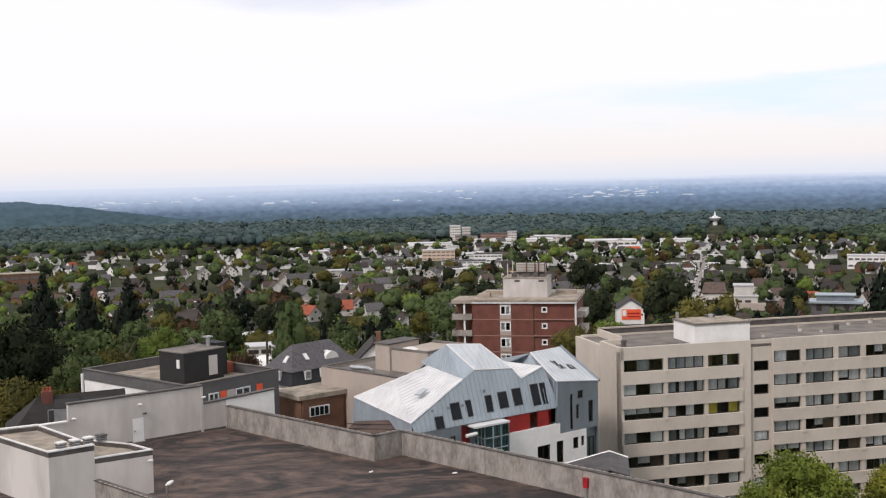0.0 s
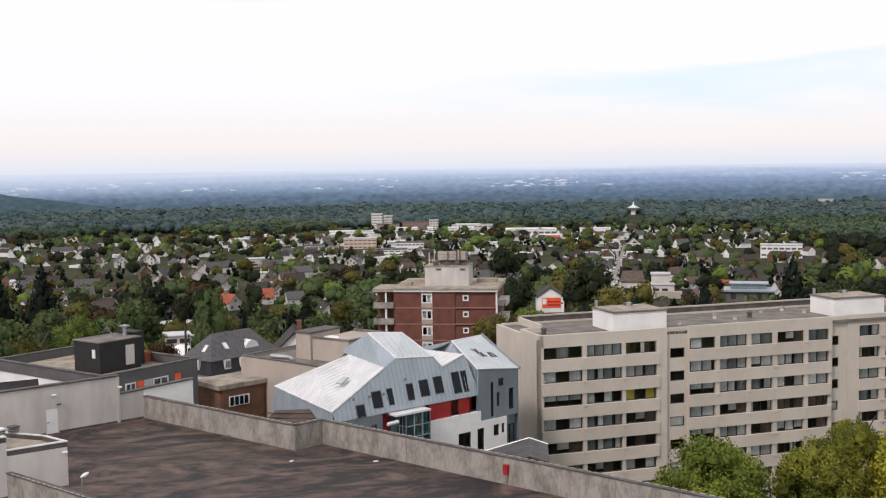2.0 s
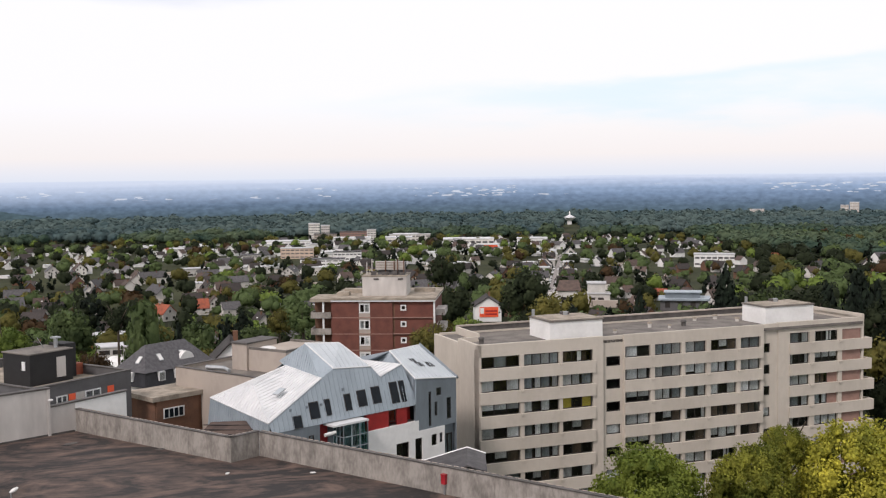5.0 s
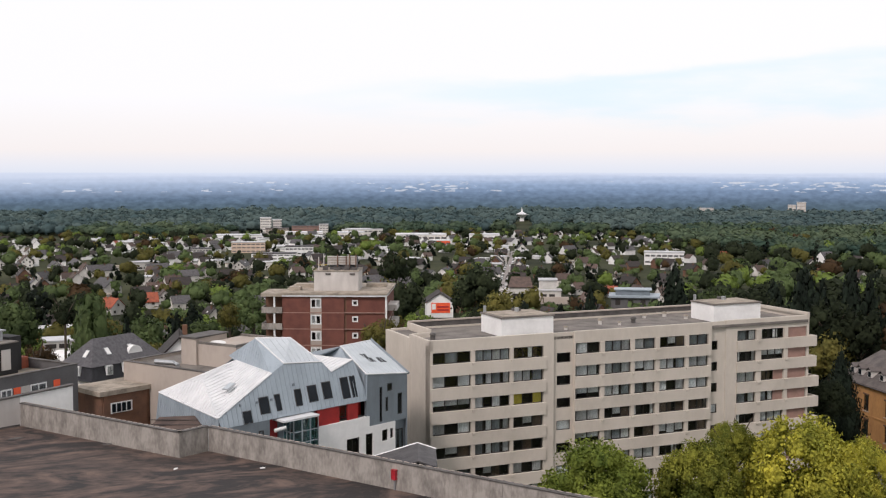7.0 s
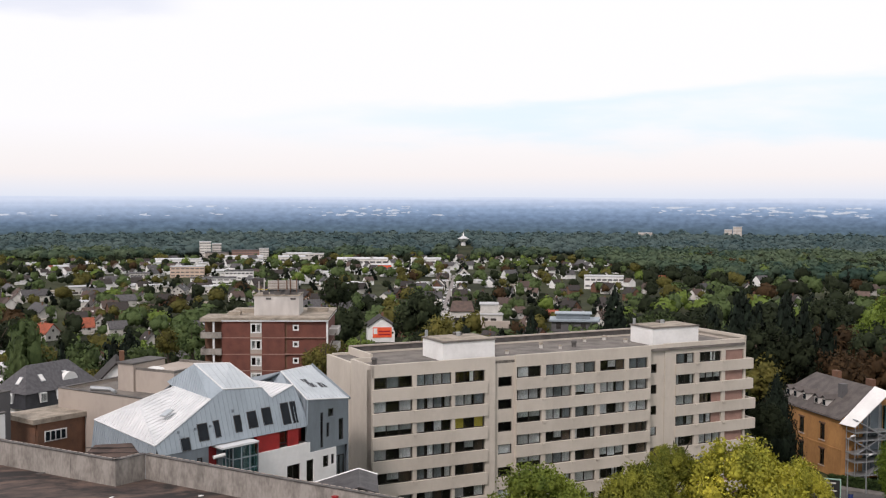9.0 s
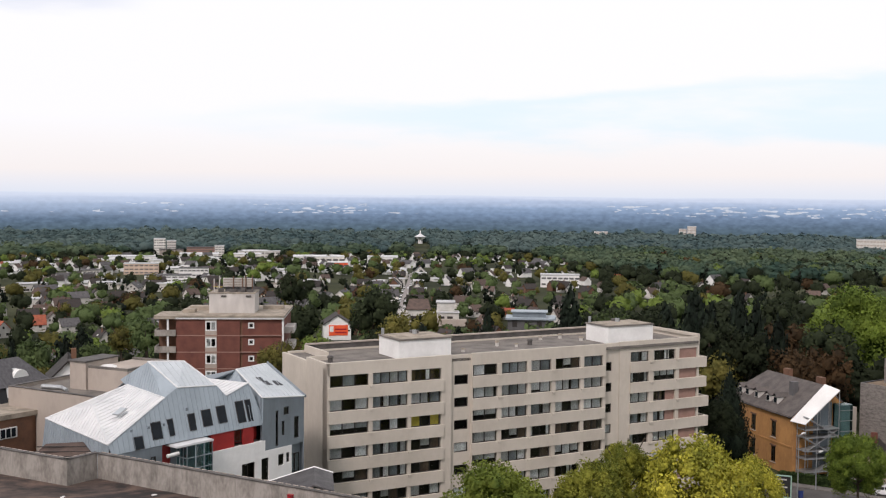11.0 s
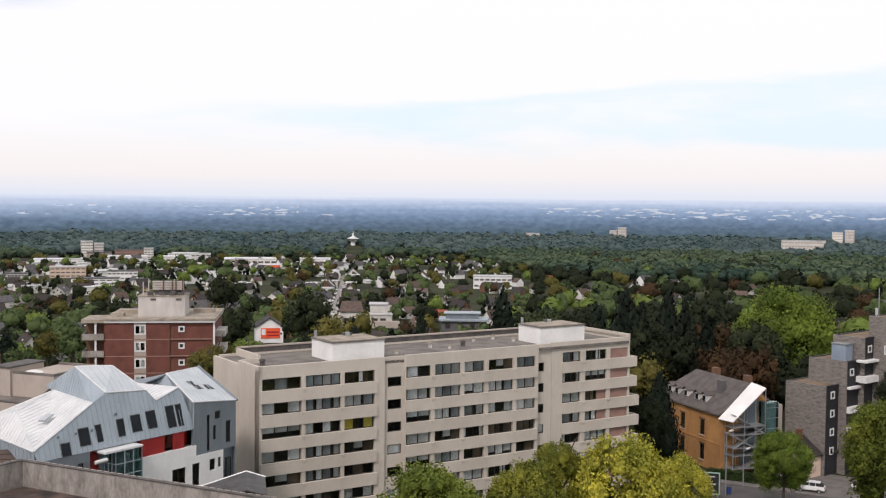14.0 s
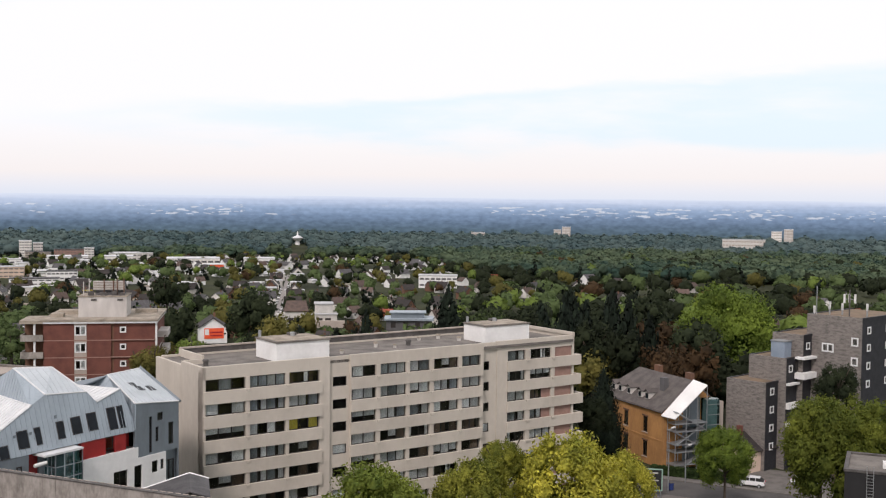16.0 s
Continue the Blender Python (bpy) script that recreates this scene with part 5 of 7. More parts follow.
sb = thing("slate_block", plan_pose(110.9, 140.4, -72.0), "stepped apartment block with grey slate fronts, near-black sides and white balconies", "apartment block")
for x0, x1, y0, y1, z in ((0, 7.0, 0, 13, 13.9), (1.6, 8.2, 3.7, 16, 17.5), (3.6, 9.0, 7.2, 17, 21.0), (8.0, 17.2, 10.0, 24, 24.2)):
    base = 0.0
    # body and sides near-black, the lighter slate only on the front face
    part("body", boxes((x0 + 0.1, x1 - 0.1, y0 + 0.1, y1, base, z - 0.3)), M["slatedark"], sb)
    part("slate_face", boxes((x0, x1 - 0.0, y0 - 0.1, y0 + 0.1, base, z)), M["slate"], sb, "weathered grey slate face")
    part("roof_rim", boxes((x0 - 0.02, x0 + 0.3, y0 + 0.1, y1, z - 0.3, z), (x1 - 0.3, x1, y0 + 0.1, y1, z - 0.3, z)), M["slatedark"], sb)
    part("roof_surface", boxes((x0 + 0.3, x1 - 0.3, y0 + 0.1, y1, z - 0.3, z - 0.12)), mat("rusty_gravel", (0.20, 0.14, 0.09), (0.12, 0.09, 0.06), 0.6, 0.95), sb)
    for k in range(int(z / 0.9)):
        part("slate_course", boxes((x0 - 0.01, x1, y0 - 0.125, y0 - 0.1, z - 0.45 - 0.9 * k, z - 0.42 - 0.9 * k)), M["slate"], sb)
E90 = pose(0, 0, 0, 0, 0, 90)
for x, y, zs in ((7.0, 1.2, (11.8, 8.95, 6.1, 3.2)), (8.2, 4.4, (15.2,)), (9.0, 8.0, (18.6,)), (17.2, 11.6, (21.6, 18.9, 16.1, 13.3)), (17.2, 17.5, (21.6, 18.9, 16.1, 13.3))):
    for z in zs:
        window_at(sb, pose(x + 0.02, y, z) @ E90, 1.1, 1.15, M["whiteframe"], 1, 0.2)
for z in (19.75, 16.7, 13.8):
    window_at(sb, pose(15.6, 9.88, z), 1.15, 1.35, M["whiteframe"], 1, 0.22)
window_at(sb, pose(10.7, 9.88, 18.4), 2.0, 1.4, M["whiteframe"], 2, 0.22)
for x0, y0, y1, z in ((7.0, 3.9, 11.5, 13.2), (7.0, 3.9, 11.5, 9.6), (7.0, 3.9, 11.5, 6.7), (7.0, 3.9, 11.5, 3.8), (8.2, 6.2, 13, 17.2), (8.2, 6.2, 13, 14.2)):
    roofish = z in (13.2, 17.2)
    part("balcony_band" if not roofish else "balcony_roof", boxes((x0, x0 + 1.7, y0, y1, z - (0.0 if roofish else 0.1), z + (0.35 if roofish else 0.85))), M["white"], sb, "white balcony front")
    if not roofish:
        # dark sheet in the room colour at the back of each balcony
        part("balcony_screen", boxes((x0 + 0.02, x0 + 0.1, y0, y1, z + 1.1, z + 2.6)), M["room"], sb)
box_ = thing("roof_tank", plan_pose(110.9, 140.4, -72.0), "pale blue plant box on the stepped roof", "plant box")
part("body", boxes((4.9, 7.3, 4.6, 6.6, 17.4, 19.9)), mat("pale_blue_sheet", (0.27, 0.32, 0.39), (0.20, 0.25, 0.31), 0.6, 0.6), box_)
part("lid", boxes((4.8, 7.4, 4.5, 6.7, 19.9, 20.05)), M["steel"], box_)
for i, (x, y, hgt, kind) in enumerate(((9.2, 10.6, 4.6, 0), (14.0, 12.0, 4.2, 1), (10.4, 12.5, 1.9, 2), (12.0, 13.5, 1.7, 2), (16.4, 13.0, 2.0, 2), (8.6, 11.0, 1.2, 2))):
    ob = thing("roof_antenna", plan_pose(110.9, 140.4, -72.0) @ pose(x, y, 24.0), "slim mast antenna on the slate block roof" if kind == 0 else "mobile antenna with white panels on a roof mast", "antenna", "roof antennas")
    part("mast", rod(bmesh.new(), (0, 0, 0), (0, 0, hgt), 0.12 if kind else 0.07), M["coping"] if kind == 1 else M["steel"], ob)
    if kind:
        for a in ((0.0, 120, 240) if kind == 1 else (0,)):
            r = 0.9 if kind == 1 else 0.0
            cx, cy = r * math.cos(radians(a)), r * math.sin(radians(a))
            if r:
                part("arm", rod(bmesh.new(), (0, 0, hgt - 1.4), (cx, cy, hgt - 1.4), 0.05), M["steel"], ob)
            part("panel", boxes((cx - 0.14, cx + 0.14, cy - 0.1, cy + 0.1, hgt - (2.0 if r else 0.9), hgt - (0.6 if r else -0.2))), M["plastic"], ob)

# cream cottage, dark shed, street things
ob = thing("cream_cottage", plan_pose(109.9, 133.6, 12.0), "small cream cottage with a dark tiled roof", "house")
part("wall", boxes((0.1, 8.2, 0.0, 6.0, 0, 3.6)), M["warmwall"], ob)
part("roof", sheet(bmesh.new(), [(-1.6, -0.5, 3.4), (8.6, -0.5, 3.4), (8.2, 3.0, 5.9), (-1.0, 3.0, 5.9)], 0.2), M["roofdark"], ob)
part("roof", sheet(bmesh.new(), [(-1.0, 3.0, 5.9), (8.2, 3.0, 5.9), (8.6, 6.5, 3.4), (-1.6, 6.5, 3.4)], 0.2), M["roofdark"], ob)
part("chimney", boxes((0.6, 1.3, 2.2, 2.9, 5.5, 7.0)), M["brick"], ob)
window(ob, 3.2, 4.6, 0.9, 2.6, -0.02, M["whiteframe"], 2, ("curtain", "curtain"), 0.1)
ob = thing("dark_shed", plan_pose(77.9, 80.5, -46.0, 6.0), "dark clad flat shed with a roof ladder", "shed")
part("wall", boxes((0, 12, 0, 8, -6.0, 9.9)), M["black"], ob)
part("roof_rim", boxes((-0.1, 12.1, -0.1, 0.3, 9.9, 10.15), (-0.1, 0.3, 0.3, 8.1, 9.9, 10.15), (0.3, 12.1, 7.7, 8.1, 9.9, 10.15)), M["coping"], ob)
part("roof_surface", boxes((0.3, 12, 0.3, 7.7, 9.9, 9.95)), M["tanroof"], ob)
part("roof_curb", boxes((3.4, 4.6, 2.4, 3.6, 9.95, 10.5)), M["plastic"], ob)
lad = part("ladder", boxes((2.0, 2.06, -0.2, -0.14, 0, 10.6), (2.6, 2.66, -0.2, -0.14, 0, 10.6)), M["steel"], ob)
for k in range(20):
    part("rung", boxes((2.06, 2.6, -0.19, -0.15, 4.0 + k * 0.3, 4.04 + k * 0.3)), M["steel"], lad)

ROADH = -49.4
bm = boxes((-20, 70, -8.5, 0.0, -0.3, 0.02))
road = structure("road", bm, M["asphalt"], "grey asphalt street past the villa", "road")
road.matrix_basis = plan_pose(90.0, 142.0, ROADH)
for n_, x0, x1, y0, y1, z1 in (("pavement", -20, 70, 0.0, 2.0, 0.14), ("pavement", -20, 70, -10.5, -8.5, 0.14)):
    ob = structure(n_, boxes((x0, x1, y0, y1, -0.3, z1)), M["paving"], "pale paved footway with a raised kerb", "pavement")
    ob.matrix_basis = plan_pose(90.0, 142.0, ROADH)
ob = structure("forecourt", boxes((14, 34, 2.0, 14, -0.3, 0.06)), M["paving"], "pale paved forecourt", "pavement")
ob.matrix_basis = plan_pose(90.0, 142.0, ROADH)


def leaf_box(x0, x1, y0, y1, z1, count, seed):
    """A clipped hedge of many small leaves over a dark core."""
    g = random.Random(seed)
    bm = boxes((x0 + 0.1, x1 - 0.1, y0 + 0.1, y1 - 0.1, 0, z1 - 0.1))
    for _ in range(count):
        p = Vector((g.uniform(x0, x1), g.choice((y0, g.uniform(y0, y1))), z1 if g.random() < 0.6 else g.uniform(0, z1)))
        s = g.uniform(0.1, 0.22)
        a, b = Vector((g.gauss(0, 1), g.gauss(0, 1), g.gauss(0, 1))).normalized() * s, Vector((g.gauss(0, 1), g.gauss(0, 1), g.gauss(0, 1))).normalized() * s
        bm.faces.new([bm.verts.new(p + q) for q in (a, b, -a, -b)])
    return bm


for x0, x1, sd in ((6.0, 13.4, 1), (13.6, 19.0, 2)):
    ob = part("hedge", leaf_box(x0, x1, 2.1, 3.6, 1.3, 1500, sd), M["hedge"])
    ob.matrix_basis = plan_pose(90.0, 142.0, ROADH)
    tagged(ob, "dark green clipped hedge along the footway", "hedge", "street hedges")


def car():
    ob = thing("car", pose(105.3, 127.4, 0.06, 0, 0, -46), "white hatchback parked at the kerb", "car")
    prof = ((-2.0, 0.35), (-2.02, 0.75), (-1.85, 0.95), (-1.0, 1.02), (1.75, 1.0), (2.02, 0.85), (2.05, 0.4))
    bm = bmesh.new()
    sides = [[bm.verts.new((x, y, z)) for x, z in prof] for y in (-0.86, 0.86)]
    bm.faces.new(sides[0]), bm.faces.new(sides[1][::-1])
    for i in range(len(prof)):
        j = (i + 1) % len(prof)
        bm.faces.new((sides[0][j], sides[0][i], sides[1][i], sides[1][j]))
    bmesh.ops.recalc_face_normals(bm, faces=bm.faces)
    bmesh.ops.bevel(bm, geom=bm.edges[:], offset=0.06, segments=2, affect="EDGES")
    part("body", bm, M["carpaint"], ob)
    for nm, pr, w, mt in (("cabin", ((-1.1, 1.0), (-0.45, 1.46), (1.3, 1.46), (1.9, 1.0)), 0.74, M["rubber"]), ("roof_panel", ((-0.5, 1.45), (-0.35, 1.52), (1.25, 1.52), (1.4, 1.45)), 0.72, M["carpaint"])):
        bm = bmesh.new()
        sides = [[bm.verts.new((x, y * (0.9 if z > 1.2 else 1.0), z)) for x, z in pr] for y in (-w, w)]
        bm.faces.new(sides[0]), bm.faces.new(sides[1][::-1])
        for i in range(4):
            j = (i + 1) % 4
            bm.faces.new((sides[0][j], sides[0][i], sides[1][i], sides[1][j]))
        bmesh.ops.recalc_face_normals(bm, faces=bm.faces)
        part(nm, bm, mt, ob)
    for x in (-1.25, 1.3):
        for y in (-0.8, 0.8):
            w = part("wheel", rod(bmesh.new(), (x, y - 0.1, 0.31), (x, y + 0.1, 0.31), 0.31, 14), M["rubber"], ob)
            part("rim", rod(bmesh.new(), (x, y - 0.11, 0.31), (x, y + 0.11, 0.31), 0.19, 10), M["steel"], w)
    for y in (-0.65, 0.65):
        part("tail_light", boxes((2.0, 2.07, y - 0.14, y + 0.14, 0.78, 0.95)), M["redbox"], ob)
        part("headlight", boxes((-2.06, -1.98, y - 0.16, y + 0.16, 0.68, 0.82)), M["plastic"], ob)
    for x in (-0.1, 0.75):
        part("door_pillar", boxes((x, x + 0.07, -0.75, 0.75, 1.0, 1.46)), M["carpaint"], ob)
    return ob


first_car = car()
copy_thing(first_car, pose(112.6, 124.2, 0.06, 0, 0, 100))
tagged(bpy.data.objects["car.001"], "white hatchback half hidden by the street tree")
ob = thing("street_sign", pose(88.1, 127.5, 0.0, 0, 0, -34.8), "dark advertising board in a pale green frame on posts", "sign")
part("board", boxes((-1.3, 1.3, -0.06, 0.0, 1.3, 4.1)), M["black"], ob)
part("board_frame", boxes((-1.45, 1.45, -0.1, 0.04, 4.1, 4.25), (-1.45, 1.45, -0.1, 0.04, 1.15, 1.3), (-1.45, -1.3, -0.1, 0.04, 1.3, 4.1), (1.3, 1.45, -0.1, 0.04, 1.3, 4.1)), mat("pale_green_paint", (0.34, 0.50, 0.42), (0.28, 0.42, 0.35), 1.0, 0.5), ob)
for k, (x0, x1, z) in enumerate(((-0.8, 0.8, 3.55), (-0.9, 0.2, 3.0), (-0.3, 0.9, 2.5), (-0.9, 0.5, 2.0), (-0.5, 0.8, 1.6))):
    part("bar", boxes((x0, x1, -0.075, -0.06, z, z + 0.2)), M["plaster"], ob)
for x in (-1.2, 1.2):
    part("post", rod(bmesh.new(), (x, 0.1, 0), (x, 0.1, 1.3), 0.08), M["steel"], ob)
for x, y, hgt in ((91.9, 129.0, 9.0), (97.65, 132.8, 5.2)):
    ob = thing("street_lamp", pose(x, y, 0.1, 0, 0, 30), "grey steel street lamp on the footway", "street lamp", "street lamps")
    part("pole", rod(bmesh.new(), (0, 0, 0), (0, 0, hgt), 0.1, 10, 0.06), M["steel"], ob)
    part("arm", rod(bmesh.new(), (0, 0, hgt), (1.2, 0, hgt + 0.15), 0.05), M["steel"], ob)
    part("head", boxes((1.0, 1.9, -0.15, 0.15, hgt + 0.08, hgt + 0.24)), M["plastic"], ob)
ob = thing("litter_bin", pose(93.2, 130.1, 0.1), "small blue litter bin on the footway", "bin")
part("bin", rod(bmesh.new(), (0, 0, 0), (0, 0, 1.0), 0.35, 10, 0.4), mat("blue_plastic", (0.03, 0.05, 0.2), (0.02, 0.04, 0.15), 1.0, 0.5), ob)
part("lid", rod(bmesh.new(), (0, 0, 1.0), (0, 0, 1.1), 0.42, 10, 0.3), M["coping"], ob)

# ---- trees ----
def mesh_from(name, verts, faces, material, normals=None):
    me = bpy.data.meshes.new(name)
    me.from_pydata(verts, [], faces)
    me.materials.append(material)
    if normals is not None:
        me.shade_smooth()
        me.normals_split_custom_set_from_vertices(normals)
    return me


def unit(v):
    return v / np.maximum(np.linalg.norm(v, axis=-1), 1e-6)[..., None]


def crown_arrays(seed, leaves, leaf, lobes=14, shape="round", jitter=0.5, lat=4, lon=6, fray=(0.80, 1.28), fill=0.84):
    """A crown 1 high and about 1 across: lobes set with single leaf clumps over a dense inside. Returns verts (n, 3), quads and soft normals."""
    g = np.random.default_rng(seed)
    cents, radii = [], []
    for i in range(lobes):
        z = (i + 0.5) / lobes
        a = i * 2.4 + g.uniform(-0.5, 0.5)
        if shape == "cone":
            w = 0.44 * (1 - z) ** 0.8
            r = w * g.uniform(0.45, 0.75)
            cents.append((math.cos(a) * r, math.sin(a) * r, 0.03 + z * 0.90)), radii.append(0.035 + 0.42 * w)
        elif shape == "tall":
            w = 0.36 * math.sin(math.pi * (0.14 + 0.80 * z)) ** 0.8
            r = w * g.uniform(0.5, 0.8)
            cents.append((math.cos(a) * r, math.sin(a) * r, z * 0.9 + 0.04)), radii.append(w * 0.5 + 0.03)
        else:
            up = 1 - 1.72 * z
            k = g.uniform(0.72, 1.0) if i % 5 else g.uniform(0.2, 0.6)
            ring = math.sqrt(max(0.0, 1 - up * up)) * k
            size = g.uniform(0.55, 1.45) * 0.46 / lobes ** 0.38
            cents.append((math.cos(a) * ring * (0.5 - size), math.sin(a) * ring * (0.5 - size), 0.46 + up * k * (0.52 - size))), radii.append(size)
    cents, radii = np.array(cents), np.array(radii)
    middle = np.array((0.0, 0.0, 0.42))
    pick = g.choice(lobes, leaves, p=radii ** 2 / (radii ** 2).sum())
    n = g.normal(size=(leaves, 3))
    n[:, 2] += 0.25
    n = unit(unit(n) + 0.5 * unit(cents[pick] - middle))
    p = cents[pick] + n * (radii[pick] * g.uniform(fray[0], fray[1], leaves))[:, None]
    t = unit(n + g.normal(size=(leaves, 3)) * jitter)
    t *= np.where((t * n).sum(1) < 0, -1.0, 1.0)[:, None]
    a = unit(np.cross(t, g.normal(size=(leaves, 3))))
    b = np.cross(t, a)
    s = leaf * g.uniform(0.6, 1.3, leaves)[:, None]
    quad = np.stack([p - a * s, p - b * s * 0.7, p + a * s, p + b * s * 0.7], 1).reshape(-1, 3)
    soft = np.repeat(unit(0.55 * n + 0.3 * unit(p - middle) + 0.4 * t), 4, axis=0)
    faces = np.arange(leaves * 4).reshape(-1, 4)
    vs, ns, fs, base = [], [], [], len(quad)
    for c, r in zip(cents, radii):
        start = base + len(vs)
        for i in range(lat + 1):
            for j in range(lon):
                th, ph = math.pi * i / lat, math.tau * (j + 0.5 * (i % 2)) / lon
                d = np.array((math.sin(th) * math.cos(ph), math.sin(th) * math.sin(ph), math.cos(th)))
                vs.append(c + d * r * fill * g.uniform(0.85, 1.08)), ns.append(d)
        for i in range(lat):
            for j in range(lon):
                k = (j + 1) % lon
                fs.append((start + i * lon + j, start + (i + 1) * lon + j, start + (i + 1) * lon + k, start + i * lon + k))
    vs = np.array(vs)
    ns = unit(0.6 * np.array(ns) + 0.35 * unit(vs - middle))
    return np.vstack([quad, vs]), np.vstack([faces, np.array(fs)]), np.vstack([soft, ns])


def trunk_bm(crown_low, seed, limbs=5):
    g = random.Random(seed)
    bm = rod(bmesh.new(), (0, 0, -0.02), (0.01, 0, crown_low + 0.15), 0.030, 8, 0.018)
    for i in range(limbs):
        a = math.tau * i / limbs + g.uniform(-0.4, 0.4)
        z = crown_low * g.uniform(0.75, 1.05)
        rod(bm, (0, 0, z), (0.2 * math.cos(a), 0.2 * math.sin(a), z + g.uniform(0.16, 0.32)), 0.013, 6, 0.005)
    return bm


KINDS = {
    "green": ("leaf", "round", "broad green leafy tree with a rounded uneven crown"),
    "bright": ("leafbright", "round", "light green broadleaf tree with a dense rounded crown"),
    "fresh": ("leaffresh", "round", "fresh green broadleaf tree beside the cream slab"),
    "mellow": ("leafmellow", "round", "mellow yellow-green tree with a loose crown"),
    "vivid": ("leafvivid", "round", "vivid green broadleaf tree with a broad domed crown"),
    "dark": ("leafdark", "round", "dark green broadleaf tree with a heavy crown"),
    "olive": ("leafolive", "round", "olive green tree with a loose crown turning yellow"),
    "rust": ("leafrust", "round", "rust brown autumn tree with a loose crown"),
    "lime": ("leaflime", "round", "lime green broadleaf tree with yellowing outer leaves"),
    "yellow": ("leafyellow", "round", "yellow-green tree with bright loose foliage"),
    "conifer": ("needle", "cone", "dark conifer with a pointed crown"),
    "poplar": ("leaf", "tall", "tall narrow green tree with a pointed crown"),
}
STOCK = {}


def tree(kind, x, y, top, radius, turn, fine=False, variant=0):
    """One tree with its foot on the ground, its top at the height top and its crown that wide."""
    key = (kind, fine, variant)
    mat_name, shape, label = KINDS[kind]
    foot = ground_z(x, y)
    h = max(top - foot, 3.0)
    wide = 2.1 if shape == "round" else 2.3
    low_share = 0.05 if shape != "round" else max(0.10, 1 - 2.25 * radius / h)
    if key not in STOCK:
        ob = thing("tree", Matrix(), label, "tree")
        seed = 100 + variant * 7 + len(kind)
        if fine == 2:
            q, f, ns = crown_arrays(seed, 26000, 0.0120, 130, shape, 0.8, 3, 6, (0.55, 1.65), 0.68)
        elif fine:
            q, f, ns = crown_arrays(seed, 7000, 0.018, 60 if shape == "round" else 46, shape, 0.7, 3, 6, (0.7, 1.6), 0.74)
        else:
            q, f, ns = crown_arrays(seed, 1100, 0.034, 26, shape, 0.6, 3, 6, (0.75, 1.45), 0.8)
        crown = part("crown", mesh_from("crown", q.tolist(), f.tolist(), M[mat_name], ns.tolist()), None, ob)
        trunk = part("trunk", trunk_bm(0.9, variant), M["bark"], ob)
        STOCK[key] = ob
        use = ob
    else:
        use = copy_thing(STOCK[key], Matrix())
    use.matrix_basis = pose(x, y, foot, 0, 0, turn)
    for c in use.children:
        if c.name.startswith("crown"):
            c.matrix_basis = Matrix.Translation((0, 0, h * low_share)) @ Matrix.Diagonal((radius * wide, radius * wide, h * (1 - low_share), 1))
        else:
            sc = h * (low_share + 0.22)
            c.matrix_basis = Matrix.Diagonal((h * 0.6, h * 0.6, sc, 1))
    return use


MARKED = []
grand = (
    ("fresh", (35.7, 97.7, 16.9, 5.8)), ("lime", (94.1, 98.3, 19.7, 6.4)),
    ("yellow", (55.8, 94.8, 19.4, 6.6)), ("mellow", (51.0, 100.5, 17.3, 2.8)), ("yellow", (62.6, 96.0, 15.9, 3.6)),
    ("mellow", (46.2, 97.6, 16.6, 4.7)), ("lime", (94.2, 101.4, 18.8, 4.6)), ("lime", (94.6, 92.1, 20.3, 4.4)),
    ("vivid", (155.6, 196.5, 24.4, 11.2)), ("vivid", (93.0, 117.7, 12.2, 4.0)),
)
for i, (kind, (x, y, top, r)) in enumerate(grand):
    tree(kind, x, y, top, r, i * 47, 2, i % 3)
    MARKED.append((x, y, r))
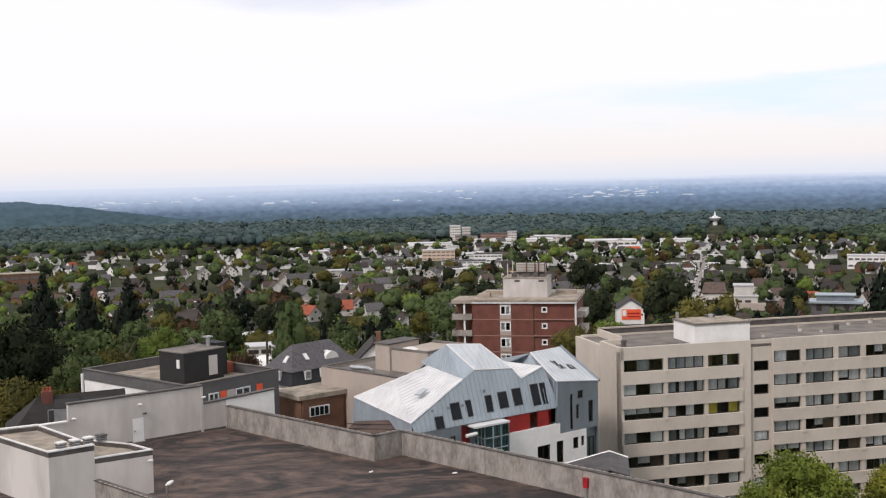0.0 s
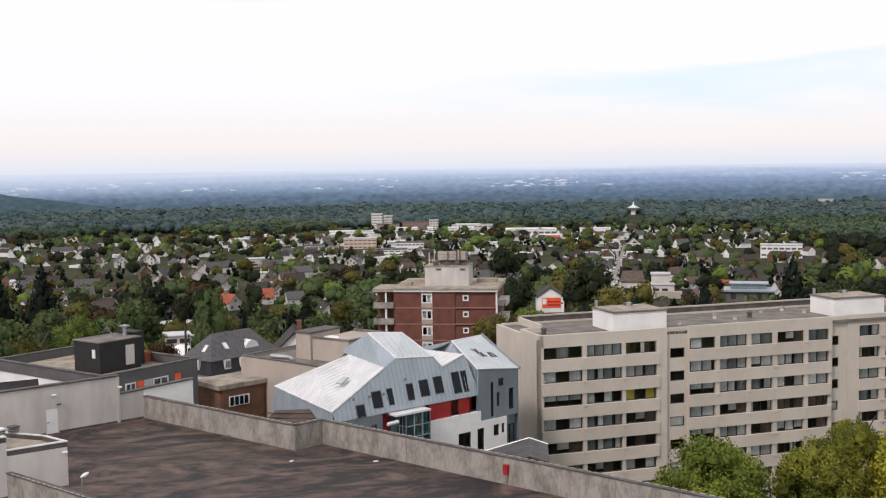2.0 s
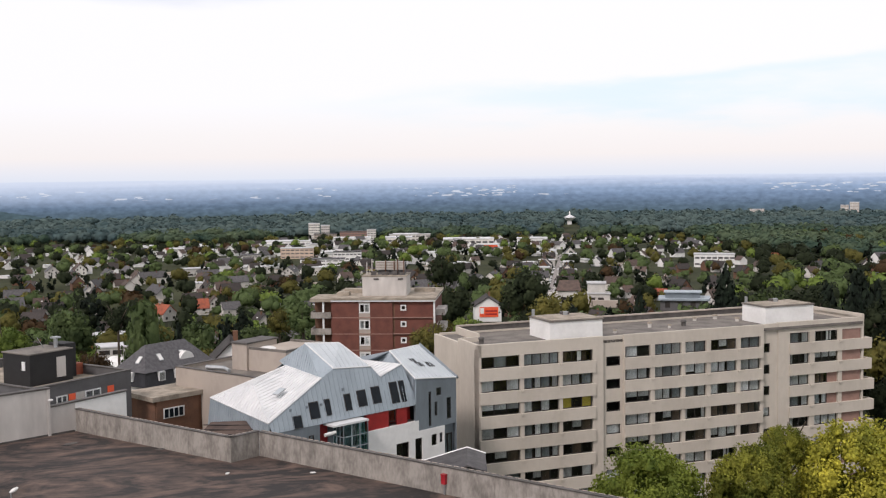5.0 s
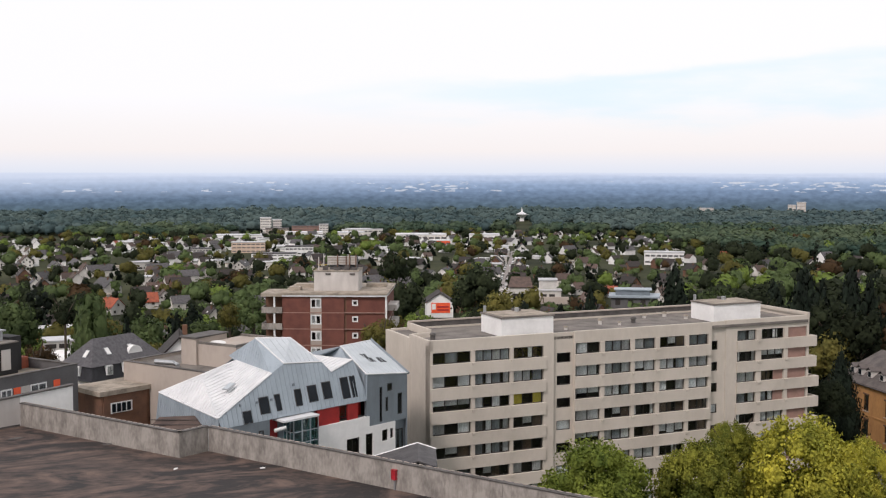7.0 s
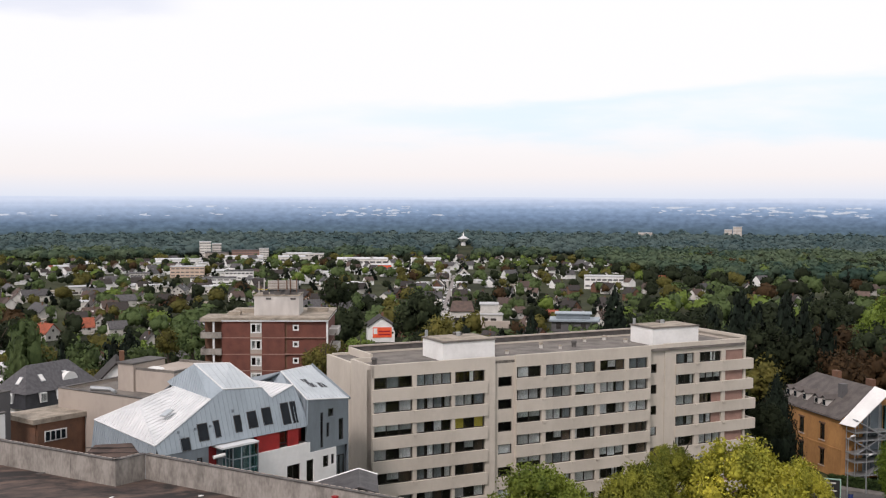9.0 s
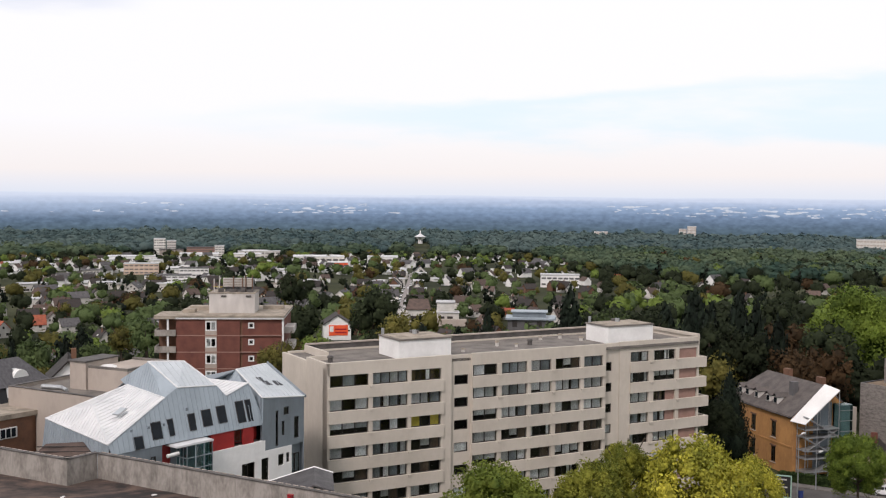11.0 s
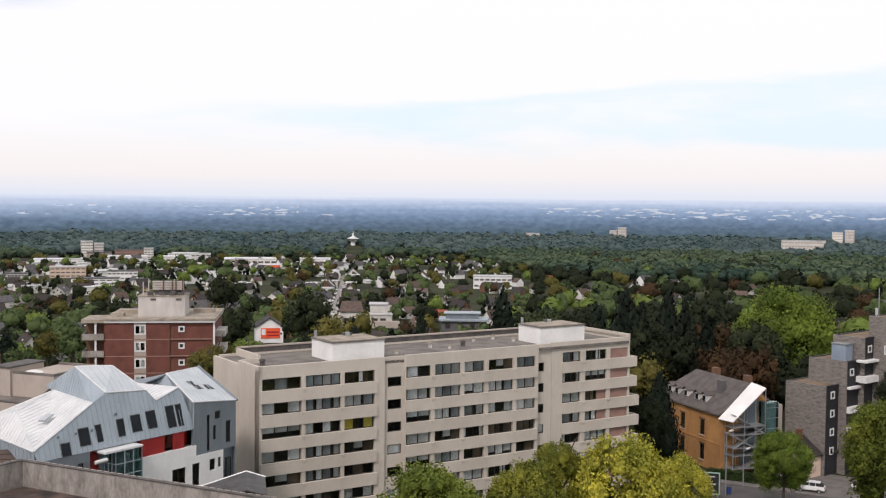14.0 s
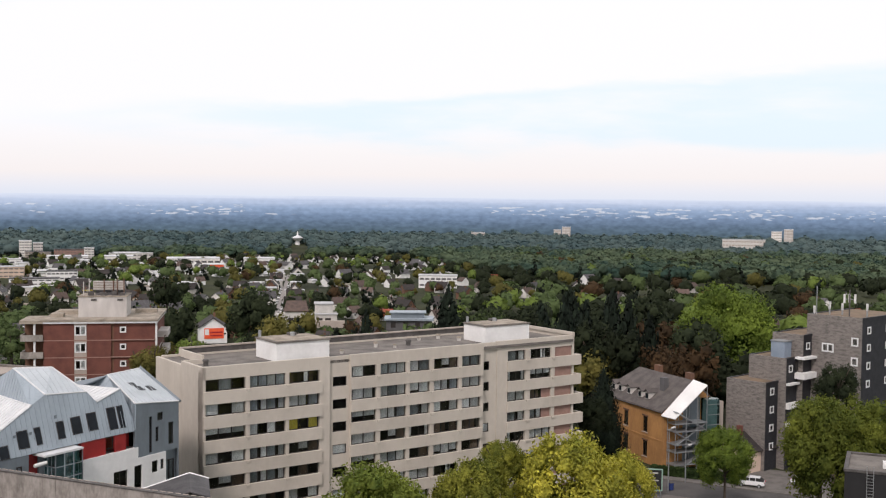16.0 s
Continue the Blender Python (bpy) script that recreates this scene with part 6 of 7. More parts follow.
single = {
    "dark": ((-50.1, 141.4, 26.4, 6.8), (68.3, 414.4, 13.8, 7.0), (56.5, 325.0, 10.8, 6.4), (86.7, 359.7, 12.9, 9.2), (-41.8, 144.1, 19.5, 5), (-41.6, 205.8, 14.7, 4.9), (-33.4, 257.9, 13.9, 3.2), (186.0, 272.6, 14.6, 6.8), (141.9, 178.5, 12.5, 8.0), (173.0, 190.0, 14.0, 7.0), (115.1, 221.9, 15.3, 5.8), (117.2, 123.2, 18.6, 3.4), (107.0, 201.3, 19.5, 4.4), (107.6, 175.7, 20.4, 4.8), (111.4, 172.1, 19.1, 5.2), (86.4, 140.6, 12.8, 3.0), (136.7, 182.5, 18.8, 6.2), (141.5, 161.9, 16.6, 4.8)),
    "green": ((-39.6, 132.2, 22.9, 4.0), (-39.5, 231.7, 17.1, 5.6), (7.6, 224.9, 17.9, 3.8), (-60.1, 242.7, 13.8, 3.9), (144.4, 296.8, 10.0, 7.7), (214.0, 210.2, 18.7, 9.3), (-56, 170, 18, 5), (-63, 185, 16, 6), (-65.4, 204.8, 17.5, 6.5), (-59.6, 206.6, 17.0, 6.0), (-53.0, 209.0, 15.5, 6.0)),
    "olive": ((-41.6, 121.0, 22.3, 5.2), (-36.9, 137.1, 22.6, 3.5), (3.2, 250.0, 13.2, 3.2), (23.6, 156.2, 21.2, 3.0), (-9.8, 184.7, 14.8, 3.8), (108.0, 174.2, 15.1, 5.3), (76.2, 248.6, 10.3, 4.0), (77.5, 289.8, 10.9, 6.2), (-50, 152, 15, 4)),
    "bright": ((-36.2, 161.0, 22.1, 3.6), (41.9, 226.2, 13.6, 3.6), (-30, 178, 15, 4)),
    "poplar": ((-21.6, 203.8, 20.5, 4.4),),
    "conifer": ((-7.0, 204.9, 17.5, 3.6), (-16.6, 214.4, 15.9, 2.7), (-103.2, 407.1, 9.3, 7.6), (-117.6, 403.2, 10.0, 7.2), (-140.7, 427.4, 12.0, 7.4), (146.3, 250.4, 19.9, 6.3), (161.0, 253.1, 19.4, 5.0), (107.6, 186.2, 25.4, 4.6), (114.5, 190.2, 23.2, 4.2), (120.8, 191.0, 24.4, 4.4), (127.4, 193.9, 23.2, 4.3), (115.9, 210.2, 20.2, 4.0), (133.1, 194.9, 19.4, 4.6), (93.4, 149.2, 15.6, 3.4), (158.6, 289.4, 12.1, 5.1), (169.9, 384.1, 9.8, 7.8), (97.1, 273.3, 13.5, 3.9)),
    "rust": ((-23.1, 150.2, 19.6, 2.9), (127.4, 191.5, 13.5, 6.5), (140.9, 203.7, 16.4, 8.0), (128.1, 172.7, 15.8, 6.1), (117.9, 168.9, 15.6, 5.0), (-56.5, 130.0, 15, 3.5)),
}
n = 0
for kind, rows in single.items():
    for x, y, top, r in rows:
        tree(kind, x, y, top, r, n * 53, 1 if math.hypot(x, y) < 182 else 0, n % 3)
        MARKED.append((x, y, r))
        n += 1

# ---- the houses of the town ----
def gable_house(label, w, d, eave, ridge, wall_mat, roof_mat, extras=True):
    """A plain house with a gable roof; the gables face along its length."""
    ob = thing("house", Matrix(), label, "house", "town houses")
    bm = bmesh.new()
    ends = [[bm.verts.new((x, y, z)) for x, z in ((-w / 2, -3), (w / 2, -3), (w / 2, eave), (0, ridge - 0.25), (-w / 2, eave))] for y in (-d / 2, d / 2)]
    bm.faces.new(ends[0]), bm.faces.new(ends[1][::-1])
    for i in range(5):
        j = (i + 1) % 5
        bm.faces.new((ends[0][j], ends[0][i], ends[1][i], ends[1][j]))
    part("wall", bm, wall_mat, ob)
    drop = (ridge - eave) / (w / 2) * 0.5
    for s in (-1, 1):
        pts = [(s * (w / 2 + 0.5), -d / 2 - 0.4, eave - drop), (s * (w / 2 + 0.5), d / 2 + 0.4, eave - drop), (0, d / 2 + 0.4, ridge), (0, -d / 2 - 0.4, ridge)]
        part("roof", sheet(bmesh.new(), pts if s > 0 else pts[::-1], 0.2), roof_mat, ob)
    part("chimney", boxes((0.4, 1.1, d * 0.15, d * 0.15 + 0.7, ridge - 1.2, ridge + 0.8)), M["brown"], ob)
    if extras:
        for x in (-w * 0.25, w * 0.25):
            for z in (1.0, 3.8):
                if z + 1.2 < eave + 0.6:
                    part("window", boxes((x - 0.6, x + 0.6, -d / 2 - 0.05, -d / 2 - 0.005, z, z + 1.3)), M["frame"], ob)
        part("window", boxes((-0.5, 0.5, -d / 2 - 0.05, -d / 2 - 0.005, eave + 0.3, eave + 1.5)), M["frame"], ob)
        for y in (-d * 0.25, d * 0.2):
            for s in (-1, 1):
                x = s * (w / 2 + 0.005)
                part("window", boxes((min(x, x + s * 0.05), max(x, x + s * 0.05), y - 0.7, y + 0.7, 2.2, 3.6)), M["frame"], ob)
        k = 0.45
        xx, zz = w / 2 * (1 - k), eave + (ridge - eave) * k
        sk = part("skylight", boxes((-0.4, 0.4, -0.6, 0.6, 0.0, 0.14)), M["plastic"], ob)
        sk.matrix_basis = pose(xx, 0.5, zz, 0, math.degrees(math.atan2(ridge - eave, w / 2)), 0)
    return ob


def flat_house(label, w, d, h, wall_mat, roof_mat, rows=2):
    ob = thing("house", Matrix(), label, "house", "flat-roofed houses")
    part("wall", boxes((-w / 2, w / 2, -d / 2, d / 2, -3, h)), wall_mat, ob)
    part("roof", boxes((-w / 2 - 0.3, w / 2 + 0.3, -d / 2 - 0.3, d / 2 + 0.3, h, h + 0.35)), roof_mat, ob)
    for k in range(rows):
        z = 1.0 + k * 2.8
        if z + 1.4 < h:
            for i in range(3):
                x = (i - 1) * w * 0.3
                part("window", boxes((x - w * 0.12, x + w * 0.12, -d / 2 - 0.05, -d / 2 - 0.005, z, z + 1.4)), M["frame"], ob)
    return ob


PLANS = [
    lambda: gable_house("white rendered house with a dark tiled gable roof", 8.5, 11, 4.6, 9.0, M["housewall"], M["roofdark"]),
    lambda: gable_house("white rendered house with a brown tiled gable roof", 9, 10, 5.0, 9.2, M["housewall"], M["roofbrown"]),
    lambda: gable_house("small white house with an orange-red tiled roof", 8, 10, 4.0, 8.2, M["housewall"], M["roofred"]),
    lambda: gable_house("pale house with a grey tiled gable roof", 9.5, 13, 5.2, 9.8, M["housewall"], M["rooftile"]),
    lambda: gable_house("brown brick house with a dark tiled roof", 8.5, 12, 5.5, 9.8, M["brown"], M["roofdark"]),
    lambda: gable_house("long white terrace house with a grey roof", 9, 20, 5.0, 9.0, M["housewall"], M["rooftile"]),
    lambda: flat_house("white flat-roofed house with a pale roof", 13, 9, 6.0, M["housewall"], M["hallroof"]),
    lambda: flat_house("low pale flat-roofed annex", 10, 7, 3.4, M["housewall"], M["gravel"], 1),
]
PLANS += [
    lambda: gable_house("white rendered house with a dark tiled gable roof", 8.5, 11, 4.6, 9.0, M["housewall"], M["roofdark"], False),
    lambda: gable_house("white rendered house with a brown tiled gable roof", 9, 10, 5.0, 9.2, M["housewall"], M["roofbrown"], False),
    lambda: gable_house("small white house with an orange-red tiled roof", 8, 10, 4.0, 8.2, M["housewall"], M["roofred"], False),
    lambda: gable_house("pale house with a grey tiled gable roof", 9.5, 13, 5.2, 9.8, M["housewall"], M["rooftile"], False),
    lambda: gable_house("brown brick house with a dark tiled roof", 8.5, 12, 5.5, 9.8, M["brown"], M["roofdark"], False),
    lambda: gable_house("long white terrace house with a grey roof", 9, 20, 5.0, 9.0, M["housewall"], M["rooftile"], False),
    lambda: flat_house("white flat-roofed house with a pale roof", 13, 9, 6.0, M["housewall"], M["hallroof"], 1),
    lambda: flat_house("low pale flat-roofed annex", 10, 7, 3.4, M["housewall"], M["gravel"], 0),
]
PROTO = {}


def settle(plan, x, y, heading, scale=1.0):
    foot = ground_z(x, y)
    if plan not in PROTO:
        PROTO[plan] = PLANS[plan]()
        PROTO[plan].matrix_basis = pose(x, y, foot, 0, 0, heading)
        return PROTO[plan]
    return copy_thing(PROTO[plan], pose(x, y, foot, 0, 0, heading) @ Matrix.Diagonal((scale, scale, min(scale, 0.95), 1)))


ROAD_A, ROAD_B = Vector((160.0, 600.0)), Vector((352.0, 1250.0))


def road_gap(x, y):
    d = (ROAD_B - ROAD_A).normalized()
    q = Vector((x, y)) - ROAD_A
    s = q.dot(d)
    return abs(q.x * d.y - q.y * d.x) if -60 < s < 430 else 999.0


def free_of_buildings(x, y, r):
    d, az = math.hypot(x, y), math.degrees(math.atan2(x, y))
    if -7.5 < az < 27 and d < 222 or az >= 27 and d < 232 + r or az <= -7.5 and d < 150 + r:
        return False
    if r > 2.2 and any(abs(az - a) < half + math.degrees(r / d) * 0.6 and d0 < d < d1 for a, half, d0, d1 in VIEW_CLEAR):
        return False
    return all(math.hypot(x - a, y - b) > r + c for a, b, c in RESERVED)


# sight lines kept clear to fit the camera's view: bearing, half width, from, to
VIEW_CLEAR = ((11.8, 0.9, 330, 480), (17.3, 1.5, 500, 545), (21.9, 1.4, 470, 520), (-5.2, 0.5, 440, 515), (-7.6, 0.9, 222, 325), (1.7, 0.8, 945, 1005), (3.0, 1.1, 850, 890), (4.3, 0.7, 905, 950), (23.3, 1.0, 690, 775), (1.3, 1.2, 1220, 1280), (10.7, 1.3, 1180, 1225), (7.6, 1.2, 1310, 1370), (-10.5, 0.5, 790, 850))


RESERVED = [(99.7, 479, 10), (166, 534, 19), (199, 496, 17), (-58, 426, 8), (-44, 329, 8), (-25, 472, 7), (10, 416, 9), (-156, 843, 10), (18, 777, 12), (-47, 522, 8), (-33, 544, 8), (337, 782, 18), (-279, 784, 14), (30, 1014, 17), (47, 899, 20), (72, 957, 15), (-12, 980, 12), (84, 876, 13), (-45.5, 349, 8)]
RESERVED += [(x, y, r * 0.6) for x, y, r in MARKED]
rng = random.Random(11)
homes, queue = [], []
tries = 0
while len(homes) < 660 and tries < 14000:
    tries += 1
    az = rng.uniform(-26, 24) if rng.random() < 0.95 else rng.uniform(24, 46)
    d = math.sqrt(rng.uniform(262 ** 2, 1380 ** 2)) if az < 24 else math.sqrt(rng.uniform(480 ** 2, 960 ** 2))
    x, y = d * math.sin(radians(az)), d * math.cos(radians(az))
    if not free_of_buildings(x, y, 6) or road_gap(x, y) < 21 or any(math.hypot(x - a, y - b) < (15.5 if d < 600 else 13.0) for a, b in homes):
        continue
    if d < 480 and rng.random() < 0.35 or d > 820 and not -13 < az < 19 and rng.random() < 0.45:
        continue
    homes.append((x, y))
    plan = rng.choices(range(8), (5, 3.2, 0.5, 3.2, 2.6, 1.6, 0.6, 1.0))[0]
    big = 1.0
    if d > 800 and -6 < az < 19 and rng.random() < 0.55:
        plan, big = rng.choice((6, 7, 7)), rng.uniform(1.1, 2.8)
    queue.append((d, plan, x, y, rng.choice((17, 17, 107, 107, 62, -28, 197, 287)) + rng.uniform(-8, 8), rng.uniform(0.68, 0.92) * (1 + (big - 1) * 0.75)))
queue.sort()
for i, (d, plan, x, y, a, s) in enumerate(queue[:250]):
    settle(plan if i < 100 else plan + 8, x, y, a, s)
# the far part of the town as one object
vs, fs, mats = [], [], []
for d, plan, x, y, a, s in queue[250:]:
    w, l, e_, r_ = ((8.5, 11, 4.6, 9.0), (9, 10, 5, 9.2), (8, 10, 4, 8.2), (9.5, 13, 5.2, 9.8), (8.5, 12, 5.5, 9.8), (9, 20, 5, 9), (13, 9, 3.6, 4.0), (12, 7, 2.6, 3.0))[plan]
    m = pose(x, y, ground_z(x, y), 0, 0, a) @ Matrix.Diagonal((s, s, min(s, 0.95), 1))
    b = len(vs)
    loc = [(sx * w / 2, sy * l / 2, z) for z in (-3, e_) for sx, sy in ((-1, -1), (1, -1), (1, 1), (-1, 1))] + [(0, -l / 2, r_ - 0.2), (0, l / 2, r_ - 0.2)]
    loc += [(sx * (w / 2 + 0.5), sy * (l / 2 + 0.4), e_ - 0.3) for sx, sy in ((-1, -1), (1, -1), (1, 1), (-1, 1))] + [(0, -l / 2 - 0.4, r_), (0, l / 2 + 0.4, r_)]
    vs += [tuple(m @ Vector(p)) for p in loc]
    fs += [[b + i for i in f] for f in ((0, 1, 5, 8, 4), (2, 3, 7, 9, 6), (1, 2, 6, 5), (3, 0, 4, 7), (11, 12, 15, 14), (13, 10, 14, 15))]
    mats += [0] * 4 + [(1, 2, 3, 4, 1, 4, 5, 5)[plan]] * 2
me = mesh_from("far_houses", vs, fs, M["white"])
for key in ("roofdark", "roofbrown", "roofred", "rooftile", "hallroof"):
    me.materials.append(M[key])
me.polygons.foreach_set("material_index", mats)
tagged(new("far_houses", me), "many small white houses with dark and brown roofs far off", "houses", kind="stuff")
# the straight street with its two rows of houses
road_far = structure("road_far", boxes((-20, 410, -1.6, 1.6, -0.2, 0.3)), M["streetpale"], "pale straight street running down into the plain", "road")
slope = math.degrees(math.atan(0.0165))
road_far.matrix_basis = pose(ROAD_A.x, ROAD_A.y, ground_z(*ROAD_A), 0, 0, math.degrees(math.atan2(ROAD_B.y - ROAD_A.y, ROAD_B.x - ROAD_A.x))) @ pose(0, 0, 0, 0, slope * 0.98, 0)
dv = (ROAD_B - ROAD_A).normalized()
nv = Vector((dv.y, -dv.x))
for i in range(19):
    for s in (-1, 1):
        c = ROAD_A + dv * (12 + i * 22 + rng.uniform(-3, 3)) + nv * s * 8.4
        if rng.random() < 0.7:
            settle(rng.choice((0, 1, 3, 4, 6, 6)) + 8, c.x, c.y, math.degrees(math.atan2(dv.y, dv.x)) + 90 * rng.choice((0, 1, 1)) + rng.uniform(-4, 4), rng.uniform(0.8, 1.0))
            homes.append((c.x, c.y))

for i in range(18):
    c = ROAD_A + dv * (10 + i * 21 + rng.uniform(-6, 6)) + nv * rng.choice((-2.3, 2.3))
    far_car = copy_thing(first_car, pose(c.x, c.y, ground_z(c.x, c.y) + 0.1, 0, 0, math.degrees(math.atan2(dv.y, dv.x))))
    tagged(far_car, "white car parked along the straight street", "car", "cars along the street")

# single houses that stand out
back = gable_house("white gabled house behind the beige block", 5.0, 8, 17.2, 19.7, M["white"], M["roofdark"], False)
back.matrix_basis = pose(-5.0, 156.5, 0, 0, 0, 2)
sh = gable_house("white gabled house with a large red advertising sign", 8.4, 10, 5.2, 8.0, M["white"], M["roofdark"], False)
sh.matrix_basis = pose(99.7, 484.5, -22.9, 0, 0, -8) @ Matrix.Scale(1.42, 4)
part("sign_board", boxes((-2.7, 3.2, -5.15, -5.0, 1.5, 4.7)), M["orange"], sh, "red-orange sign board")
part("sign_mark", boxes((-2.5, -1.3, -5.2, -5.15, 2.6, 4.4)), M["white"], sh, "white mark")
for z in (2.2, 3.2):
    part("sign_bar", boxes((-0.9, 2.8, -5.19, -5.15, z, z + 0.45)), M["redbox"], sh)
va = thing("white_villa", pose(158.5, 530.0, -24.0, 0, 0, -17) @ Matrix.Scale(1.5, 4), "white cubic villa group with flat roofs and one gable", "house")
for nm, d, mt in (("wall", (-8.5, -1.0, 0, 9, -2, 5.4), "housewall"), ("wall", (0.5, 9.0, -1, 8, -2, 4.4), "housewall"), ("upper_wall", (1.5, 7.5, 1, 8, 4.4, 7.6), "housewall"), ("side_wing", (-12.0, -8.6, 1, 7, -2, 4.2), "housewall"), ("terrace", (0.5, 11.5, -3, -1.1, -2, 2.4), "beige")):
    part(nm, boxes(d), M[mt], va)
part("roof", sheet(bmesh.new(), [(-9.0, -0.5, 5.4), (-0.5, -0.5, 5.4), (-1.5, 4.5, 8.6), (-8.0, 4.5, 8.6)], 0.2), M["roofbrown"], va)
part("roof", sheet(bmesh.new(), [(-8.0, 4.5, 8.6), (-1.5, 4.5, 8.6), (-0.5, 9.5, 5.4), (-9.0, 9.5, 5.4)], 0.2), M["roofbrown"], va)
part("roof_slab", boxes((1.2, 7.8, 0.7, 8.3, 7.6, 7.9)), M["hallroof"], va)
part("roof_slab", boxes((0.2, 9.3, -1.3, 0.69, 4.4, 4.7)), M["hallroof"], va)
for x in (-7.5, -4.8, 2.2, 5.0):
    part("window", boxes((x, x + 1.9, -0.08 if x < 0 else -1.08, -0.01 if x < 0 else -1.01, 1.6, 3.2)), M["frame"], va)
fl = thing("flat_bungalow", pose(199.0, 497.0, -23.6, 0, 0, -22) @ Matrix.Scale(1.5, 4), "long grey flat-roofed bungalow with a pale blue-grey roof edge", "house")
part("wall", boxes((-7.5, 7.5, 0, 9, -2, 3.4)), M["greyclad"], fl)
part("roof", boxes((-8.2, 8.2, -0.8, 9.6, 3.4, 4.0)), M["zincmid"], fl)
part("upper_roof", boxes((-6.0, 5.0, 2.0, 8.0, 4.0, 5.6)), M["zincdark"], fl)
part("upper_slab", boxes((-6.5, 5.6, 1.5, 8.5, 5.6, 5.9)), M["zincmid"], fl)
for x in (-6.0, -2.0, 2.0, 5.0):
    part("window", boxes((x, x + 1.6, -0.06, -0.01, 1.0, 2.8)), M["frame"], fl)
for x, y, a, plan in ((-58.3, 430, 10, 6), (-24.6, 476, 8, 7), (10.3, 419, 3, 7), (-155.9, 847, 15, 3), (18.4, 781, -12, 5), (-47.1, 526, 40, 2), (-32.7, 548, 100, 2), (-140, 870, 20, 1), (40, 800, 60, 6), (-45.5, 349, 8, 6)):
    settle(plan, x, y, a)
dome = thing("tent_hall", pose(-44.1, 331.0, -12.6, 0, 0, 5), "white round-topped tent hall", "tent")
bm = bmesh.new()
bmesh.ops.create_uvsphere(bm, u_segments=20, v_segments=10, radius=1.0, matrix=Matrix.Diagonal((4.2, 6.0, 3.2, 1)))
part("tent", bm, M["white"], dome)
part("skirt", boxes((-4.0, 4.0, -5.0, 5.0, 0, 0.9)), M["plaster"], dome)


def hall(name, label, category, x, y, z, w, d, h, heading, wall_mat, roof_mat, bays=6, floors=1):
    ob = thing(name, pose(x, y, z, 0, 0, heading), label, category, "far halls")
    part("wall", boxes((-w / 2, w / 2, 0, d, -4, h)), wall_mat, ob)
    part("roof", boxes((-w / 2 - 0.4, w / 2 + 0.4, -0.4, d + 0.4, h, h + 0.6)), roof_mat, ob)
    for k in range(floors):
        for i in range(bays):
            x0 = -w / 2 + (i + 0.2) * w / bays
            z0 = h * (k + 0.35) / floors
            # past 1700 m the window colour is paler, painting in haze
            part("window", boxes((x0, x0 + 0.78 * w / bays, -0.1, -0.01, z0, z0 + 0.30 * h / floors)), M["beige" if math.hypot(x, y) > 1700 else "greyclad"], ob)
    return ob


def bearing(az, d):
    return d * math.sin(radians(az)), d * math.cos(radians(az)), ground_z(d, 0)


hall("far_tower_block", "pale apartment tower beyond the town", "apartment block", *bearing(2.62, 1500), 15, 14, 21, -3, M["housewall"], M["hallroof"], 5, 6)
hall("far_tower_block", "lower pale apartment block beyond the town", "apartment block", *bearing(3.2, 1502), 12, 14, 18, -3, M["plaster"], M["hallroof"], 4, 5)
hall("terrace_row", "long row of brown and grey flats far off", "apartment block", *bearing(4.7, 1452), 38, 14, 11, -6, M["brownpanel"], M["rooftile"], 10, 4)
hall("terrace_row", "row of grey flats far off", "apartment block", *bearing(3.2, 1440), 30, 12, 8.5, -4, M["beige"], M["rooftile"], 8, 3)
hall("terrace_row", "pale corner block in the row of flats", "apartment block", *bearing(5.6, 1448), 12, 12, 13, -6, M["housewall"], M["hallroof"], 3, 4)
hall("factory_hall", "long white factory hall with a pale roof", "hall", 28, 1285, -37, 52, 30, 6.5, -2, M["white"], M["hallroof"], 8)
hall("factory_hall", "wide pale factory hall with a sheet roof", "hall", 232, 1229, -36, 58, 34, 7, -10, M["housewall"], M["hallroof"], 8)
hall("factory_hall", "grey and white works building", "hall", 184, 1377, -39, 52, 30, 9, -8, M["housewall"], M["hallroof"], 8, 2)
hall("factory_hall", "white hall beside the straight street", "hall", 297, 1190, -35, 34, 24, 7.5, -14, M["white"], M["hallroof"], 5)
hall("factory_hall", "low hall with an orange-red front", "hall", 226, 1092, -33, 20, 14, 5.6, -11, M["orange"], M["hallroof"], 4)
hall("factory_hall", "white works hall behind the town", "hall", 108, 1350, -38, 46, 26, 6.5, -5, M["white"], M["hallroof"], 7)
hall("factory_hall", "pale hall at the edge of the woods", "hall", 158, 1300, -37, 36, 26, 7.5, -7, M["housewall"], M["hallroof"], 6)
for az, d, w, h, floors, key, text in ((1.7, 1015, 30, 9.5, 3, "warmwall", "pinkish rendered flats in the town"), (3.0, 900, 36, 5.5, 2, "white", "long white house row in the town"), (4.3, 960, 24, 8.0, 2, "white", "white flats between garden trees"), (-0.7, 980, 18, 6.0, 2, "housewall", "pale flats between garden trees"), (5.5, 880, 20, 5.0, 1, "housewall", "low pale hall between garden trees")):
    hall("town_flats", text, "apartment block", *bearing(az, d), w, 12, h, -az - 4, M[key], M["hallroof"] if floors > 2 else M["rooftile"], 7, floors)
hall("white_terrace", "white stepped apartment house among trees", "apartment block", 337, 782, -28.6, 30, 14, 9.5, -24, M["white"], M["hallroof"], 7, 2)
hall("brown_terrace", "brown brick flats with dark balconies", "apartment block", -279, 784, -28.3, 34, 14, 11.5, 18, M["brown"], M["gravel"], 5, 2)
hall("chateau", "long cream manor at the edge of the woods", "manor", *bearing(38.97, 1800), 66, 16, 17.5, -39, M["housewall"], M["hallroof"], 14, 3)
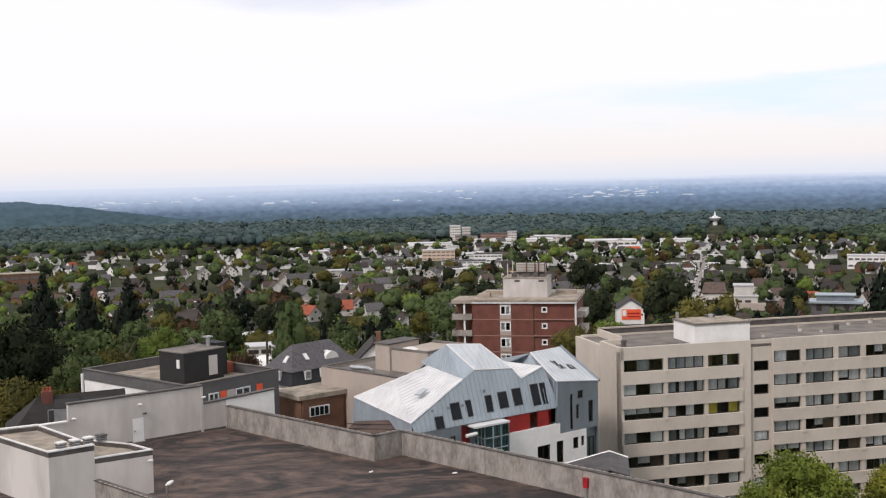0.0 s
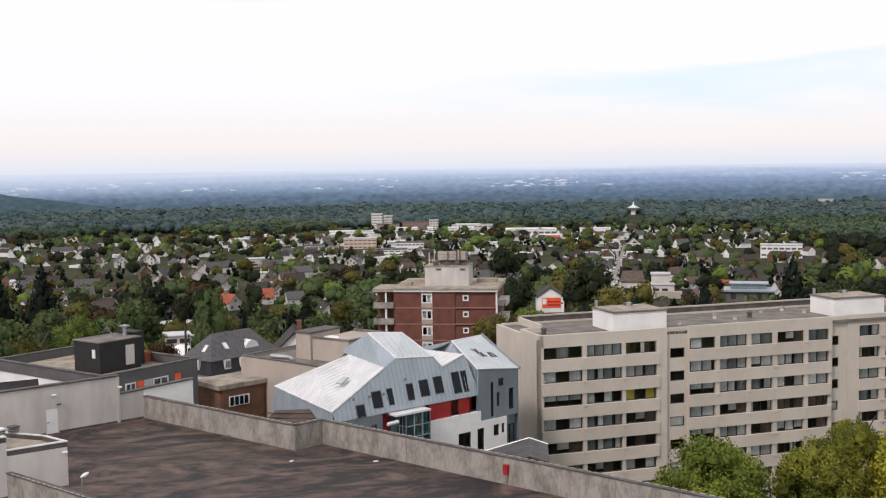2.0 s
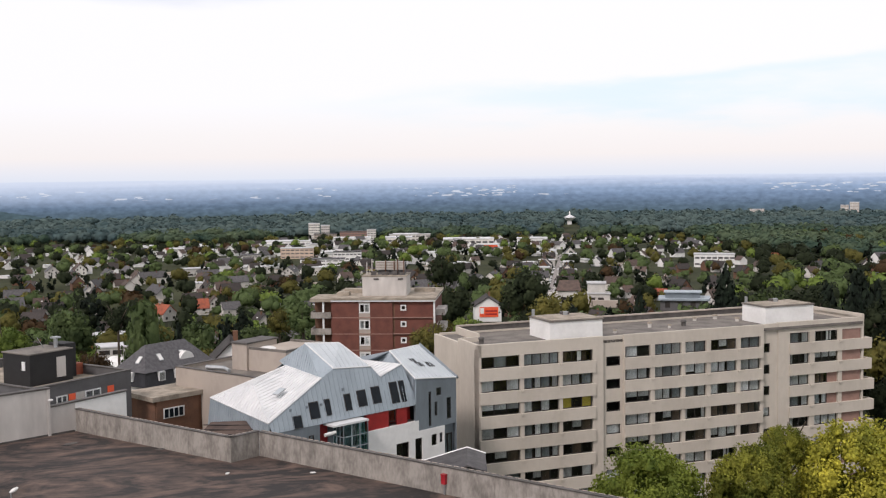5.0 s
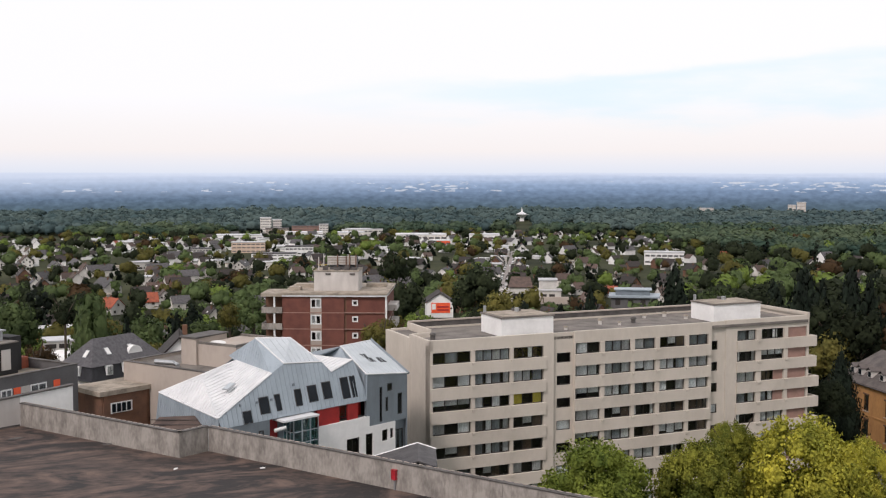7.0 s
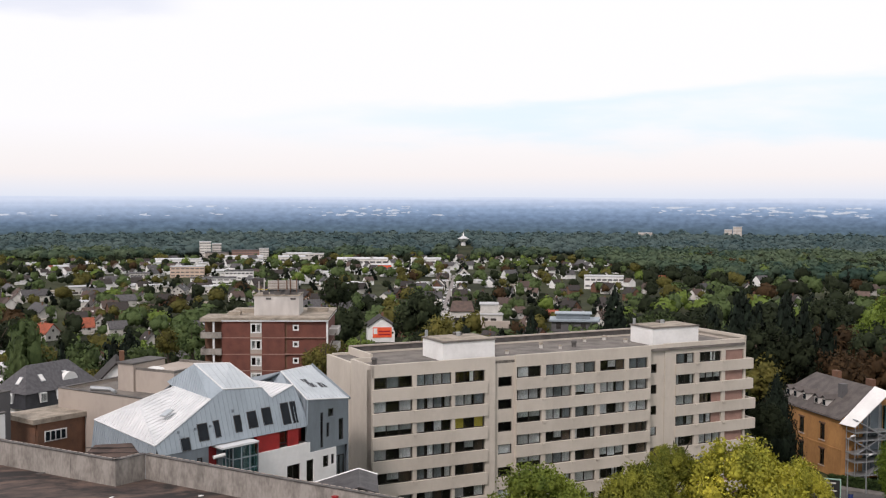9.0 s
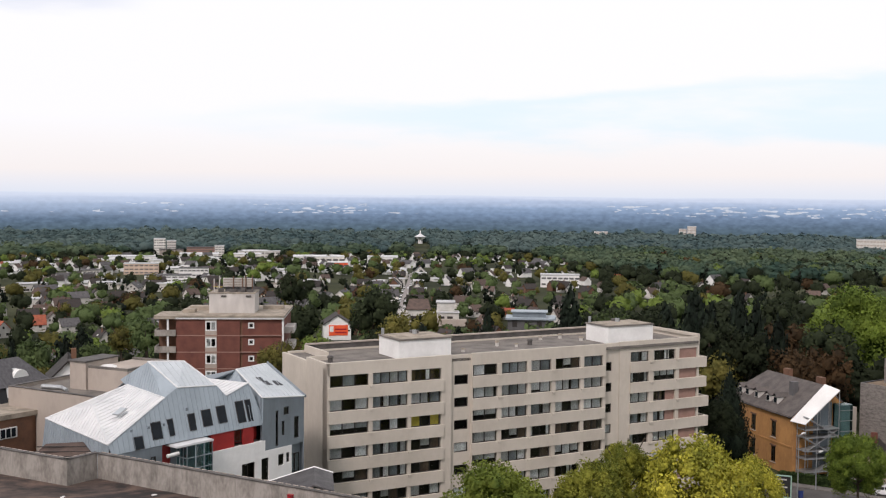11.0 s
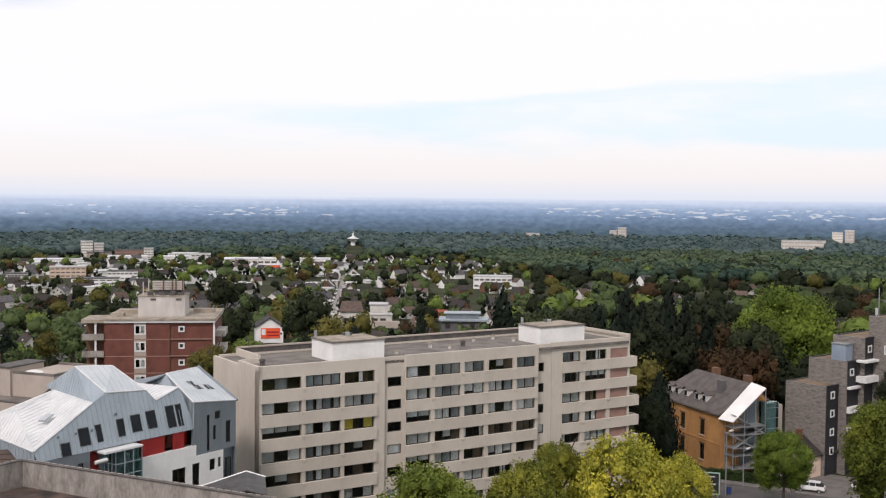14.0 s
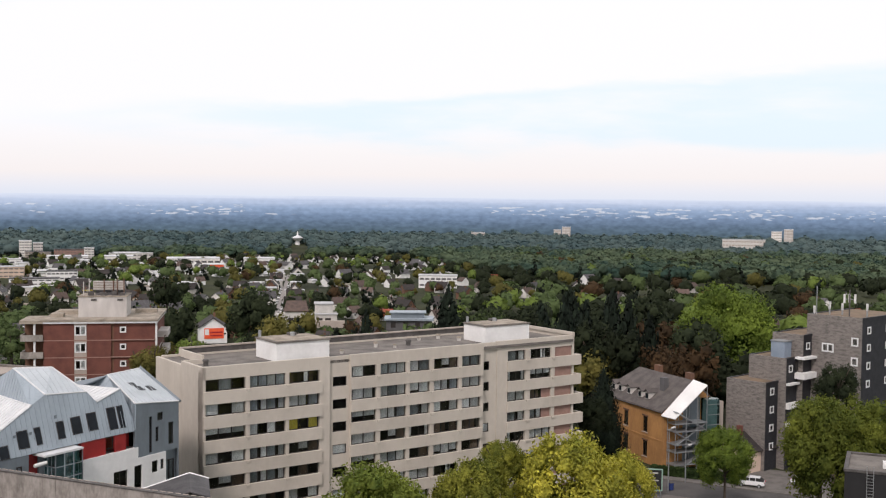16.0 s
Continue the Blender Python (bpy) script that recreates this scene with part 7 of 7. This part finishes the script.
hall("far_tower_block", "pale tower block beyond the woods", "apartment block", *bearing(40.55, 1950), 17, 14, 26, -41, M["housewall"], M["hallroof"], 5, 6)
# plaster instead of white mutes these far blocks as painted haze
hall("far_tower_block", "second pale tower block beyond the woods", "apartment block", *bearing(41.12, 1952), 15, 14, 30, -41, M["plaster"], M["hallroof"], 4, 6)
hall("far_tower_block", "pale houses grouped far in the woods", "apartment block", *bearing(30.0, 1960), 15, 14, 28, -30, M["plaster"], M["hallroof"], 4, 6)
hall("far_tower_block", "small pale block far in the woods", "apartment block", *bearing(29.55, 1965), 13, 12, 23, -30, M["plaster"], M["hallroof"], 3, 5)
hall("far_tower_block", "low pale house far in the woods", "apartment block", *bearing(25.4, 1950), 24, 12, 17, -26, M["plaster"], M["hallroof"], 5, 3)
ob = thing("water_tower", pose(497, 1736, -47), "white tower with a broad stepped top above the woods", "tower")
part("shaft", rod(bmesh.new(), (0, 0, 0), (0, 0, 22), 4.5, 16, 3.2), M["white"], ob)
part("bowl", rod(bmesh.new(), (0, 0, 16), (0, 0, 21), 5.0, 16, 10.0), M["white"], ob)
part("cap", rod(bmesh.new(), (0, 0, 21), (0, 0, 25), 9.0, 16, 2.0), M["hallroof"], ob)
part("spire", rod(bmesh.new(), (0, 0, 25), (0, 0, 32), 1.6, 8, 0.3), M["white"], ob)
ob = thing("radio_tower", pose(577.6, 1729, -47), "small white tower top above the woods", "tower")
part("shaft", rod(bmesh.new(), (0, 0, 0), (0, 0, 10), 2.5, 10), M["plaster"], ob)
part("head", rod(bmesh.new(), (0, 0, 6), (0, 0, 14), 3.6, 12, 3.0), M["white"], ob)

# ---- garden trees: single trees near by, one stand of many further off ----
WEIGHTS = (("green", 5), ("dark", 4.5), ("olive", 2.6), ("bright", 1.3), ("rust", 0.7), ("conifer", 1.8))
names, weights = [k for k, _ in WEIGHTS], [w for _, w in WEIGHTS]
spots, tries = [], 0
# trees on each house's camera side, placed to screen its lower walls from view
for a, b in homes:
    d = math.hypot(a, b)
    for side in (-1, 1):
        r = rng.uniform(2.2, 4.4)
        off, along_ = rng.uniform(1.0, 6.5) * side, rng.uniform(6.5, 9.5)
        x, y = a - a / d * along_ + b / d * off, b - b / d * along_ - a / d * off
        if rng.random() < (0.75 if d < 800 else 0.5) and free_of_buildings(x, y, r * 0.8) and road_gap(x, y) > 2.6 + r * 0.7 and all(math.hypot(x - p, y - q) > 4.4 + r * 0.35 for p, q in homes):
            spots.append((x, y, r, d))
while len(spots) < 2800 and tries < 60000:
    tries += 1
    az = rng.uniform(-27, 47)
    d = math.sqrt(rng.uniform(152 ** 2, 1420 ** 2))
    if d > 650 and rng.random() < 0.42:
        d = rng.uniform(160, 650)
    x, y = d * math.sin(radians(az)), d * math.cos(radians(az))
    r = rng.uniform(3.2, 6.8) if d < 500 else rng.uniform(3.4, 7.4)
    if az > 25:
        r = rng.uniform(4.5, 9.5)
    if rng.random() < 0.2:
        r = rng.uniform(1.4, 2.1)
    if not free_of_buildings(x, y, r * 0.8) or road_gap(x, y) < 2.6 + r * 0.7 or any(math.hypot(x - a, y - b) < 4.4 + r * 0.35 for a, b in homes):
        continue
    if any(abs(x - a) < 12 and abs(y - b) < 12 and math.hypot(x - a, y - b) < 0.70 * (r + c) for a, b, c, _ in spots):
        continue
    spots.append((x, y, r, d))
spots.sort(key=lambda s: s[3])
far_spots = []
for i, (x, y, r, d) in enumerate(spots):
    kind = rng.choices(names, weights if x < y * 0.47 else (5, 8, 1.2, 0.9, 0.8, 1.6))[0]
    if d < 300 and x < 0 and kind == "conifer":
        kind = "green"
    h = r * rng.uniform(1.9, 2.6) * (1.35 if kind == "conifer" else 1.0)
    h = min(max(h, 6.5 if r > 2.2 else 3.0), 17.0 if d < 550 or x > y * 0.47 else 12.5)
    if i < 190:
        tree(kind, x, y, ground_z(x, y) + h, r if kind != "conifer" else r * 0.8, rng.uniform(0, 360), False, rng.randrange(3))
    else:
        far_spots.append((x, y, r, h, kind))


def stand(name, label, rows, material, seeds, leaves, leaf, lobes, shape="round", jitter=0.5):
    """Many trees as one joined mesh."""
    stock = [crown_arrays(s, leaves, leaf, lobes, shape, jitter, 3, 5, (0.86, 1.15), 0.93) for s in seeds]
    vs, fs, ns, base = [], [], [], 0
    g = np.random.default_rng(5)
    for i, (x, y, r, h) in enumerate(rows):
        q, f, nn = stock[i % len(stock)]
        a = g.uniform(0, math.tau)
        c, s = math.cos(a), math.sin(a)
        p = np.empty_like(q)
        p[:, 0] = x + (q[:, 0] * c - q[:, 1] * s) * r * 2.1
        p[:, 1] = y + (q[:, 0] * s + q[:, 1] * c) * r * 2.1
        p[:, 2] = ground_z(x, y) + q[:, 2] * h
        vs.append(p), fs.append(f + base)
        ns.append(np.stack([nn[:, 0] * c - nn[:, 1] * s, nn[:, 0] * s + nn[:, 1] * c, nn[:, 2]], 1))
        base += len(q)
    v, f = np.vstack(vs), np.vstack(fs)
    me = bpy.data.meshes.new(name)
    me.vertices.add(len(v)), me.loops.add(len(f) * 4), me.polygons.add(len(f))
    me.vertices.foreach_set("co", v.astype(np.float32).ravel())
    me.loops.foreach_set("vertex_index", f.astype(np.int32).ravel())
    me.polygons.foreach_set("loop_start", np.arange(len(f), dtype=np.int32) * 4)
    me.update(calc_edges=True)
    me.shade_smooth()
    me.normals_split_custom_set_from_vertices(np.vstack(ns).tolist())
    me.materials.append(material)
    return tagged(new(name, me), label, "woods", kind="stuff")


TONE = {"green": "leaf", "dark": "leafdark", "olive": "leafolive", "bright": "leafbright", "rust": "leafrust", "conifer": "needle"}
for kind in names:
    rows = [s[:4] for s in far_spots if s[4] == kind]
    stand("garden_trees", "scattered garden trees between the houses, " + KINDS[kind][2].split(" with")[0], rows, M[TONE[kind]], (21, 22, 23, 24), 70, 0.085, 6, KINDS[kind][1], 0.5)

# ---- the woods that run out to the plain ----
rows = []
tries = 0
cells = set()
while len(rows) < 4800 and tries < 60000:
    tries += 1
    az = rng.uniform(-28, 48)
    d = math.sqrt(rng.uniform(640 ** 2, 2035 ** 2)) if rng.random() < 0.75 else rng.uniform(900, 1700)
    edge = 1460 + 160 * noise.noise((az * 0.15, 0, 0)) if az < 22 else 985 + 90 * noise.noise((az * 0.3, 4, 0)) + max(0, 27 - az) * 80
    if d < edge:
        continue
    x, y = d * math.sin(radians(az)), d * math.cos(radians(az))
    size = 13 if d < 1350 else 16
    cell = (size, round(x / size), round(y / size))
    if cell in cells or abs(az - 16.0) < 0.25 and d < 1780 or any(abs(az - a) < w and d0 < d < d1 for a, w, d0, d1 in ((39.0, 1.15, 1640, 1800), (40.9, 0.6, 1900, 2000), (3.9, 2.3, 1425, 1480), (16.0, 0.6, 1450, 1800), (18.5, 0.3, 1500, 1740))):
        continue
    cells.add(cell)
    r = size * rng.uniform(0.52, 0.86)
    rows.append((x, y, r, r * rng.uniform(0.85, 1.35) + 5.0))
# trees from 1500 m on get the stronger painted haze tint
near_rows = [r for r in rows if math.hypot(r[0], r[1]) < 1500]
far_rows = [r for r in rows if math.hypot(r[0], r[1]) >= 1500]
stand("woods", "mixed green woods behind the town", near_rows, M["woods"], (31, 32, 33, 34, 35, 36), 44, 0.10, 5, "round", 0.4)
stand("far_woods", "haze-tinted woods reaching to the far plain", far_rows, M["woodshazed"], (41, 42, 43, 44), 16, 0.12, 3, "round", 0.3)
